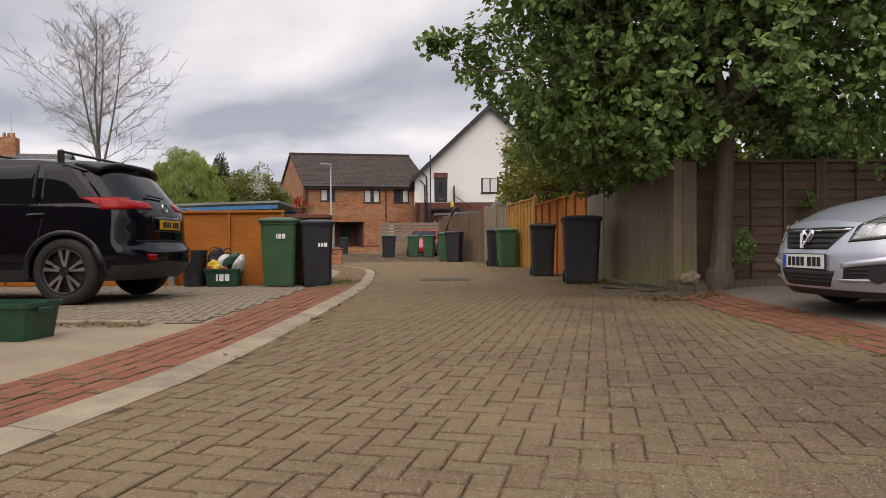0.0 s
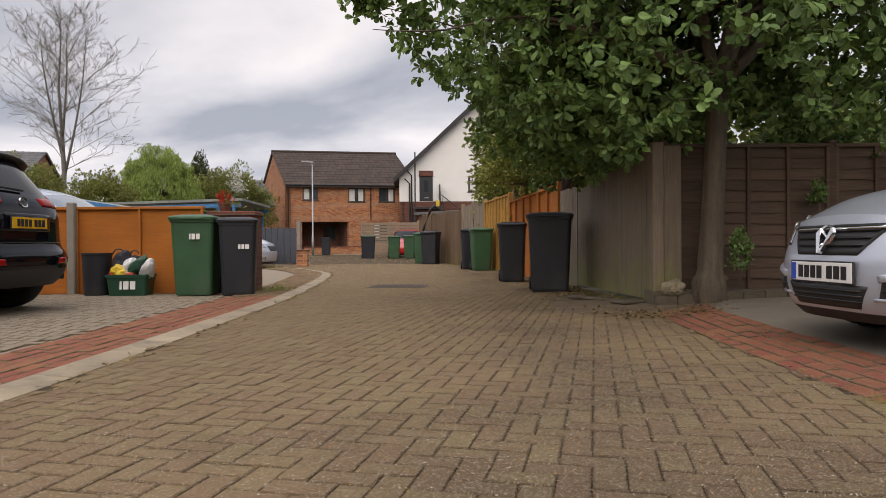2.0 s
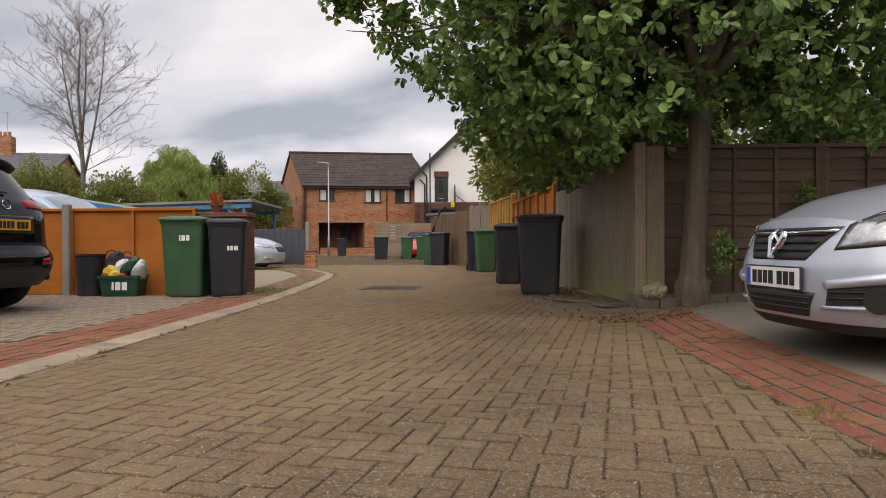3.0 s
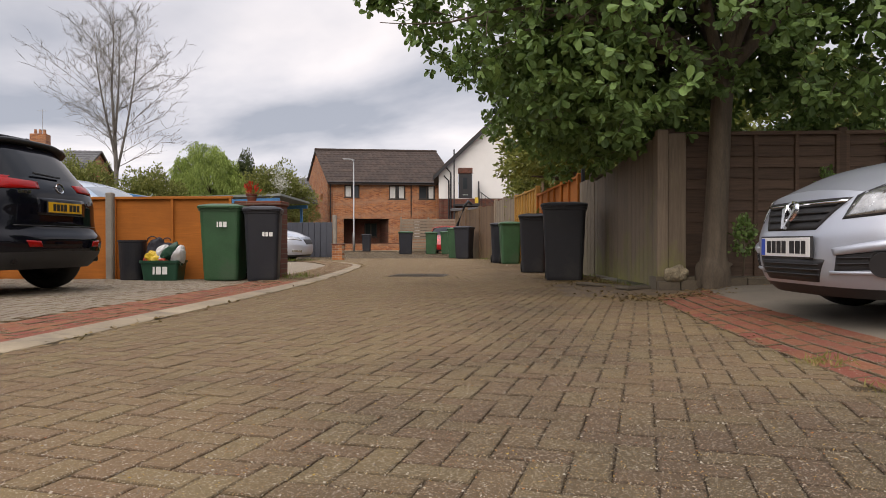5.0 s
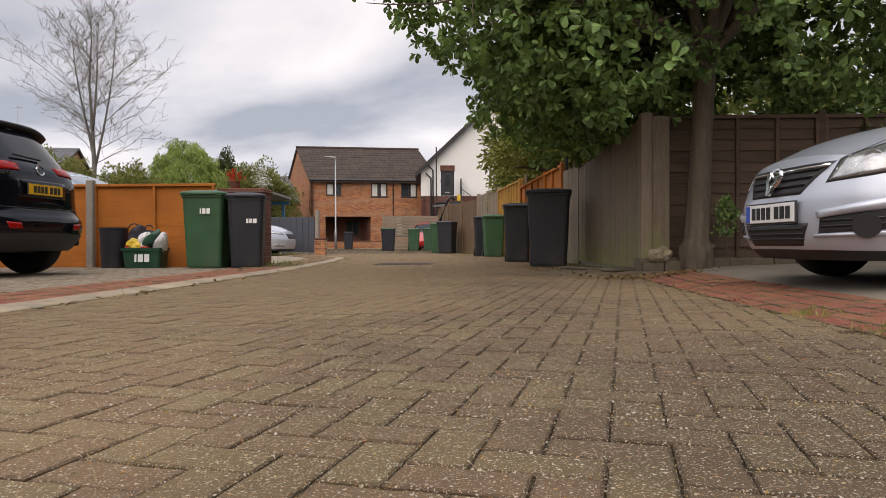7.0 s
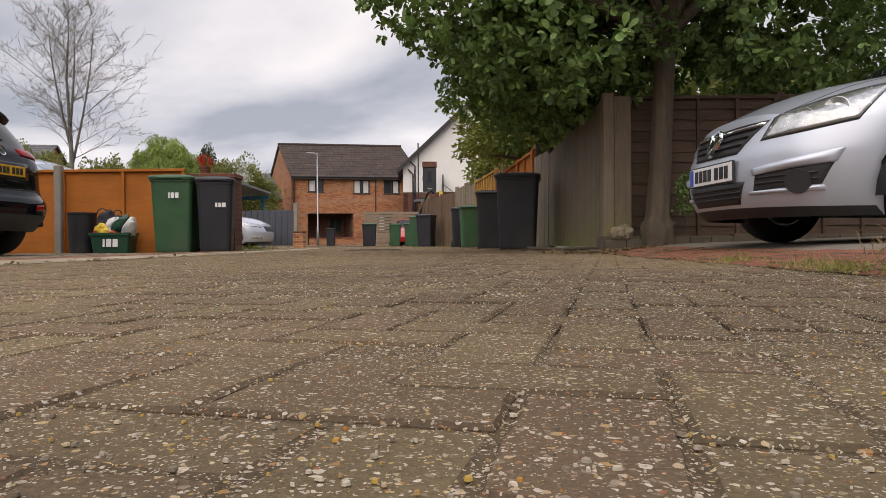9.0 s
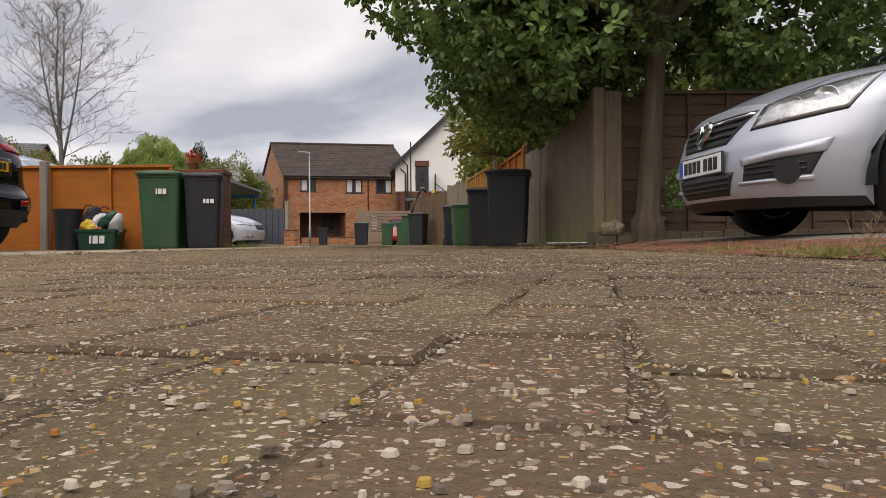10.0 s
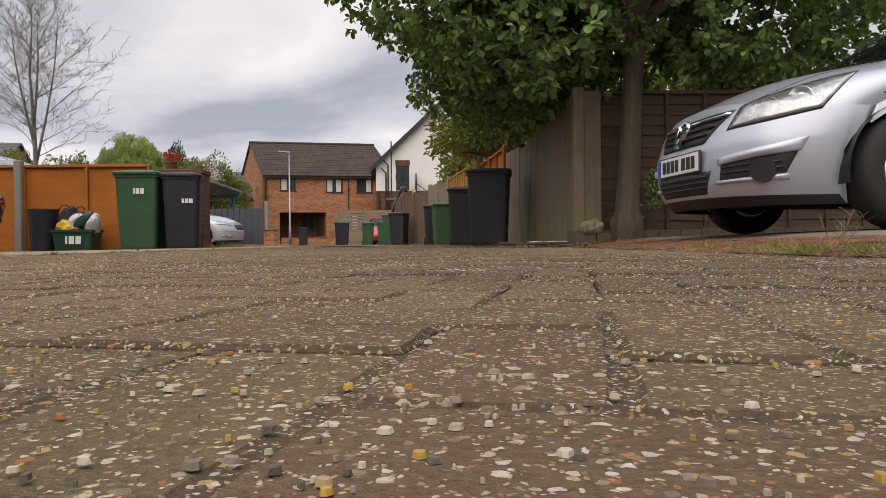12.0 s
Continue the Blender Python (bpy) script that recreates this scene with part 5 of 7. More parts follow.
# silver hatchback on the right-hand drive
HATCH = dict(length=4.0, width=1.72, front_round=0.60, front_pow=3.0, rear_round=0.35, belt=0.93, tumble=0.30, shoulder=0.035,
             plan=[(0, 0.90), (0.10, 0.975), (0.25, 1.0), (0.75, 1.0), (0.92, 0.96), (1, 0.92)],
             outline=[(0, 0.735), (0.18, 0.80), (0.45, 0.875), (0.8, 0.945), (1.0, 0.985), (1.3, 1.17), (1.7, 1.38), (2.2, 1.475), (2.8, 1.47), (3.4, 1.40), (4.0, 1.30)],
             crown=[(0, 0.10), (0.1, 0.075), (0.25, 0.06), (0.5, 0.07), (1.0, 0.10)],
             nose=[(0.14, 0.10), (0.20, 0.035), (0.30, 0.0), (0.46, 0.0), (0.54, 0.025), (0.62, 0.06), (0.70, 0.105), (0.80, 0.16)],
             tail=[(0.2, -0.08), (0.5, 0.0), (0.9, -0.06), (1.3, -0.42)], lip=0.14, sill=0.19, axles=(0.86, 3.37), arch=0.345, wheel_r=0.30,
             tyre_w=0.2, screen=(0.99, 1.72), rear_screen=(0.95, 1.25), side_glass=(1.05, 3.75), pillars=(2.15, 3.1), lip_trim=0.06)
corsa_at = pose(2.855, 5.43, 0.095, 0, 0, 5.8)
hatch, hb, ht = build_car("silver_hatchback", corsa_at, "small silver hatchback parked nose out on the drive", HATCH, M_SILVER)
FWD = (1, 0, 0)
plate(hatch, pose(-0.012, 0.0, 0.41, 0, 0, -90), M_PLATEW)
# grille between the lamps, lower intake, side intakes with fog lamps
gr = patch(ht, hatch, "upper_grille", [(0, 0.40, 0.675), (0, -0.40, 0.675), (0, -0.25, 0.505), (0, 0.25, 0.505)], FWD, M_TRIM, 0.004, 18, 6, "black slatted upper grille")
for k in range(3):
    z = 0.55 + 0.04 * k
    hw = 0.27 + 0.035 * k
    patch(ht, hatch, "slat", [(0, hw, z + 0.012), (0, -hw, z + 0.012), (0, -hw + 0.01, z), (0, hw - 0.01, z)], FWD, M_BLACK, 0.016, 16, 1, parent=gr)
patch(ht, hatch, "chrome_bar", [(0, 0.38, 0.655), (0, -0.38, 0.655), (0, -0.37, 0.64), (0, 0.37, 0.64)], FWD, M_CHROME, 0.02, 16, 1, "thin chrome grille bar")
bm = bmesh.new()
ring_y(bm, [(0.05, -0.010), (0.062, -0.014), (0.066, 0.0), (0.05, 0.0)], 24)
box(bm, -0.05, 0.05, -0.012, 0.0, -0.006, 0.006, m=pose(0, 0, 0, 0, 35, 0))
bmesh.ops.recalc_face_normals(bm, faces=bm.faces)
part("badge", bm, M_CHROME, hatch, "plain chrome ring badge", at=pose(0.028, 0, 0.615, 0, 0, -90) @ pose(0, 0, 0, -20, 0, 0))
bm = bmesh.new()
loft(bm, [[(-0.012, -0.02, -0.10), (0.012, -0.02, -0.10), (0.012, 0.0, -0.10), (-0.012, 0.0, -0.10)], [(-0.07, -0.02, 0.02), (-0.045, -0.02, 0.05), (-0.045, 0.0, 0.05), (-0.07, 0.0, 0.02)]])
loft(bm, [[(-0.012, -0.02, -0.10), (0.012, -0.02, -0.10), (0.012, 0.0, -0.10), (-0.012, 0.0, -0.10)], [(0.07, -0.02, 0.02), (0.045, -0.02, 0.05), (0.045, 0.0, 0.05), (0.07, 0.0, 0.02)]])
bmesh.ops.recalc_face_normals(bm, faces=bm.faces)
part("badge_wing", bm, M_CHROME, hatch, at=pose(0.022, 0, 0.605, 0, 0, -90) @ pose(0, 0, 0, -20, 0, 0))
lo = patch(ht, hatch, "lower_intake", [(0, 0.33, 0.345), (0, -0.33, 0.345), (0, -0.26, 0.22), (0, 0.26, 0.22)], FWD, M_TRIM, 0.003, 16, 5, "black lower air intake")
for k in range(3):
    z = 0.256 + 0.028 * k
    patch(ht, hatch, "slat", [(0, 0.285, z + 0.009), (0, -0.285, z + 0.009), (0, -0.28, z), (0, 0.28, z)], FWD, M_BLACK, 0.013, 14, 1, parent=lo)
for sg in (1, -1):
    w3 = Vector((0.8, -0.6 * sg, 0))
    so = patch(ht, hatch, "side_intake", [(0.1, sg * 0.36, 0.372), (0.3, sg * 0.70, 0.425), (0.3, sg * 0.62, 0.305), (0.1, sg * 0.34, 0.285)], w3, M_TRIM, 0.003, 12, 6, "black side intake with a round fog lamp")
    patch(ht, hatch, "intake_brow", [(0.1, sg * 0.33, 0.405), (0.3, sg * 0.745, 0.485), (0.3, sg * 0.70, 0.415), (0.1, sg * 0.345, 0.368)], w3, M_SILVER, 0.012, 16, 6, bulge=0.016)
    patch(ht, hatch, "intake_lip", [(0.1, sg * 0.31, 0.285), (0.3, sg * 0.63, 0.300), (0.3, sg * 0.63, 0.275), (0.1, sg * 0.31, 0.268)], w3, M_SILVER, 0.010, 12, 3, bulge=0.010)
    for k in range(2):
        z = 0.32 + 0.03 * k
        patch(ht, hatch, "slat", [(0.1, sg * 0.36, z + 0.008), (0.3, sg * 0.60, z + 0.022), (0.3, sg * 0.60, z + 0.012), (0.1, sg * 0.36, z)], w3, M_BLACK, 0.011, 8, 1, parent=so)
    hit, nor, _, _ = ht.ray_cast(Vector((0.2, sg * 0.565, 0.325)) - w3 * 2, w3)
    q = Vector((0, -1, 0)).rotation_difference(nor if nor.dot(w3) < 0 else -nor).to_matrix().to_4x4()
    bm = bmesh.new()
    disc(bm, 0.064, -0.02, 0.02, 28, 0.072)
    part("fog_lamp", bm, M_TRIM, hatch, at=Matrix.Translation(hit) @ q)
    # headlamp: a swept almond from beside the grille back along the wing
    patch(ht, hatch, "headlamp_seal", [(0.09, sg * 0.385, 0.553), (0.40, sg * 0.735, 0.625), (0.58, sg * 0.755, 0.850), (0.14, sg * 0.425, 0.685)], Vector((0.62, -0.62 * sg, -0.18)), M_TRIM, 0.003, 16, 10, bow=0.02)
    hl = patch(ht, hatch, "headlamp", [(0.10, sg * 0.395, 0.565), (0.40, sg * 0.735, 0.638), (0.565, sg * 0.755, 0.835), (0.15, sg * 0.435, 0.678)], Vector((0.62, -0.62 * sg, -0.18)), M_LAMPCLEAR, 0.006, 16, 10, "clear swept-back headlamp", bulge=0.006, bow=0.02)
    for f, rad in ((0.36, 0.045), (0.64, 0.062)):
        p0 = Vector((0.12, sg * 0.41, 0.615)).lerp(Vector((0.50, sg * 0.745, 0.735)), f)
        w4 = Vector((0.62, -0.62 * sg, -0.18)).normalized()
        hit, nor, _, _ = ht.ray_cast(p0 - w4 * 2, w4)
        if hit:
            q = Vector((0, -1, 0)).rotation_difference(-w4).to_matrix().to_4x4()
            bm = bmesh.new()
            ring_y(bm, [(rad, -0.018), (rad * 0.92, -0.021), (rad * 0.5, -0.013), (rad * 0.4, -0.019), (rad * 0.12, -0.024), (rad * 0.12, 0.0), (rad, 0.0)], 24)
            bmesh.ops.recalc_face_normals(bm, faces=bm.faces)
            part("lamp_bowl", bm, M_LAMPCLEAR, hl, at=Matrix.Translation(hit + w4 * 0.017) @ q)
    # bonnet shut line and wing seam
    patch(ht, hatch, "shut_line", [(0.18, sg * 0.46, 1), (1.02, sg * 0.64, 1), (1.02, sg * 0.634, 1), (0.18, sg * 0.452, 1)], (0, 0, -1), M_BLACK, 0.0012, 20, 1)
    patch(ht, hatch, "door_gap", [(1.32, sg * 1, 0.90), (1.326, sg * 1, 0.90), (1.28, sg * 1, 0.25), (1.274, sg * 1, 0.25)], (0, -sg, 0), M_BLACK, 0.0012, 1, 12)
    patch(ht, hatch, "bumper_seam", [(0.70, sg, 0.70), (0.98, sg, 0.61), (0.98, sg, 0.605), (0.70, sg, 0.695)], (0, -sg, 0), M_BLACK, 0.0012, 10, 1)
    mirror = part("door_mirror", loft(bmesh.new(), [rrect(0.11, 0.19, 0.045, z, 3, 1.52 + 0.02 * k, sg * 0.93) for k, z in enumerate((0.95, 1.0, 1.06))]), M_SILVER, hatch, smooth=True)

# black estate-shaped car on the left-hand drive, tail to the road
SUV = dict(length=4.48, width=1.84, front_round=0.5, rear_round=0.32, rear_pow=3.2, belt=1.12, tumble=0.30, shoulder=0.03,
           plan=[(0, 0.90), (0.1, 0.98), (0.25, 1.0), (0.72, 1.0), (0.9, 0.965), (1, 0.90)],
           outline=[(0, 0.90), (0.3, 1.0), (0.8, 1.06), (1.25, 1.12), (1.6, 1.32), (2.0, 1.57), (2.5, 1.71), (3.2, 1.73), (3.9, 1.69), (4.2, 1.65), (4.48, 1.60)],
           crown=[(0, 0.08), (0.25, 0.05), (0.5, 0.06), (0.85, 0.07), (1.0, 0.07)],
           nose=[(0.2, 0.08), (0.4, 0.0), (0.7, 0.0), (0.9, 0.12)],
           tail=[(0.25, -0.16), (0.36, -0.05), (0.48, 0.0), (0.60, 0.0), (0.68, -0.06), (0.80, -0.075), (0.98, -0.075), (1.10, -0.11), (1.20, -0.18), (1.60, -0.50)], tail_reach=3.2,
           lip=0.27, sill=0.27, axles=(0.93, 3.63), arch=0.425, wheel_r=0.38, tyre_w=0.23, screen=(1.24, 2.02), rear_screen=(1.22, 1.50),
           side_glass=(1.35, 4.02), pillars=(2.35, 3.30), cladding=0.40, lip_trim=0.16)
SUV_FORE = 4.48
suv_at = pose(-7.846, 8.788, 0.0, 0, 0, -4.5)
suv, sb, st = build_car("black_sport_utility_car", suv_at, "glossy black sport utility car parked tail to the road", SUV, M_BLACKPAINT, wheel_style=1)
BACK = (-1, 0, 0)
c_wheel_z = (SUV["wheel_r"], SUV["width"] / 2 - 0.02)
for ax in SUV["axles"]:
    for sg in (1, -1):
        arch_trim(st, suv, ax, sg, SUV["arch"], 0.045, 0.30)
yp = plate(suv, pose(SUV_FORE - 0.045, 0.0, 0.915, 0, 0, 90), M_PLATEY)
patch(st, suv, "plate_recess", [(5, -0.36, 1.01), (5, 0.36, 1.01), (5, 0.36, 0.83), (5, -0.36, 0.83)], BACK, M_BLACKPAINT, 0.006, 10, 6)
patch(st, suv, "tailgate_gap", [(5, -0.62, 0.725), (5, 0.62, 0.725), (5, 0.62, 0.715), (5, -0.62, 0.715)], BACK, M_BLACK, 0.003, 16, 1)
for sg in (1, -1):
    lamp_way = Vector((-0.8, -0.6 * sg, 0))
    patch(st, suv, "tail_lamp", [(5, sg * 0.785, 1.175), (4.2, sg * 0.93, 1.215), (4.2, sg * 0.93, 1.075), (5, sg * 0.775, 1.10)], lamp_way, M_LAMPRED, 0.008, 12, 5, "swept red tail lamp", bulge=0.012)
    patch(st, suv, "tail_lamp", [(3.76, sg * 2, 1.215), (4.22, sg * 2, 1.22), (4.22, sg * 2, 1.07), (4.02, sg * 2, 1.11)], (0, -sg, 0), M_LAMPRED, 0.007, 8, 4)
    patch(st, suv, "reflector", [(5, sg * 0.66, 0.56), (5, sg * 0.84, 0.57), (5, sg * 0.80, 0.50), (5, sg * 0.64, 0.50)], Vector((-0.9, -0.43 * sg, 0)), M_LAMPRED, 0.006, 6, 3, "small red rear reflector")
    bm = bmesh.new()
    tube(bm, [(SUV_FORE - 0.30, sg * 0.62, 0.36), (SUV_FORE - 0.12, sg * 0.62, 0.36)], 0.035, 16)
    part("exhaust_pipe", bm, M_ALLOYDK, suv)
    for x0, x1 in ((1.28, 1.286), (2.35, 2.356), (3.38, 3.386)):
        patch(st, suv, "door_gap", [(x0, sg * 2, 1.0), (x1, sg * 2, 1.0), (x1 - (0.1 if x0 > 3 else 0), sg * 2, 0.42), (x0 - (0.1 if x0 > 3 else 0), sg * 2, 0.42)], (0, -sg, 0), M_BLACK, 0.0015, 1, 10)
    for x in (2.15, 3.2):
        patch(st, suv, "door_handle", [(x, sg * 2, 1.03), (x + 0.2, sg * 2, 1.04), (x + 0.2, sg * 2, 1.005), (x, sg * 2, 0.995)], (0, -sg, 0), M_BLACKPAINT, 0.02, 6, 2)
for x in (2.45, 3.45):
    bm = bmesh.new()
    tube(bm, [(x, -0.66, 1.765), (x, 0.66, 1.765)], 0.016, 8)
    part("roof_bar", bm, M_ALLOYDK, suv)
    for sg in (1, -1):
        part("bar_foot", box_bm(x - 0.035, x + 0.035, sg * 0.64 - 0.03, sg * 0.64 + 0.03, 1.60, 1.785, 0.015), M_BLACK, suv)
bm = bmesh.new()
rows = []
for k in range(13):
    y = -0.66 + 0.11 * k
    e = 0.07 * (abs(y) / 0.66) ** 4
    tip = SUV_FORE - 0.43 - 0.10 * (abs(y) / 0.66) ** 3
    rows.append([(SUV_FORE - 0.86, y, 1.690 - e), (tip - 0.03, y, 1.655 - e), (tip, y, 1.636 - e), (tip - 0.03, y, 1.600 - e), (SUV_FORE - 0.62, y, 1.56 - e)])
loft(bm, rows)
bmesh.ops.recalc_face_normals(bm, faces=bm.faces)
part("spoiler", bm, M_BLACK, suv, "black roof spoiler over the rear window", smooth=True)
bm = bmesh.new()
ring_y(bm, [(0.045, -0.008), (0.055, -0.012), (0.058, 0.0), (0.045, 0.0)], 24)
bmesh.ops.recalc_face_normals(bm, faces=bm.faces)
part("badge", bm, M_CHROME, suv, "plain chrome ring badge", at=pose(SUV_FORE - 0.115, 0, 1.125, 0, 0, 90) @ pose(0, 0, 0, -16, 0, 0))
bars(suv, M_CHROME, (0.03, 0.03, 0.02, 0.035), 0.03, 0.008, pose(SUV_FORE - 0.12, -0.5, 1.06, 0, 0, 75), "model_lettering", "chrome lettering as plain bars")
bm = bmesh.new()
tube(bm, [(SUV_FORE - 0.19, 0.1, 1.25), (SUV_FORE - 0.20, -0.28, 1.27)], 0.012, 6)
part("rear_wiper", bm, M_BLACK, suv)

# silver saloon past the bend, red car and pale blue car, partly hidden
SAL = dict(HATCH)
SAL.update(length=4.5, width=1.78, axles=(0.92, 3.55), wheel_r=0.31)
sal, s_b, s_t = build_car("silver_saloon", pose(-4.2, 21.8, 0.0, 0, 0, 176.0), "silver car parked beside the slate gate", SAL, M_SILVER)
for sg in (1, -1):
    patch(s_t, sal, "headlamp", [(0.10, sg * 0.45, 0.60), (0.45, sg * 0.80, 0.66), (0.55, sg * 0.78, 0.79), (0.2, sg * 0.50, 0.70)], Vector((0.62, -0.62 * sg, -0.18)), M_LAMPCLEAR, 0.010, 10, 6)
    patch(s_t, sal, "fog_lamp", [(0.1, sg * 0.5, 0.34), (0.3, sg * 0.72, 0.35), (0.3, sg * 0.72, 0.28), (0.1, sg * 0.5, 0.27)], Vector((0.8, -0.6 * sg, 0)), M_LAMPCLEAR, 0.006, 6, 4)
patch(s_t, sal, "grille", [(0, 0.36, 0.65), (0, -0.36, 0.65), (0, -0.30, 0.50), (0, 0.30, 0.50)], FWD, M_TRIM, 0.005, 12, 5)
redcar, r_b, r_t = build_car("red_hatchback", pose(-1.2, 36.0, 0.0, 0, 0, 84), "bright red car parked beside the slatted fence", HATCH, M_REDPAINT)
blue, b_b, b_t = build_car("pale_blue_car", pose(-3.9, 13.75, 0.0, 0, 0, 180), "pale blue tall car behind the orange fence", SUV, M_BLUEPAINT, M_PALEGLASS)

# ---- wheeled bins and boxes ----
def wheelie_bin(name, at, label, body_m, lid_m, w=0.56, d=0.70, h=1.04, group="wheeled bins"):
    """Two-wheeled bin; its front looks along -y."""
    b = thing(name, at, label, "wheelie bin", group)
    bm = bmesh.new()
    rings = [rrect(w * 0.80, d * 0.72, 0.05, 0.012, 3, 0, -0.035 * d), rrect(w * 0.83, d * 0.75, 0.055, 0.05, 3, 0, -0.03 * d), rrect(w * 0.97, d * 0.95, 0.06, h - 0.10, 3),
             rrect(w * 0.97, d * 0.95, 0.06, h - 0.085, 3), rrect(w * 1.02, d, 0.06, h - 0.08, 3), rrect(w * 1.02, d, 0.06, h - 0.04, 3), rrect(w * 0.9, d * 0.9, 0.05, h - 0.04, 3)]
    loft(bm, rings)
    bmesh.ops.recalc_face_normals(bm, faces=bm.faces)
    part("body", bm, body_m, b)
    bm = bmesh.new()
    loft(bm, [rrect(w * 1.06, d * 1.05, 0.07, h - 0.045, 3, 0, -0.01), rrect(w * 1.07, d * 1.06, 0.07, h - 0.015, 3, 0, -0.01), rrect(w * 1.00, d * 0.98, 0.07, h + 0.005, 3, 0, -0.01), rrect(w * 0.6, d * 0.6, 0.06, h + 0.03, 3, 0, 0.0)])
    bmesh.ops.recalc_face_normals(bm, faces=bm.faces)
    part("lid", bm, lid_m, b)
    bm = bmesh.new()
    tube(bm, [(-w * 0.42, d * 0.5 - 0.02, h - 0.02), (-w * 0.42, d * 0.5 + 0.05, h - 0.005), (w * 0.42, d * 0.5 + 0.05, h - 0.005), (w * 0.42, d * 0.5 - 0.02, h - 0.02)], 0.016, 8)
    part("handle", bm, lid_m, b)
    part("lid_grip", box_bm(-w * 0.28, w * 0.28, -d * 0.53 - 0.02, -d * 0.53 + 0.02, h - 0.04, h - 0.012, 0.006), lid_m, b)
    for sg in (1, -1):
        bm = bmesh.new()
        ring_y(bm, [(0.04, 0.0), (0.095, 0.006), (0.10, 0.02), (0.10, 0.04), (0.04, 0.05)], 20)
        bmesh.ops.recalc_face_normals(bm, faces=bm.faces)
        part("wheel", bm, M_RUBBER, b, at=pose(sg * (w * 0.40), d * 0.36, 0.10, 0, 0, 90))
    bm = bmesh.new()
    tube(bm, [(-w * 0.40, d * 0.36, 0.10), (w * 0.40, d * 0.36, 0.10)], 0.012, 6)
    part("axle", bm, M_GALV, b)
    return b


green1 = wheelie_bin("wheelie_bin", pose(-2.66, 11.03, 0, 0, 0, 6), "green plastic wheelie bin with white painted marks and lid ajar", M_BINGREEN, M_BINGREEN, 0.58, 0.72, 1.07)
bars(green1, M_WHITE, (0.018, 0.045, 0.045), 0.075, 0.014, pose(0.04, -0.355, 0.80, -4, 0, 0), "number_mark", "white painted number as plain bars")
grey1 = wheelie_bin("wheelie_bin", pose(-2.06, 10.92, 0, 0, 0, 12), "charcoal grey plastic wheelie bin with a torn white sticker", M_BINGREY, M_BINGREY, 0.50, 0.58, 1.03)
bars(grey1, M_WHITE, (0.03, 0.035, 0.05), 0.06, 0.012, pose(0.08, -0.288, 0.66, -4, 0, 0), "sticker", "torn white sticker")
wheelie_bin("wheelie_bin", pose(2.24, 11.22, 0, 0, 0, -8), "big charcoal wheelie bin against the board fence", M_BINBLACK, M_BINBLACK, 0.61, 0.75, 1.08)
wheelie_bin("wheelie_bin", pose(1.98, 13.75, 0, 0, 0, -6), "charcoal wheelie bin before the orange fence", M_BINBLACK, M_BINBLACK, 0.50, 0.60, 1.03)
wheelie_bin("wheelie_bin", pose(1.74, 18.9, 0, 0, 0, 4), "green wheelie bin before the golden fence", M_BINGREEN, M_BINGREEN, 0.54, 0.66, 1.05)
wheelie_bin("wheelie_bin", pose(1.50, 19.75, 0, 0, 0, 0), "dark grey wheelie bin behind a green one", M_BINGREY, M_BINGREY, 0.50, 0.58, 1.05)
wheelie_bin("wheelie_bin", pose(0.40, 24.6, 0, 0, 0, -15), "slate grey wheelie bin with a green mark", M_BINGREY, M_BINGREY, 0.56, 0.70, 1.08)
wheelie_bin("wheelie_bin", pose(0.08, 25.3, 0, 0, 0, -8), "dark green wheelie bin beside a grey one", M_BINGREEN, M_BINGREEN, 0.52, 0.60, 1.05)
wheelie_bin("wheelie_bin", pose(-0.68, 33.8, 0, 0, 0, -10), "green wheelie bin before the red car", M_BINGREEN, M_BINGREEN, 0.56, 0.70, 1.07)
wheelie_bin("wheelie_bin", pose(-1.48, 34.2, 0, 0, 0, 5), "green wheelie bin with a white mark", M_BINGREEN, M_BINGREEN, 0.58, 0.72, 1.05)
wheelie_bin("wheelie_bin", pose(-2.72, 34.2, 0, 0, 0, 6), "dark wheelie bin with a greenish side", M_BINGREY, M_BINGREEN, 0.7, 0.75, 1.08)
wheelie_bin("wheelie_bin", pose(-6.55, 45.2, 0, 0, 0, 6), "dark grey wheelie bin beside the lamp post", M_BINGREY, M_BINGREY, 0.6, 0.7, 1.1)

tub = thing("black_tub", pose(-4.08, 11.08, 0), "black round plastic tub before the orange fence", "tub")
bm = bmesh.new()
sides = 28
rs = [(0.165, 0.0), (0.17, 0.02), (0.193, 0.55), (0.202, 0.556), (0.202, 0.585), (0.193, 0.585), (0.18, 0.5), (0.155, 0.06)]
loft(bm, [[(r * math.cos(2 * math.pi * k / sides), r * math.sin(2 * math.pi * k / sides), z) for k in range(sides)] for r, z in rs])
bmesh.ops.recalc_face_normals(bm, faces=bm.faces)
part("body", bm, M_BINBLACK, tub)


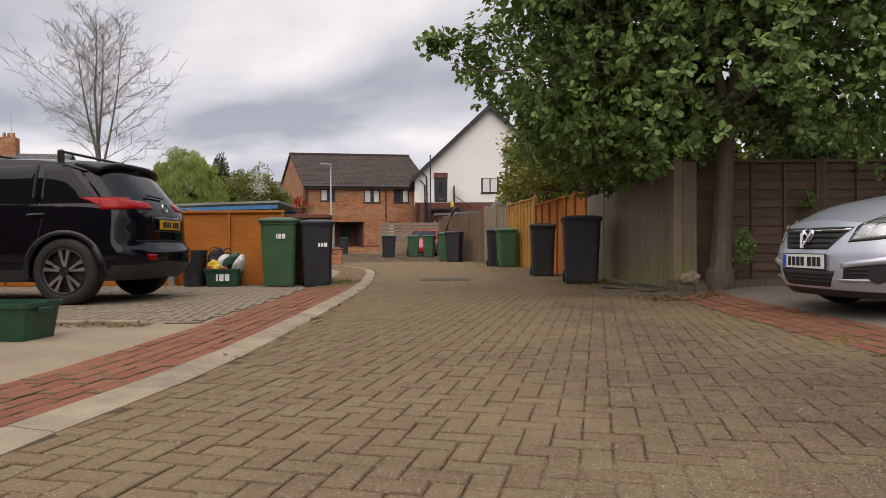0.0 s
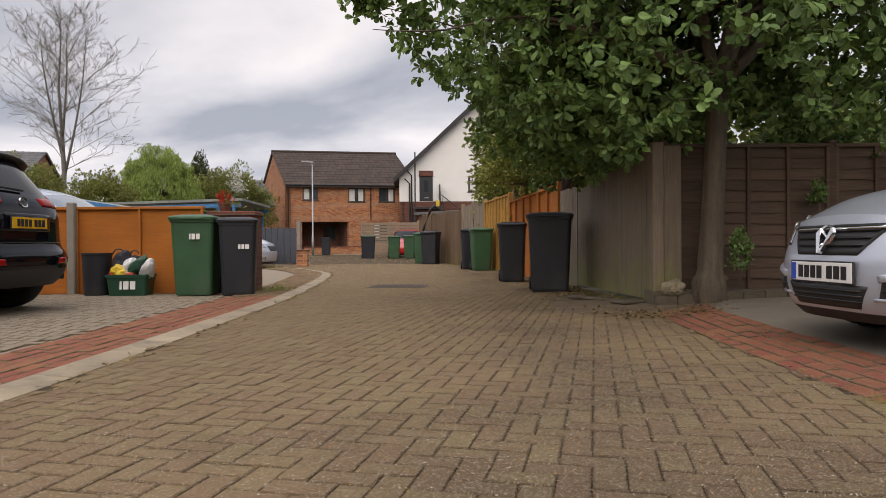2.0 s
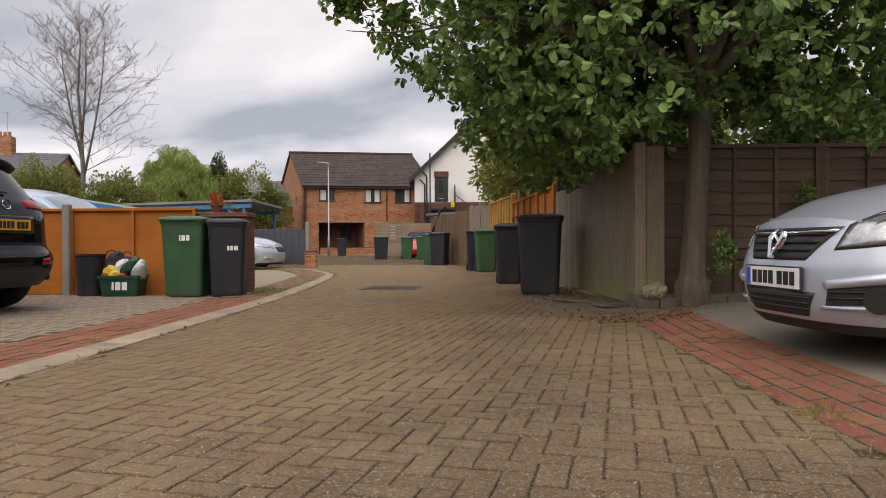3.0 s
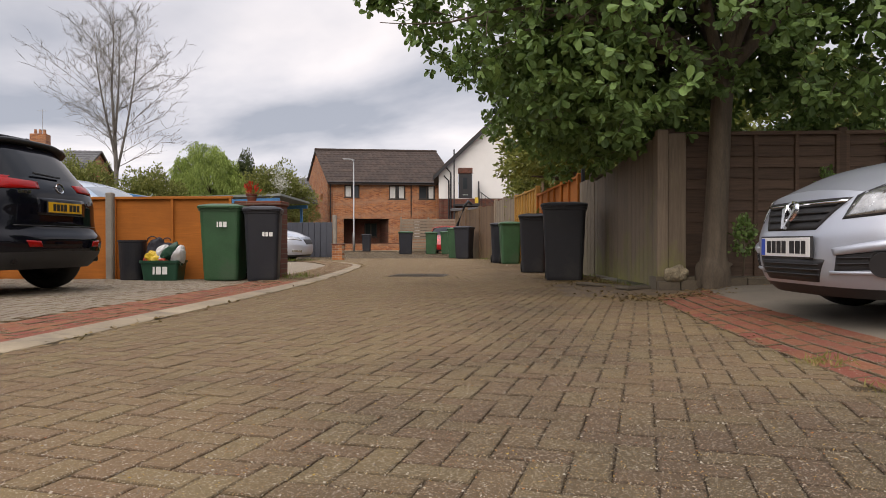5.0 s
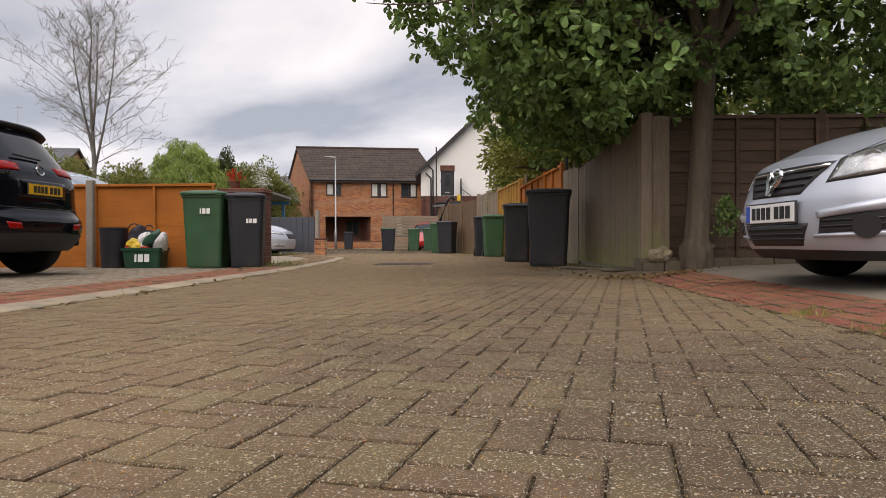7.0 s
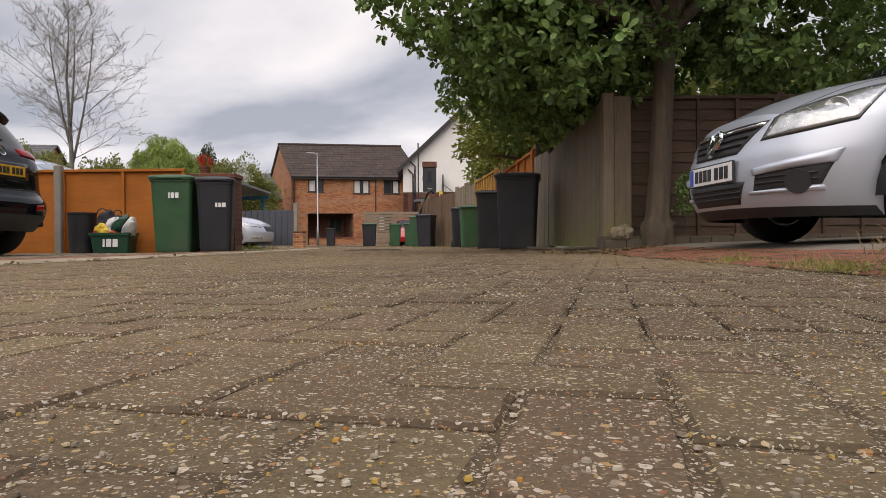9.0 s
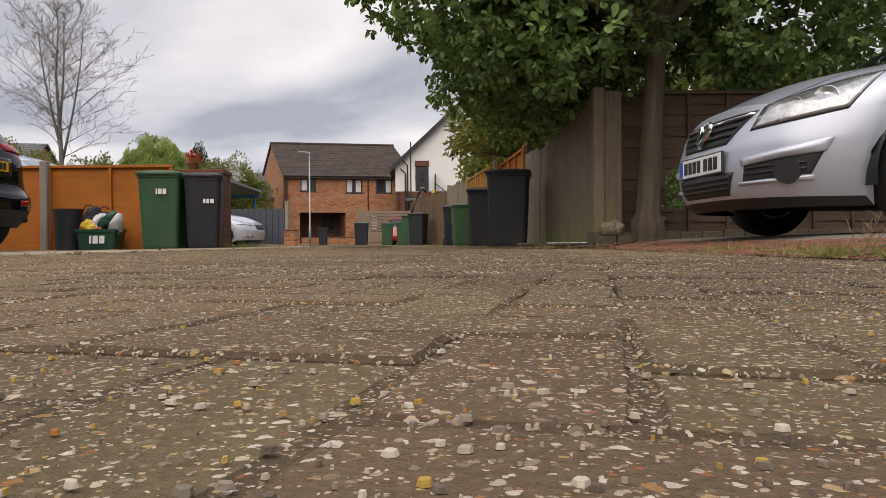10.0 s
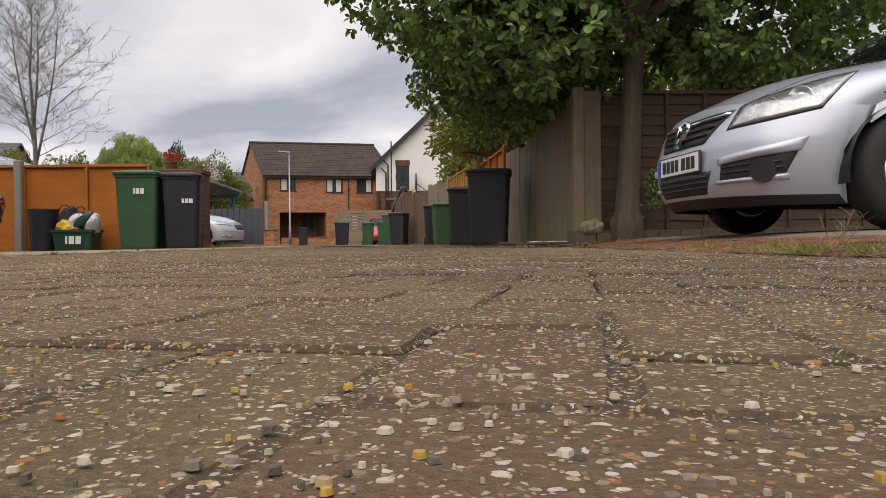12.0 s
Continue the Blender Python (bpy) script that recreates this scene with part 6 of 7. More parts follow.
def recycling_box(name, at, label, w=0.58, d=0.40, h=0.29):
    b = thing(name, at, label, "recycling box", "recycling boxes")
    bm = bmesh.new()
    rings = [rrect(w * 0.84, d * 0.80, 0.04, 0.0, 3), rrect(w * 0.94, d * 0.92, 0.045, h * 0.86, 3), rrect(w, d, 0.05, h * 0.87, 3), rrect(w, d, 0.05, h, 3), rrect(w * 0.95, d * 0.93, 0.045, h, 3), rrect(w * 0.92, d * 0.90, 0.045, h * 0.8, 3), rrect(w * 0.80, d * 0.76, 0.04, 0.02, 3)]
    loft(bm, rings)
    bmesh.ops.recalc_face_normals(bm, faces=bm.faces)
    part("box", bm, M_BOXGREEN, b)
    for sx in (-1, 1):
        part("handle", box_bm(sx * w * 0.5 - 0.012, sx * w * 0.5 + 0.012, -0.08, 0.08, h * 0.72, h * 0.86, 0.006), M_BOXGREEN, b)
    return b


rbox = recycling_box("recycling_box", pose(-3.58, 11.02, 0, 0, 0, 3), "green recycling box with white painted marks, full of rubbish")
bars(rbox, M_WHITE, (0.028, 0.07, 0.07), 0.11, 0.02, pose(0.02, -0.186, 0.145, -4, 0, 0), "number_mark", "white painted number as plain bars")
rbox2 = recycling_box("recycling_box", pose(-3.2, 4.9, 0.004, 0, 0, -6), "empty dark green recycling box with weeds behind it", 0.60, 0.44, 0.265)


def crumpled(name, at, label, category, size, material, seed, rough=0.25):
    """A crumpled bag or packet."""
    bm = bmesh.new()
    bmesh.ops.create_icosphere(bm, subdivisions=3, radius=1.0)
    for v in bm.verts:
        n = noise.noise(v.co * 1.6 + Vector((seed, 0, 0))) + 0.5 * noise.noise(v.co * 4.2 + Vector((0, seed, 0)))
        v.co *= 1 + rough * n
        v.co = Vector((v.co.x * size[0], v.co.y * size[1], v.co.z * size[2]))
    ob = mesh_object(name, bm, material, smooth=False, at=at)
    return tagged(ob, label, category)


crumpled("rucksack", pose(-3.72, 11.05, 0.42, 0, 10, 20), "dark navy cloth bag with straps on the rubbish", "bag", (0.14, 0.10, 0.20), M_BAGNAVY, 3)
crumpled("rucksack", pose(-3.55, 11.08, 0.40, 0, -15, 60), "dark folded cloth bag on the rubbish", "bag", (0.15, 0.10, 0.14), M_BAGNAVY, 8)
crumpled("yellow_packet", pose(-3.70, 10.96, 0.33, 0, 20, 0), "crumpled yellow packet in the recycling box", "packet", (0.12, 0.09, 0.10), M_BAGYEL, 5)
crumpled("red_packet", pose(-3.80, 10.98, 0.30, 0, 0, 30), "crumpled red packet in the recycling box", "packet", (0.07, 0.08, 0.05), M_BAGRED, 6)
crumpled("red_packet", pose(-3.55, 10.94, 0.29, 0, 0, 80), "crumpled orange-red wrapper in the recycling box", "packet", (0.07, 0.06, 0.04), M_BAGRED, 7)
crumpled("white_bag", pose(-3.32, 10.94, 0.34, 20, 42, -20), "white plastic bag hanging over the box's rim", "bag", (0.085, 0.10, 0.22), M_BAGWHITE, 9)
crumpled("white_bag", pose(-3.58, 10.96, 0.42, 0, 40, 0), "small white plastic bag on the rubbish", "bag", (0.07, 0.06, 0.12), M_BAGWHITE, 11)
crumpled("dark_bottle_bag", pose(-3.47, 10.95, 0.41, 0, 48, 0), "dark green plastic bag on the rubbish", "bag", (0.075, 0.07, 0.19), M_BOXGREEN, 12)
for k, (x, s) in enumerate(((-3.74, 0.07), (-3.52, 0.05))):
    bm = bmesh.new()
    tube(bm, [(x + s * math.cos(a), 11.0 + 0.02 * math.sin(2 * a), 0.56 + s * 1.1 * math.sin(a)) for a in [0.2 + j * 0.27 for j in range(11)]], 0.009, 6)
    tagged(mesh_object("bag_strap", bm, M_BAGNAVY), "looped dark bag strap", "strap")
bm = bmesh.new()
bmesh.ops.create_icosphere(bm, subdivisions=4, radius=1.0)
for v in bm.verts:
    n = noise.noise(v.co * 1.3 + Vector((4, 1, 2))) * 0.35 + noise.noise(v.co * 5.0) * 0.10
    v.co *= 1 + n
    v.co = Vector((v.co.x * 0.125, v.co.y * 0.10, v.co.z * 0.088))
rock = tagged(mesh_object("rock", bm, M_STONE, at=pose(3.10, 8.62, 0.205, 0, 0, 15)), "pale lumpy stone on the edging bricks by the tree", "rock")
plank = tagged(mesh_object("old_plank", box_bm(-0.55, 0.55, -0.07, 0.07, 0, 0.030, 0.008), M_EDGING, at=pose(2.66, 9.35, 0.01, 0, 2, -38)), "old weathered plank lying at the fence foot", "plank")
slabt = tagged(mesh_object("broken_slab", box_bm(-0.2, 0.2, -0.12, 0.12, 0, 0.035, 0.012), M_EDGING, at=pose(2.76, 8.95, 0.02, 0, 0, 25)), "broken grey paving slab beside the fence post", "slab")
# utility pole and thin posts behind the fences
for nm, x, y, h, r, mm, lb in (("ivy_pole", 2.62, 19.4, 3.6, 0.035, M_BROWNWOOD, "thin timber pole with ivy at its foot"), ("thin_post", 2.3, 24.5, 4.3, 0.05, M_POST, "tall thin grey post behind the fence"), ("metal_post", 2.70, 12.62, 1.75, 0.03, M_BLACK, "thin dark metal fence post")):
    bm = bmesh.new()
    tube(bm, [(0, 0, 0), (0, 0, h)], r, 8)
    tagged(mesh_object(nm, bm, mm, at=pose(x, y, 0)), lb, "post")

# plant pot with red leaves on the brick pier
pot = thing("plant_pot", pose(-2.46, 11.58, 1.17), "small pot plant with bright red leaves on the pier", "plant")
bm = bmesh.new()
loft(bm, [[(r * math.cos(2 * math.pi * k / 16), r * math.sin(2 * math.pi * k / 16), z) for k in range(16)] for r, z in ((0.06, 0), (0.085, 0.10), (0.095, 0.10), (0.095, 0.12), (0.07, 0.12))])
part("pot", bm, M_BRICK_DK, pot)

rnd = random.Random(77)
for k in range(7):
    mm, lb = ((M_BAGWHITE, "crumpled white paper in the recycling box"), (M_BAGYEL, "small yellow carton in the recycling box"), (M_BAGNAVY, "dark scrap of cloth on the rubbish"))[k % 3]
    crumpled("rubbish_piece", pose(-3.8 + 0.075 * k, 10.92 + rnd.uniform(0, 0.1), 0.31 + rnd.uniform(0, 0.10), rnd.uniform(0, 60), rnd.uniform(0, 60), rnd.uniform(0, 180)), lb, "rubbish", (rnd.uniform(0.03, 0.06), rnd.uniform(0.03, 0.05), rnd.uniform(0.03, 0.06)), mm, 20 + k, 0.4)

# ---- trees and plants ----
LEAF_T = np.array([(0, 0, 0), (-0.21, 0.28, 0.04), (0.21, 0.28, 0.04), (0, 0.36, -0.02), (-0.41, 0.68, 0.05), (0.41, 0.68, 0.05), (0, 0.7, -0.03), (0, 1.0, -0.06), (-0.25, 0.92, -0.02), (0.25, 0.92, -0.02)])
LEAF_F = [(0, 3, 1), (0, 2, 3), (1, 3, 6, 4), (3, 2, 5, 6), (4, 6, 7, 8), (6, 5, 9, 7)]
DIAM_T = np.array([(0, 0, 0), (-0.3, 0.45, 0.05), (0.3, 0.45, 0.05), (0, 1.0, -0.05)])
DIAM_F = [(0, 2, 3, 1)]


def leaves_mesh(name, places, ways, ups, sizes, material, parent, broad=True, label="", kind="", width=1.0):
    """Many small leaves in one mesh: each has a stalk end, a way to point and a face."""
    T, F = (LEAF_T, LEAF_F) if broad else (DIAM_T, DIAM_F)
    y = ways / np.linalg.norm(ways, axis=1)[:, None]
    x = np.cross(y, ups)
    x /= np.linalg.norm(x, axis=1)[:, None] + 1e-9
    z = np.cross(x, y)
    V = (places[:, None, :] + sizes[:, None, None] * (T[None, :, 0:1] * x[:, None, :] * width + T[None, :, 1:2] * y[:, None, :] + T[None, :, 2:3] * z[:, None, :])).reshape(-1, 3)
    n = len(T)
    faces = []
    for i in range(len(places)):
        b = i * n
        for f in F:
            faces.append([b + k for k in f])
    me = bpy.data.meshes.new(name)
    me.from_pydata(V.tolist(), [], faces)
    me.materials.append(material)
    ob = new(name, me)
    ob.parent = parent
    if label:
        tagged(ob, label)
    if kind:
        tagged(ob, kind=kind)
    return ob


def limb(bm, a, b, ra, rb, rnd, bend=0.12, sides=7, n=6):
    a, b = Vector(a), Vector(b)
    ln = (b - a).length
    off = Vector((rnd.uniform(-1, 1), rnd.uniform(-1, 1), rnd.uniform(-0.3, 1))) * ln * bend
    pts = [a.lerp(b, k / n) + off * math.sin(math.pi * k / n) for k in range(n + 1)]
    tube(bm, pts, [ra + (rb - ra) * k / n for k in range(n + 1)], sides)
    return pts


def rosettes(centres, outs, per, size, rng):
    """Leaf positions in whorls at the twig ends."""
    P, W, U, S = [], [], [], []
    for c, o in zip(centres, outs):
        o = o / (np.linalg.norm(o) + 1e-9)
        t = np.cross(o, rng.normal(size=3))
        t /= np.linalg.norm(t) + 1e-9
        b = np.cross(o, t)
        k = rng.integers(per[0], per[1] + 1)
        for j in range(k):
            a = 2 * math.pi * j / k + rng.uniform(-0.4, 0.4)
            tilt = rng.uniform(0.15, 0.75)
            w = o * tilt + (t * math.cos(a) + b * math.sin(a)) + np.array((0, 0, -0.18))
            P.append(c + o * rng.uniform(-0.06, 0.03) * 1.0 + rng.normal(size=3) * 0.012)
            W.append(w)
            U.append(np.array((0, 0, 1.0)) + o * 0.8 + rng.normal(size=3) * 0.35)
            S.append(size * rng.uniform(0.65, 1.2))
    return np.array(P), np.array(W), np.array(U), np.array(S)


# big broad-leaved tree over the right-hand fence
big_tree = thing("broadleaf_tree", pose(3.46, 8.58, 0.13), "broadleaf tree with a thick grey trunk and dense green crown", "tree")
rnd = random.Random(21)
rng = np.random.default_rng(21)
bm = bmesh.new()
rings = []
for z, r in ((-0.12, 0.155), (-0.04, 0.160), (0.03, 0.165), (0.09, 0.166), (0.14, 0.160), (0.18, 0.150), (0.21, 0.134), (0.26, 0.128), (0.40, 0.122), (0.7, 0.110), (1.0, 0.105), (1.35, 0.102), (1.7, 0.100), (2.1, 0.106), (2.4, 0.095)):
    ring = []
    for k in range(40):
        a = 2 * math.pi * k / 40
        knob = 0.045 * noise.noise(Vector((math.cos(a) * 5, math.sin(a) * 5, z * 14))) + 0.02 * noise.noise(Vector((math.cos(a) * 14, math.sin(a) * 14, z * 30)))
        q = r * (1 + 0.10 * math.sin(3 * a + 1) + 0.035 * math.sin(7 * a + z)) + (knob if z < 0.2 else 0.12 * knob)
        ring.append((q * math.cos(a) + 0.05 * z, q * math.sin(a) + 0.01 * z, z))
    rings.append(ring)
loft(bm, rings)
part("trunk", bm, M_BARK, big_tree, smooth=True)
CROWN_C = np.array((0.20, 0.10, 4.10))
CROWN_R = np.array((3.75, 3.1, 3.5))


def crown_r(d):
    """How far the crown reaches in a direction: lobed and uneven."""
    n = noise.noise(Vector(d) * 1.7 + Vector((3, 7, 1))) * 0.34 + noise.noise(Vector(d) * 4.0) * 0.16
    return 0.93 + n


limbs = bmesh.new()
tips = []
fork = Vector((0.1, 0.0, 2.15))
for k in range(9):
    a = 2 * math.pi * k / 9 + rnd.uniform(-0.2, 0.2)
    e = rnd.uniform(0.1, 0.9)
    d = Vector((math.cos(a) * math.cos(e), math.sin(a) * math.cos(e), math.sin(e)))
    end = fork + Vector((d.x * 1.7, d.y * 1.5, d.z * 2.2 + 0.25))
    pts = limb(limbs, fork, end, 0.075, 0.03, rnd)
    for j in range(6):
        s = pts[2 + j % 4]
        dd = (d + Vector((rnd.uniform(-1, 1), rnd.uniform(-1, 1), rnd.uniform(-0.8, 0.7)))).normalized()
        e2 = s + dd * rnd.uniform(0.8, 1.5)
        p2 = limb(limbs, s, e2, 0.026, 0.010, rnd, 0.15, 5, 4)
        for i in range(4):
            d3 = (dd + Vector((rnd.uniform(-1, 1), rnd.uniform(-1, 1), rnd.uniform(-0.9, 0.5)))).normalized()
            e3 = p2[1 + i % 4] + d3 * rnd.uniform(0.5, 0.9)
            limb(limbs, p2[1 + i % 4], e3, 0.010, 0.004, rnd, 0.1, 4, 3)
            tips.append(np.array(e3))
limb(limbs, fork, Vector((-2.2, 0.35, 2.75)), 0.032, 0.012, random.Random(5))
limb(limbs, (-2.2, 0.35, 2.75), (-3.5, 0.40, 3.15), 0.012, 0.004, random.Random(6), 0.05, 5, 5)
part("branch_system", limbs, M_BARK, big_tree, smooth=True)
cent, outs = [], []
tries = 0
while len(cent) < 8200 and tries < 200000:
    tries += 1
    d = rng.normal(size=3)
    d /= np.linalg.norm(d)
    if d[2] > 0.75:
        continue
    f = rng.uniform(0, 1) ** 0.42
    p = CROWN_C + d * CROWN_R * crown_r(d) * f
    low = 1.32 + 0.45 * max(0.0, 1 - math.hypot(p[0], p[1] + 0.3) / 1.6) + 0.25 * noise.noise(Vector(p) * 1.1)
    low += 0.5 * max(0.0, -p[0] - 1.2)
    if p[2] < low or p[2] > 5.6:
        continue
    hollow = 0.34 * max(0.0, min(1.0, (p[0] + 1.6) / 1.2)) * max(0.0, min(1.0, (3.4 - p[2]) / 0.8)) * (1.0 if p[1] < 0.6 else 0.0)
    if noise.noise(Vector(p) * 1.5 + Vector((9, 2, 5))) < -0.24 + hollow:
        continue
    cent.append(p)
    outs.append(d * 0.9 + rng.normal(size=3) * 0.45 + np.array((0, 0, 0.15)))
LOBE_C, LOBE_R = np.array((-1.25, 1.5, 2.35)), np.array((1.35, 2.1, 1.25))
made = 0
while made < 1500:
    d = rng.normal(size=3)
    d /= np.linalg.norm(d)
    p = LOBE_C + d * LOBE_R * crown_r(d) * rng.uniform(0, 1) ** 0.4
    if p[2] < 1.3 + 0.3 * noise.noise(Vector(p) * 1.3) + 0.6 * max(0.0, -p[0] - 1.1):
        continue
    cent.append(p)
    outs.append(d * 0.9 + rng.normal(size=3) * 0.45)
    made += 1
# a spray reaching out over the road
made = 0
while made < 60:
    d = rng.normal(size=3)
    d /= np.linalg.norm(d)
    p = np.array((-3.0, 0.40, 3.0)) + d * np.array((0.4, 0.5, 0.55)) * crown_r(d) * rng.uniform(0, 1) ** 0.4
    cent.append(p)
    outs.append(d * 0.9 + rng.normal(size=3) * 0.45)
    made += 1
# a leafy twig end further out
for k in range(42):
    d = rng.normal(size=3)
    d /= np.linalg.norm(d)
    cent.append(np.array((-3.55, 0.40, 3.18)) + d * np.array((0.30, 0.28, 0.20)) * rng.uniform(0.2, 1))
    outs.append(d * 0.9 + rng.normal(size=3) * 0.45)
# thick foliage behind the trunk
made = 0
while made < 1300:
    p = np.array((rng.uniform(-0.8, 4.2), rng.uniform(0.7, 2.6), rng.uniform(1.5, 3.6)))
    if noise.noise(Vector(p) * 1.6) < -0.2:
        continue
    cent.append(p)
    outs.append(rng.normal(size=3) + np.array((0, -0.4, 0.3)))
    made += 1
for t in tips:
    if np.linalg.norm((t - CROWN_C) / CROWN_R) > 0.85:
        continue
    cent.append(t)
    outs.append(rng.normal(size=3) + np.array((0, 0, 0.5)))
P, W, U, S = rosettes(cent, outs, (6, 9), 0.104, rng)
leaves_mesh("crown", P, W, U, S, M_LEAF, big_tree, True, "dense broad green leaves in whorls", "stuff", 0.76)
# the top of the crown, above the view, shades what is below it
top_c, top_o = [], []
while len(top_c) < 4600:
    d = rng.normal(size=3)
    d /= np.linalg.norm(d)
    p = CROWN_C + d * CROWN_R * crown_r(d) * rng.uniform(0, 1) ** 0.5 * np.array((0.92, 0.92, 1.0))
    if p[2] > 4.0:
        top_c.append(p)
        top_o.append(d * 0.9 + rng.normal(size=3) * 0.45 + np.array((0, 0, 0.3)))
P, W, U, S = rosettes(top_c, top_o, (6, 8), 0.21, rng)
leaves_mesh("crown_top", P, W, U, S, M_LEAF, big_tree, False, "", "stuff", 1.5)
tw = bmesh.new()
for c, o in list(zip(cent, outs))[:1500]:
    o = o / np.linalg.norm(o)
    q = c - o * 0.22 + np.array((0, 0, -0.03))
    tube(tw, [q, c], [0.005, 0.003], 3)
part("fine_twig_mass", tw, M_BARK, big_tree)


def shrub(name, at, label, size, count, leaf, material, category="bush", broad=False, seed=1, low=0.0, lump=1.4, trunk=None, width=1.0, droop=0.0):
    """A crown of small leaf clumps with an uneven outline; size is its half extents, its centre at size z above its base."""
    ob = thing(name, at, label, category)
    g = np.random.default_rng(seed)
    P = []
    k = 0
    while len(P) < count and k < count * 30:
        k += 1
        d = g.normal(size=3)
        d /= np.linalg.norm(d)
        r = 0.86 + 0.32 * noise.noise(Vector(d) * lump + Vector((seed, 0, 0))) + 0.16 * noise.noise(Vector(d) * lump * 3.1)
        f = g.uniform(0.25, 1) ** 0.5
        p = d * np.array(size) * r * f
        if noise.noise(Vector(p) * (2.4 / max(size)) * 2 + Vector((seed, 4, 4))) < -0.25:
            continue
        p[2] += size[2]
        if p[2] < low:
            continue
        P.append(p)
    P = np.array(P)
    W = P - np.array((0, 0, size[2] * 0.6)) + g.normal(size=P.shape) * max(size) * 0.5
    W[:, 2] -= droop * max(size)
    U = g.normal(size=P.shape) + np.array((0, 0, 1.2))
    S = leaf * g.uniform(0.6, 1.3, size=len(P))
    leaves_mesh("crown", P, W, U, S, material, ob, broad, "", "stuff", width)
    bm = bmesh.new()
    r2 = random.Random(seed)
    tr = trunk or (0.12, size[2])
    tube(bm, [(0, 0, -0.1), (0.02, 0, tr[1] * 0.5), (0.05, 0.03, tr[1])], [tr[0], tr[0] * 0.8, tr[0] * 0.4], 9)
    for i in range(7):
        a = r2.uniform(0, 6.28)
        limb(bm, (0, 0, tr[1] * r2.uniform(0.4, 0.9)), (math.cos(a) * size[0] * 0.7, math.sin(a) * size[1] * 0.7, size[2] * r2.uniform(0.7, 1.5)), tr[0] * 0.4, tr[0] * 0.1, r2, 0.1, 5, 4)
    part("trunk", bm, M_BARK, ob, smooth=True)
    return ob


shrub("conifer_tree", pose(3.3, 21.6, 0), "yellow-green conifer behind the golden fence", (1.75, 1.8, 2.35), 17000, 0.13, M_LEAFCON, "tree", seed=4, low=0.9, trunk=(0.16, 3.0), droop=0.5)
shrub("conifer_tree", pose(3.25, 15.3, 0), "bushy yellow-green conifer overhanging the orange fence", (2.1, 2.0, 2.15), 15000, 0.11, M_LEAFCON, "tree", seed=14, low=1.9, trunk=(0.14, 2.4), droop=0.5)
shrub("willow_tree", pose(-15.2, 40.5, 0), "pale green weeping willow beyond the carport", (2.7, 2.3, 3.4), 42000, 0.22, M_WILLOW, "tree", seed=6, low=0.8, trunk=(0.25, 4.0), width=0.35, droop=2.2)
shrub("cypress_tree", pose(-16.6, 50.5, 0), "dark narrow cypress behind the willow", (1.4, 1.3, 3.65), 18000, 0.17, M_CYPRESS, "tree", seed=7, trunk=(0.2, 5.0))
garden_tree = shrub("leafy_tree", pose(-12.9, 45.5, 0), "green garden tree with white blossom", (3.3, 2.0, 3.0), 30000, 0.15, M_HEDGE, "tree", seed=8, low=0.5, trunk=(0.18, 3.6), lump=2.2)
gb = np.random.default_rng(9)
bp = np.column_stack([gb.normal(1.2, 0.28, 420), gb.normal(-2.0, 0.2, 420), gb.normal(4.4, 0.42, 420)])
leaves_mesh("blossom", bp, gb.normal(size=bp.shape), gb.normal(size=bp.shape), gb.uniform(0.07, 0.14, 420), M_BLOSSOM, garden_tree, False, "white blossom", "stuff")
for k, (x, y, sx, sz, sd) in enumerate(((-13.9, 31.0, 1.9, 2.05, 11), (-16.9, 30.5, 2.2, 2.25, 12), (-20.2, 30.0, 2.2, 2.2, 13), (-24.5, 36.0, 2.8, 2.7, 18), (-30.5, 33.0, 4.0, 2.6, 19))):
    shrub("hedge_bush", pose(x, y, 0), "tall mixed green garden hedge bush", (sx, 1.8, sz), 24000, 0.11, M_HEDGE, "hedge", seed=sd, lump=2.0)
shrub("far_trees", pose(7.5, 16.0, 0), "green tree seen above the lap fence", (3.0, 2.5, 2.4), 5000, 0.26, M_HEDGE, "tree", seed=31, low=1.0, lump=2.0)
shrub("far_trees", pose(9.5, 30.0, 0), "green garden trees beyond the fence", (4.0, 3.0, 3.0), 5000, 0.34, M_HEDGE, "tree", seed=32, low=1.0, lump=2.0)
shrub("fence_sprig", pose(4.70, 8.80, 0.17), "leafy green sprig growing up the lap fence", (0.15, 0.06, 0.62), 170, 0.055, M_LEAF, "bush", broad=True, seed=17, low=0.92, trunk=(0.008, 1.2))
shrub("small_shrub", pose(3.74, 8.50, 0.30), "small bright green shoots at the foot of the tree", (0.13, 0.10, 0.28), 260, 0.046, M_LEAF, "bush", broad=True, seed=15, low=0.12, trunk=(0.01, 0.5))
shrub("ivy_clump", pose(2.5, 17.1, 0.75), "ivy clump climbing the orange fence", (0.16, 0.12, 0.4), 320, 0.09, M_HEDGE, "ivy", broad=True, seed=16, trunk=(0.02, 0.5))
g = np.random.default_rng(5)
P = np.column_stack([g.normal(0, 0.05, 70), g.normal(0, 0.05, 70), g.uniform(0.10, 0.26, 70)])
leaves_mesh("red_leaves", P, np.column_stack([P[:, :2] * 4, np.full(70, 0.6)]), g.normal(size=(70, 3)) + np.array((0, 0, 1)), g.uniform(0.04, 0.08, 70), M_REDLEAF, pot, True, "bright red leaves", "stuff", 0.6)
P = np.column_stack([g.normal(0.12, 0.08, 40), g.normal(0, 0.05, 40), g.uniform(0.05, 0.14, 40)])
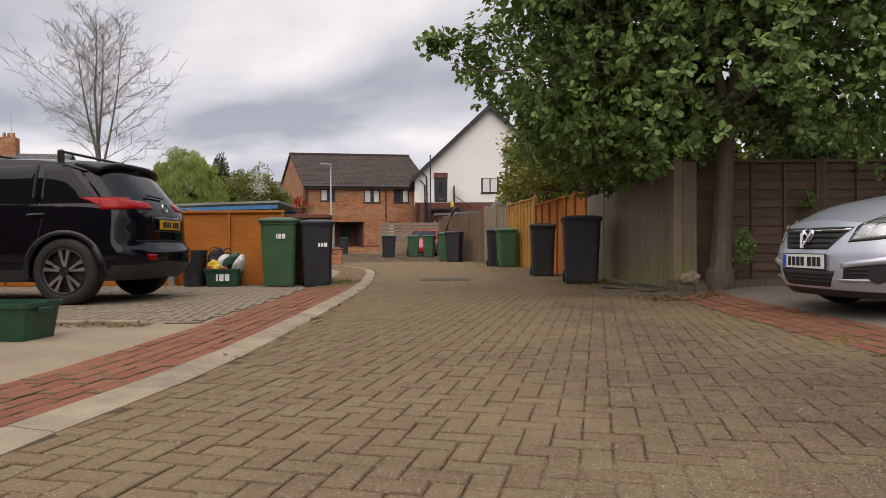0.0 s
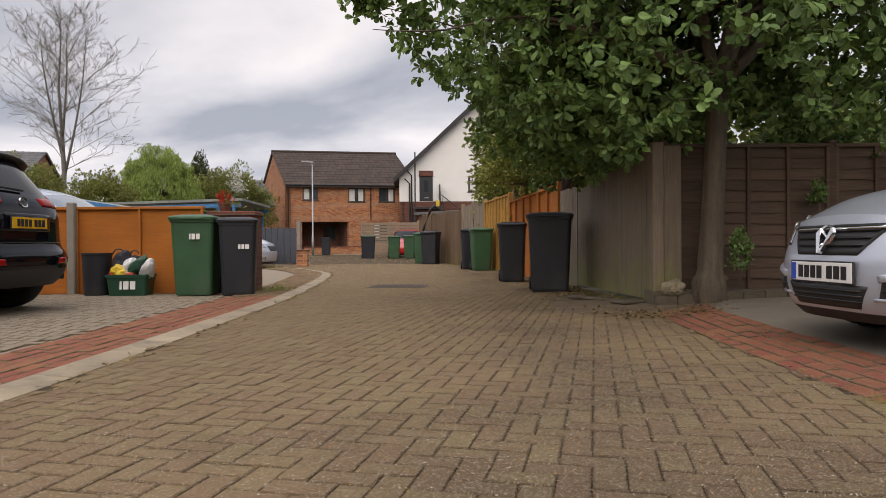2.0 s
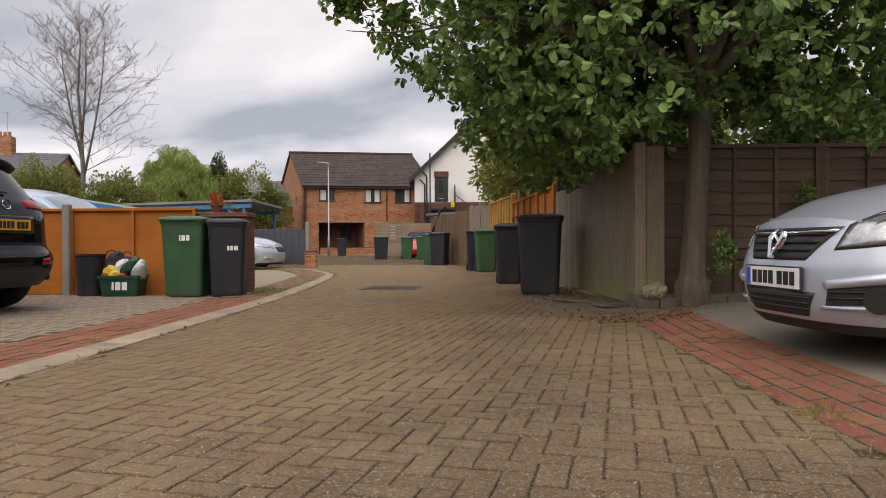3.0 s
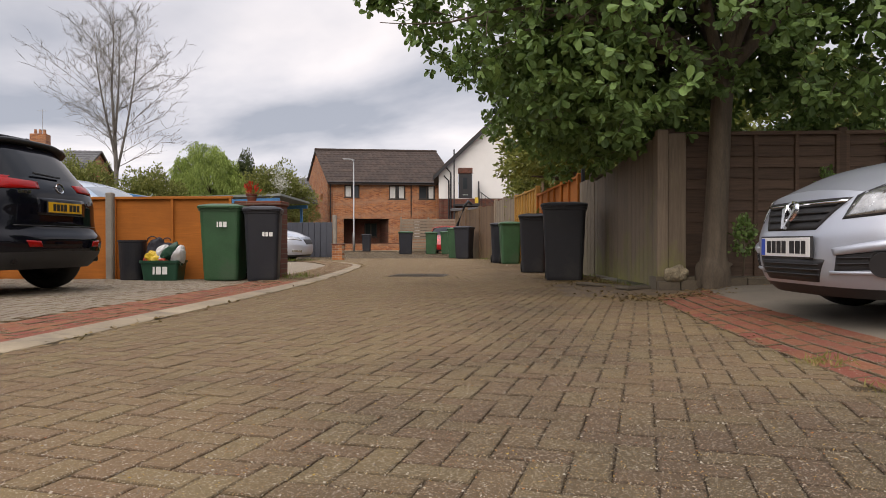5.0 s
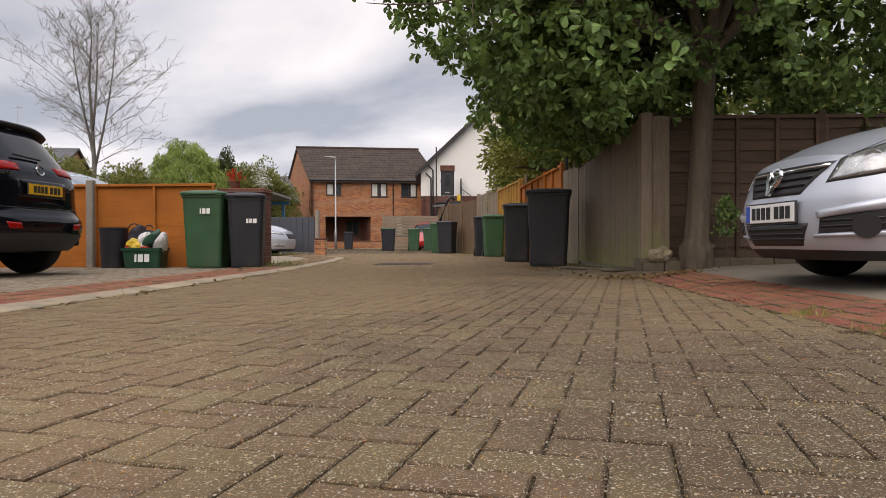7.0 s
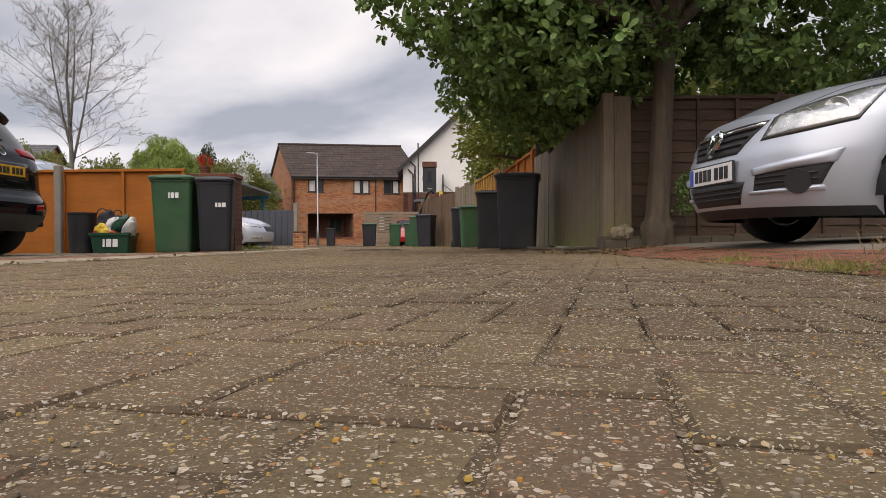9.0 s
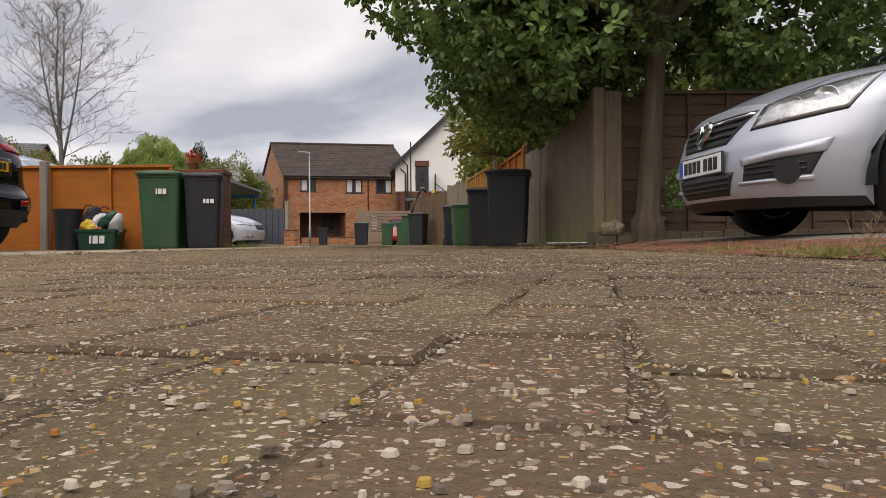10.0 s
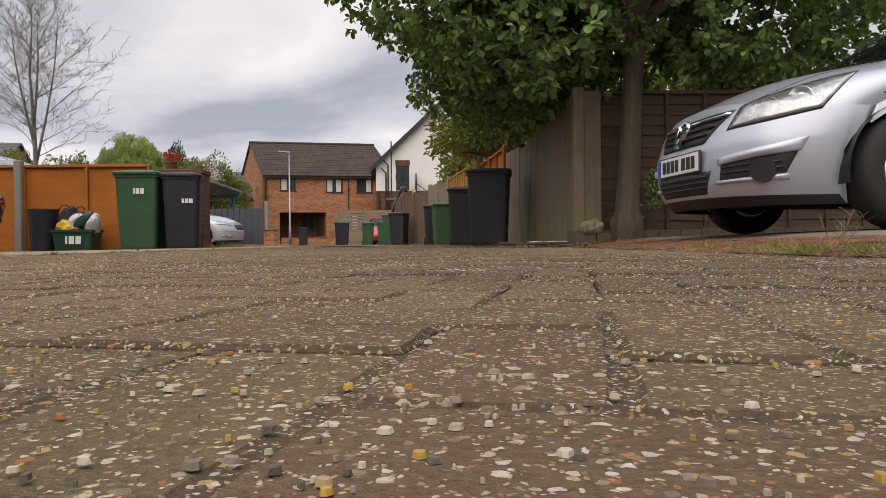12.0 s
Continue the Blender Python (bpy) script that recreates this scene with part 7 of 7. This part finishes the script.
leaves_mesh("green_leaves", P, np.column_stack([P[:, :2] * 4, np.full(40, 0.6)]), g.normal(size=(40, 3)) + np.array((0, 0, 1)), g.uniform(0.04, 0.08, 40), M_HEDGE, pot, True, "", "stuff", 0.5)

# bare birch: many fine upswept twigs
birch = thing("bare_birch_tree", pose(-17.2, 34.0, 0), "tall bare birch tree with fine leafless twigs", "tree")
rnd = random.Random(33)
bm = bmesh.new()
twig = bmesh.new()
trunk_pts = [(0, 0, 0), (0.05, 0, 2.0), (0.12, 0.05, 4.2), (0.0, 0.1, 6.2), (-0.1, 0.05, 8.2), (0.05, 0, 10.2), (0.05, 0, 12.0)]
tube(bm, trunk_pts, [0.15, 0.13, 0.11, 0.08, 0.055, 0.03, 0.008], 9)
leaders = [trunk_pts]
for dx, dy, z0 in ((0.9, 0.2, 4.0), (-0.8, -0.3, 4.8), (0.5, -0.6, 5.8)):
    base = Vector(trunk_pts[2]).lerp(Vector(trunk_pts[3]), (z0 - 4.2) / 2.0)
    pts = [base + Vector((dx * math.sin(0.5 * math.pi * q) * 1.1, dy * q, (11.0 - z0) * q)) for q in (0.0, 0.16, 0.33, 0.5, 0.67, 0.84, 1.0)]
    tube(bm, pts, [0.07, 0.06, 0.05, 0.04, 0.03, 0.02, 0.006], 7)
    leaders.append([p.to_tuple() for p in pts])


def birch_branch(start, way, ln, r, level):
    end = start + way * ln + Vector((0, 0, 0.10 * ln))
    pts = limb(bm if level < 1 else twig, start, end, r, r * 0.35, rnd, 0.08, 5 if level < 1 else 3, 5 if level < 2 else 3)
    if level >= 3:
        return
    for k in range((6, 5, 4)[level]):
        s = pts[min(len(pts) - 1, 1 + k % (len(pts) - 1))]
        w = (way * 0.8 + Vector((rnd.uniform(-1, 1), rnd.uniform(-1, 1), rnd.uniform(-0.5, 0.7)))).normalized()
        birch_branch(s, w, ln * rnd.uniform(0.32, 0.55), max(r * 0.45, 0.0075), level + 1)


for n, lead in enumerate(leaders):
    count = 18 if n == 0 else 9
    for k in range(count):
        u = (0.34 + 0.64 * k / count if n == 0 else 0.15 + 0.83 * k / count) * 6
        i = min(5, int(u))
        s = Vector(lead[i]).lerp(Vector(lead[i + 1]), u - i)
        a = k * 2.4 + n * 1.3 + rnd.uniform(-0.3, 0.3)
        t = s.z / 12.0
        w = Vector((math.cos(a), math.sin(a), 0.15 + 0.85 * t)).normalized()
        birch_branch(s, w, max(0.9, 3.1 - 4.2 * abs(t - 0.52)), 0.026 * (1.1 - t * 0.7), 0)
part("trunk", bm, M_BIRCHBARK, birch, smooth=True)
tagged(part("fine_twig_mass", twig, M_BIRCHBARK, birch), kind="stuff")

# ---- weeds, litter, pebbles ----
def scatter_leaves(name, label, count, where, size, material, seed, category="litter", flat=True, up=0.0):
    g = np.random.default_rng(seed)
    pts = []
    while len(pts) < count:
        p = where(g)
        if p is not None:
            pts.append((p[0], p[1], (p[2] if len(p) > 2 else rise(p[0], p[1])) + 0.006))
    P = np.array(pts)
    W = g.normal(size=P.shape)
    W[:, 2] = g.uniform(0.0, 0.25, len(P)) if flat else g.uniform(0.6, 2.2, len(P))
    U = g.normal(size=P.shape) * (0.25 if flat else 1.0) + np.array((0, 0, 1.0 if flat else 0.2))
    S = size * g.uniform(0.5, 1.4, len(P))
    ob = thing(name, pose(0, 0, 0), label, category, kind="stuff")
    leaves_mesh("leaves", P, W, U, S, material, ob, flat, "", "stuff", 1.0 if flat else 0.16)
    return ob


def near_fence(g):
    y = g.uniform(7.6, 12.2)
    x = piecewise(FENCE_R, y) - abs(g.normal(0, 0.38)) - 0.02 if y > 8.8 else 2.75 + g.normal(0, 0.3)
    return (x, y)


def kerb_gutter(g):
    i = g.integers(70, len(KERB_LINE) - 1)
    return (KERB_LINE[i][0] + g.normal(0.02, 0.06), KERB_LINE[i][1] + g.normal(0, 0.05), 0.0)


def drive_edge(g):
    x = -2.5 - abs(g.normal(0, 0.8))
    return (x, 5.62 + g.normal(0, 0.07), 0.004)


def red_edge(g):
    y = g.uniform(2.6, 7.8)
    return (piecewise(RED_R, y) + g.normal(0.0, 0.035), y)


scatter_leaves("leaf_litter", "dry brown leaf litter at the foot of the fence", 4200, near_fence, 0.030, M_DRYLEAF, 3)
scatter_leaves("leaf_litter", "dry leaf litter lying in the kerb channel", 1000, kerb_gutter, 0.026, M_DRYLEAF, 4)
scatter_leaves("leaf_litter", "dry leaves and gravel along the drive edging", 380, drive_edge, 0.03, M_DRYLEAF, 5)
scatter_leaves("leaf_litter", "dry leaves along the red block edging", 260, red_edge, 0.018, M_DRYLEAF, 6)


def weed_spots(spots, n, spread):
    def f(g):
        s = spots[g.integers(0, len(spots))]
        return (s[0] + g.normal(0, spread), s[1] + g.normal(0, spread))
    return f


scatter_leaves("grass_weeds", "tufts of yellowish grass between road and drive", 620, weed_spots([(2.52, 3.5), (2.53, 3.2), (2.55, 3.75), (2.60, 2.9), (2.55, 4.35), (2.50, 3.42)], 0, 0.055), 0.040, M_TUFT, 7, "grass", False)
scatter_leaves("grass_weeds", "low weeds at the foot of the board fence", 260, weed_spots([(2.86, 9.3), (2.75, 10.3), (2.78, 9.8), (2.6, 11.9), (1.35, 22.5), (1.1, 23.4), (2.1, 18.3)], 0, 0.12), 0.075, M_WEED, 8, "grass", False)
scatter_leaves("grass_weeds", "low grassy weeds beside the green box and pier", 420, weed_spots([(-3.4, 5.3), (-3.6, 5.1), (-1.75, 11.3), (-4.6, 21.2), (-4.2, 21.5), (-1.7, 11.6)], 0, 0.12), 0.10, M_WEED, 9, "grass", False)
# one dry weed stalk by the silver car's wheel
stalk = bmesh.new()
rnd = random.Random(3)
for k in range(7):
    b0 = Vector((2.72 + rnd.uniform(-0.03, 0.03), 3.62 + rnd.uniform(-0.03, 0.03), 0.01))
    e0 = b0 + Vector((rnd.uniform(-0.14, 0.14), rnd.uniform(-0.1, 0.1), rnd.uniform(0.08, 0.16)))
    limb(stalk, b0, e0, 0.0016, 0.0008, rnd, 0.1, 3, 4)
    for j in range(4):
        s = b0.lerp(e0, 0.4 + 0.15 * j)
        limb(stalk, s, s + Vector((rnd.uniform(-0.05, 0.05), rnd.uniform(-0.05, 0.05), 0.03)), 0.0011, 0.0006, rnd, 0.1, 3, 2)
tagged(mesh_object("dry_weed", stalk, M_DRYLEAF), "dry branching weed stalk at the road edge", "weed")

# aggregate standing proud of the blocks where the road is seen from a hand's height
def pebbles(name, label, count, cx, cy, sx, sy, lo, hi, seed):
    g = np.random.default_rng(seed)
    verts, faces = [], []
    sides = 6
    for k in range(count):
        x, y = cx + g.uniform(-1, 1) * sx, cy + g.uniform(0, 1) ** 1.3 * sy
        a0 = g.uniform(0, 6.28)
        r = lo + (hi - lo) * g.uniform(0, 1) ** 2.4
        el = g.uniform(0.55, 1.0)
        b = len(verts)
        ca, sa = math.cos(a0), math.sin(a0)
        h = r * g.uniform(0.10, 0.28)
        for rr, zz in ((1.0, -0.0012), (0.8, h * 0.75)):
            for j in range(sides):
                a = 2 * math.pi * j / sides + g.uniform(-0.25, 0.25)
                px, py = rr * r * math.cos(a), rr * r * el * math.sin(a)
                verts.append((x + px * ca - py * sa, y + px * sa + py * ca, zz))
        verts.append((x, y, h))
        for j in range(sides):
            n = (j + 1) % sides
            faces.append((b + j, b + n, b + sides + n, b + sides + j))
            faces.append((b + sides + j, b + sides + n, b + 2 * sides))
    ob = pymesh(name, verts, faces, M_PEBBLE, None, label)
    ob.location.z = 0.0005
    return tagged(ob, label, "pebbles", kind="stuff")


pebbles("aggregate", "small pale pebbles standing proud of the worn blocks", 9000, 1.35, 1.40, 1.0, 1.9, 0.0007, 0.0029, 2)
pebbles("aggregate", "pale gravelly pebbles spread over the road blocks", 20000, 1.0, 2.6, 2.1, 5.0, 0.0014, 0.0044, 3)

# ---- block paving, last ----
def in_poly(x, y, poly):
    c = False
    j = len(poly) - 1
    for i in range(len(poly)):
        xi, yi = poly[i]
        xj, yj = poly[j]
        if (yi > y) != (yj > y) and x < (xj - xi) * (y - yi) / (yj - yi) + xi:
            c = not c
        j = i
    return c


def block_geo(lx, ly, top=0.0, depth=0.05, ch=0.0062, gap=0.0030):
    """A paving block with a chamfered top edge, centred."""
    a, b = lx / 2 - gap, ly / 2 - gap
    v = []
    for ex, z in ((0.0, -depth), (0.0, top - ch * 0.55), (-ch, top)):
        v += [(-a - ex, -b - ex, z), (a + ex, -b - ex, z), (a + ex, b + ex, z), (-a - ex, b + ex, z)]
    f = [(8, 9, 10, 11)]
    for k in range(4):
        n = (k + 1) % 4
        f += [(k, n, 4 + n, 4 + k), (4 + k, 4 + n, 8 + n, 8 + k)]
    return v, f


def worn_block(lx, ly, seed, ch=0.0075, gap=0.0034, depth=0.05):
    """A block whose edges are chipped and uneven."""
    g = random.Random(seed)
    a, b = lx / 2 - gap, ly / 2 - gap
    ring = []
    for x0, y0, x1, y1, n in ((-a, -b, a, -b, 5), (a, -b, a, b, 3), (a, b, -a, b, 5), (-a, b, -a, -b, 3)):
        for k in range(n):
            ring.append((x0 + (x1 - x0) * k / n, y0 + (y1 - y0) * k / n))
    v = []
    m = len(ring)
    for x, y in ring:
        v.append((x, y, -depth))
    for x, y in ring:
        v.append((x + g.uniform(-0.0015, 0.0015), y + g.uniform(-0.0015, 0.0015), -ch * g.uniform(0.45, 0.75)))
    for x, y in ring:
        k = ch * g.uniform(0.5, 1.5)
        v.append((x - math.copysign(min(k, abs(x)), x) * (abs(x) > a * 0.98), y - math.copysign(min(k, abs(y)), y) * (abs(y) > b * 0.98), g.uniform(-0.0006, 0.0004)))
    f = [tuple(range(2 * m, 3 * m))]
    for k in range(m):
        n = (k + 1) % m
        f += [(k, n, m + n, m + k), (m + k, m + n, 2 * m + n, 2 * m + k)]
    return v, f


def herring(unit, turn, xr, yr, origin=(0, 0)):
    """Places of herringbone blocks: (x, y, upright) over a stretch of ground."""
    ct, s_ = math.cos(radians(turn)), math.sin(radians(turn))
    out = []
    cx, cy = (xr[0] + xr[1]) / 2, (yr[0] + yr[1]) / 2
    half = int(math.hypot(xr[1] - xr[0], yr[1] - yr[0]) / 2 / unit) + 3
    i0 = int(((cx - origin[0]) * ct + (cy - origin[1]) * s_) / unit)
    j0 = int((-(cx - origin[0]) * s_ + (cy - origin[1]) * ct) / unit)
    for i in range(i0 - half, i0 + half):
        for j in range(j0 - half, j0 + half):
            c = (i - j) % 4
            if c == 0:
                u, v, up = (i + 1) * unit, (j + 0.5) * unit, False
            elif c == 3:
                u, v, up = (i + 0.5) * unit, (j + 1) * unit, True
            else:
                continue
            x, y = origin[0] + u * ct - v * s_, origin[1] + u * s_ + v * ct
            if xr[0] < x < xr[1] and yr[0] < y < yr[1]:
                out.append((x, y, up))
    return out


def dirty_edges(me):
    """Gives the sloping and upright faces of blocks the grime that settles in their chamfers."""
    me.materials.append(M_GRIME)
    me.polygons.foreach_set("material_index", [0 if p.normal.z > 0.95 else 1 for p in me.polygons])


def lay(parent, name, label, spots, unit, turn, material, near=None, zf=None, ch=0.0062, jitter=0.0018, seed=1):
    """Lays blocks: those inside the near stretch as pieces of their own, the rest as one mesh."""
    g = random.Random(seed)
    va, fa = block_geo(unit * 2, unit, ch=ch)
    me = bpy.data.meshes.new("paving_block")
    me.from_pydata(va, [], fa)
    me.materials.append(material)
    dirty_edges(me)
    worn = []
    for k in range(6):
        wv, wf = worn_block(unit * 2, unit, seed * 10 + k, 0.0048, 0.0022)
        wm = bpy.data.meshes.new("paving_block")
        wm.from_pydata(wv, [], wf)
        wm.materials.append(material)
        dirty_edges(wm)
        worn.append(wm)
    V, F = [], []
    singles = 0
    for x, y, up in spots:
        z = (zf(x, y) if zf else 0.0) + g.uniform(-jitter, jitter)
        m = pose(x, y, z, g.uniform(-0.5, 0.5), g.uniform(-0.4, 0.4), turn + (90 if up else 0) + g.uniform(-0.5, 0.5))
        if near and near[0] < x < near[1] and near[2] < y < near[3] and singles < 300:
            o = new("paving_block", worn[singles % 6])
            o.parent = parent
            o.matrix_basis = m
            singles += 1
        else:
            b = len(V)
            V += [(m @ Vector(p)).to_tuple() for p in va]
            F += [tuple(b + k for k in f) for f in fa]
    ob = pymesh(name, V, F, material, parent, label)
    dirty_edges(ob.data)
    tagged(ob, kind="stuff")
    return ob


ROAD_POLY = [(x - 0.01, y) for x, y in KERB_IN] + [(-6.5, 27), (0.5, 27)] + [(x - 0.02, y) for x, y in FENCE_R[:6][::-1]] + [(x + 0.03, y) for x, y in RED_R[::-1]]
PAVE_TURN = -12.9
road_spots = [s for s in herring(0.1, PAVE_TURN, (-5.0, 3.2), (-3.0, 25.0)) if in_poly(s[0], s[1], ROAD_POLY)]
lay(road, "road_blocks", "weathered grey-buff concrete blocks", road_spots, 0.1, PAVE_TURN, M_PAVER, near=(0.1, 2.45, 1.42, 4.0), seed=3)
DRIVE_POLY = [(-2.17, 5.80), (-9.5, 5.9), (-9.5, 11.25), (-2.15, 11.25), (-2.10, 8.0)]
drive_spots = [s for s in herring(0.1, 8.0, (-9.5, -2.0), (5.7, 11.3)) if in_poly(s[0], s[1], DRIVE_POLY)]
lay(drive_l, "drive_blocks", "grey concrete drive blocks", drive_spots, 0.1, 8.0, M_DRIVE, near=(-3.9, -2.2, 8.0, 11.2), seed=4)


def strip(parent, line, offsets, name, label, material, length=0.21, zf=None, near=300, seed=5):
    """Courses of blocks that follow a line, side by side."""
    g = random.Random(seed)
    va, fa = block_geo(length, 0.102)
    me = bpy.data.meshes.new("red_block")
    me.from_pydata(va, [], fa)
    me.materials.append(material)
    dirty_edges(me)
    V, F = [], []
    n = 0
    for c, off in enumerate(offsets):
        ln = resample(offset_line(line, off), length + 0.004)
        for k in range(len(ln) - 1):
            a, b = Vector(ln[k]), Vector(ln[k + 1])
            p = a.lerp(b, 0.5 + (0.5 if c % 2 else 0.0))
            ang = math.degrees(math.atan2(b.y - a.y, b.x - a.x))
            z = (zf(p.x, p.y) if zf else 0.016) + g.uniform(-0.003, 0.004)
            tilt = 0.0
            if zf:
                q = p + Vector((-(b - a).normalized().y, (b - a).normalized().x)) * 0.05
                tilt = math.degrees(math.atan2(zf(q.x, q.y) - zf(2 * p.x - q.x, 2 * p.y - q.y), 0.1))
            m = pose(p.x, p.y, z, tilt + g.uniform(-1.2, 1.2), g.uniform(-1, 1), ang + g.uniform(-1.5, 1.5))
            if n < near and p.y < 12:
                o = new("red_block", me)
                o.parent = parent
                o.matrix_basis = m
                n += 1
            else:
                bse = len(V)
                V += [(m @ Vector(q)).to_tuple() for q in va]
                F += [tuple(bse + j for j in f) for f in fa]
    if V:
        rest = tagged(pymesh(name, V, F, material, parent, label), kind="stuff")
        dirty_edges(rest.data)


SPLIT = next(i for i, p in enumerate(KERB_LINE) if p[1] > 10.4)
strip(strip_l, KERB_LINE[SPLIT:], [0.252, 0.357, 0.462, 0.567, 0.672, 0.777], "dirty_blocks", "dirt-covered blocks in courses round the bend", M_REDDIRT, near=0, seed=6)
strip(strip_l, KERB_LINE[:SPLIT + 1], [0.252, 0.357, 0.462, 0.567, 0.672, 0.777], "red_blocks", "worn red blocks in courses along the kerb", M_REDBRICK, near=290)
strip(drive_r, smooth_line(RED_R, 0.1), [-0.06, -0.165, -0.27, -0.375, -0.48], "red_blocks", "worn red blocks ramping up to the drive", M_REDBRICK, zf=lambda x, y: rise(x, y) + 0.004, near=300, seed=8)
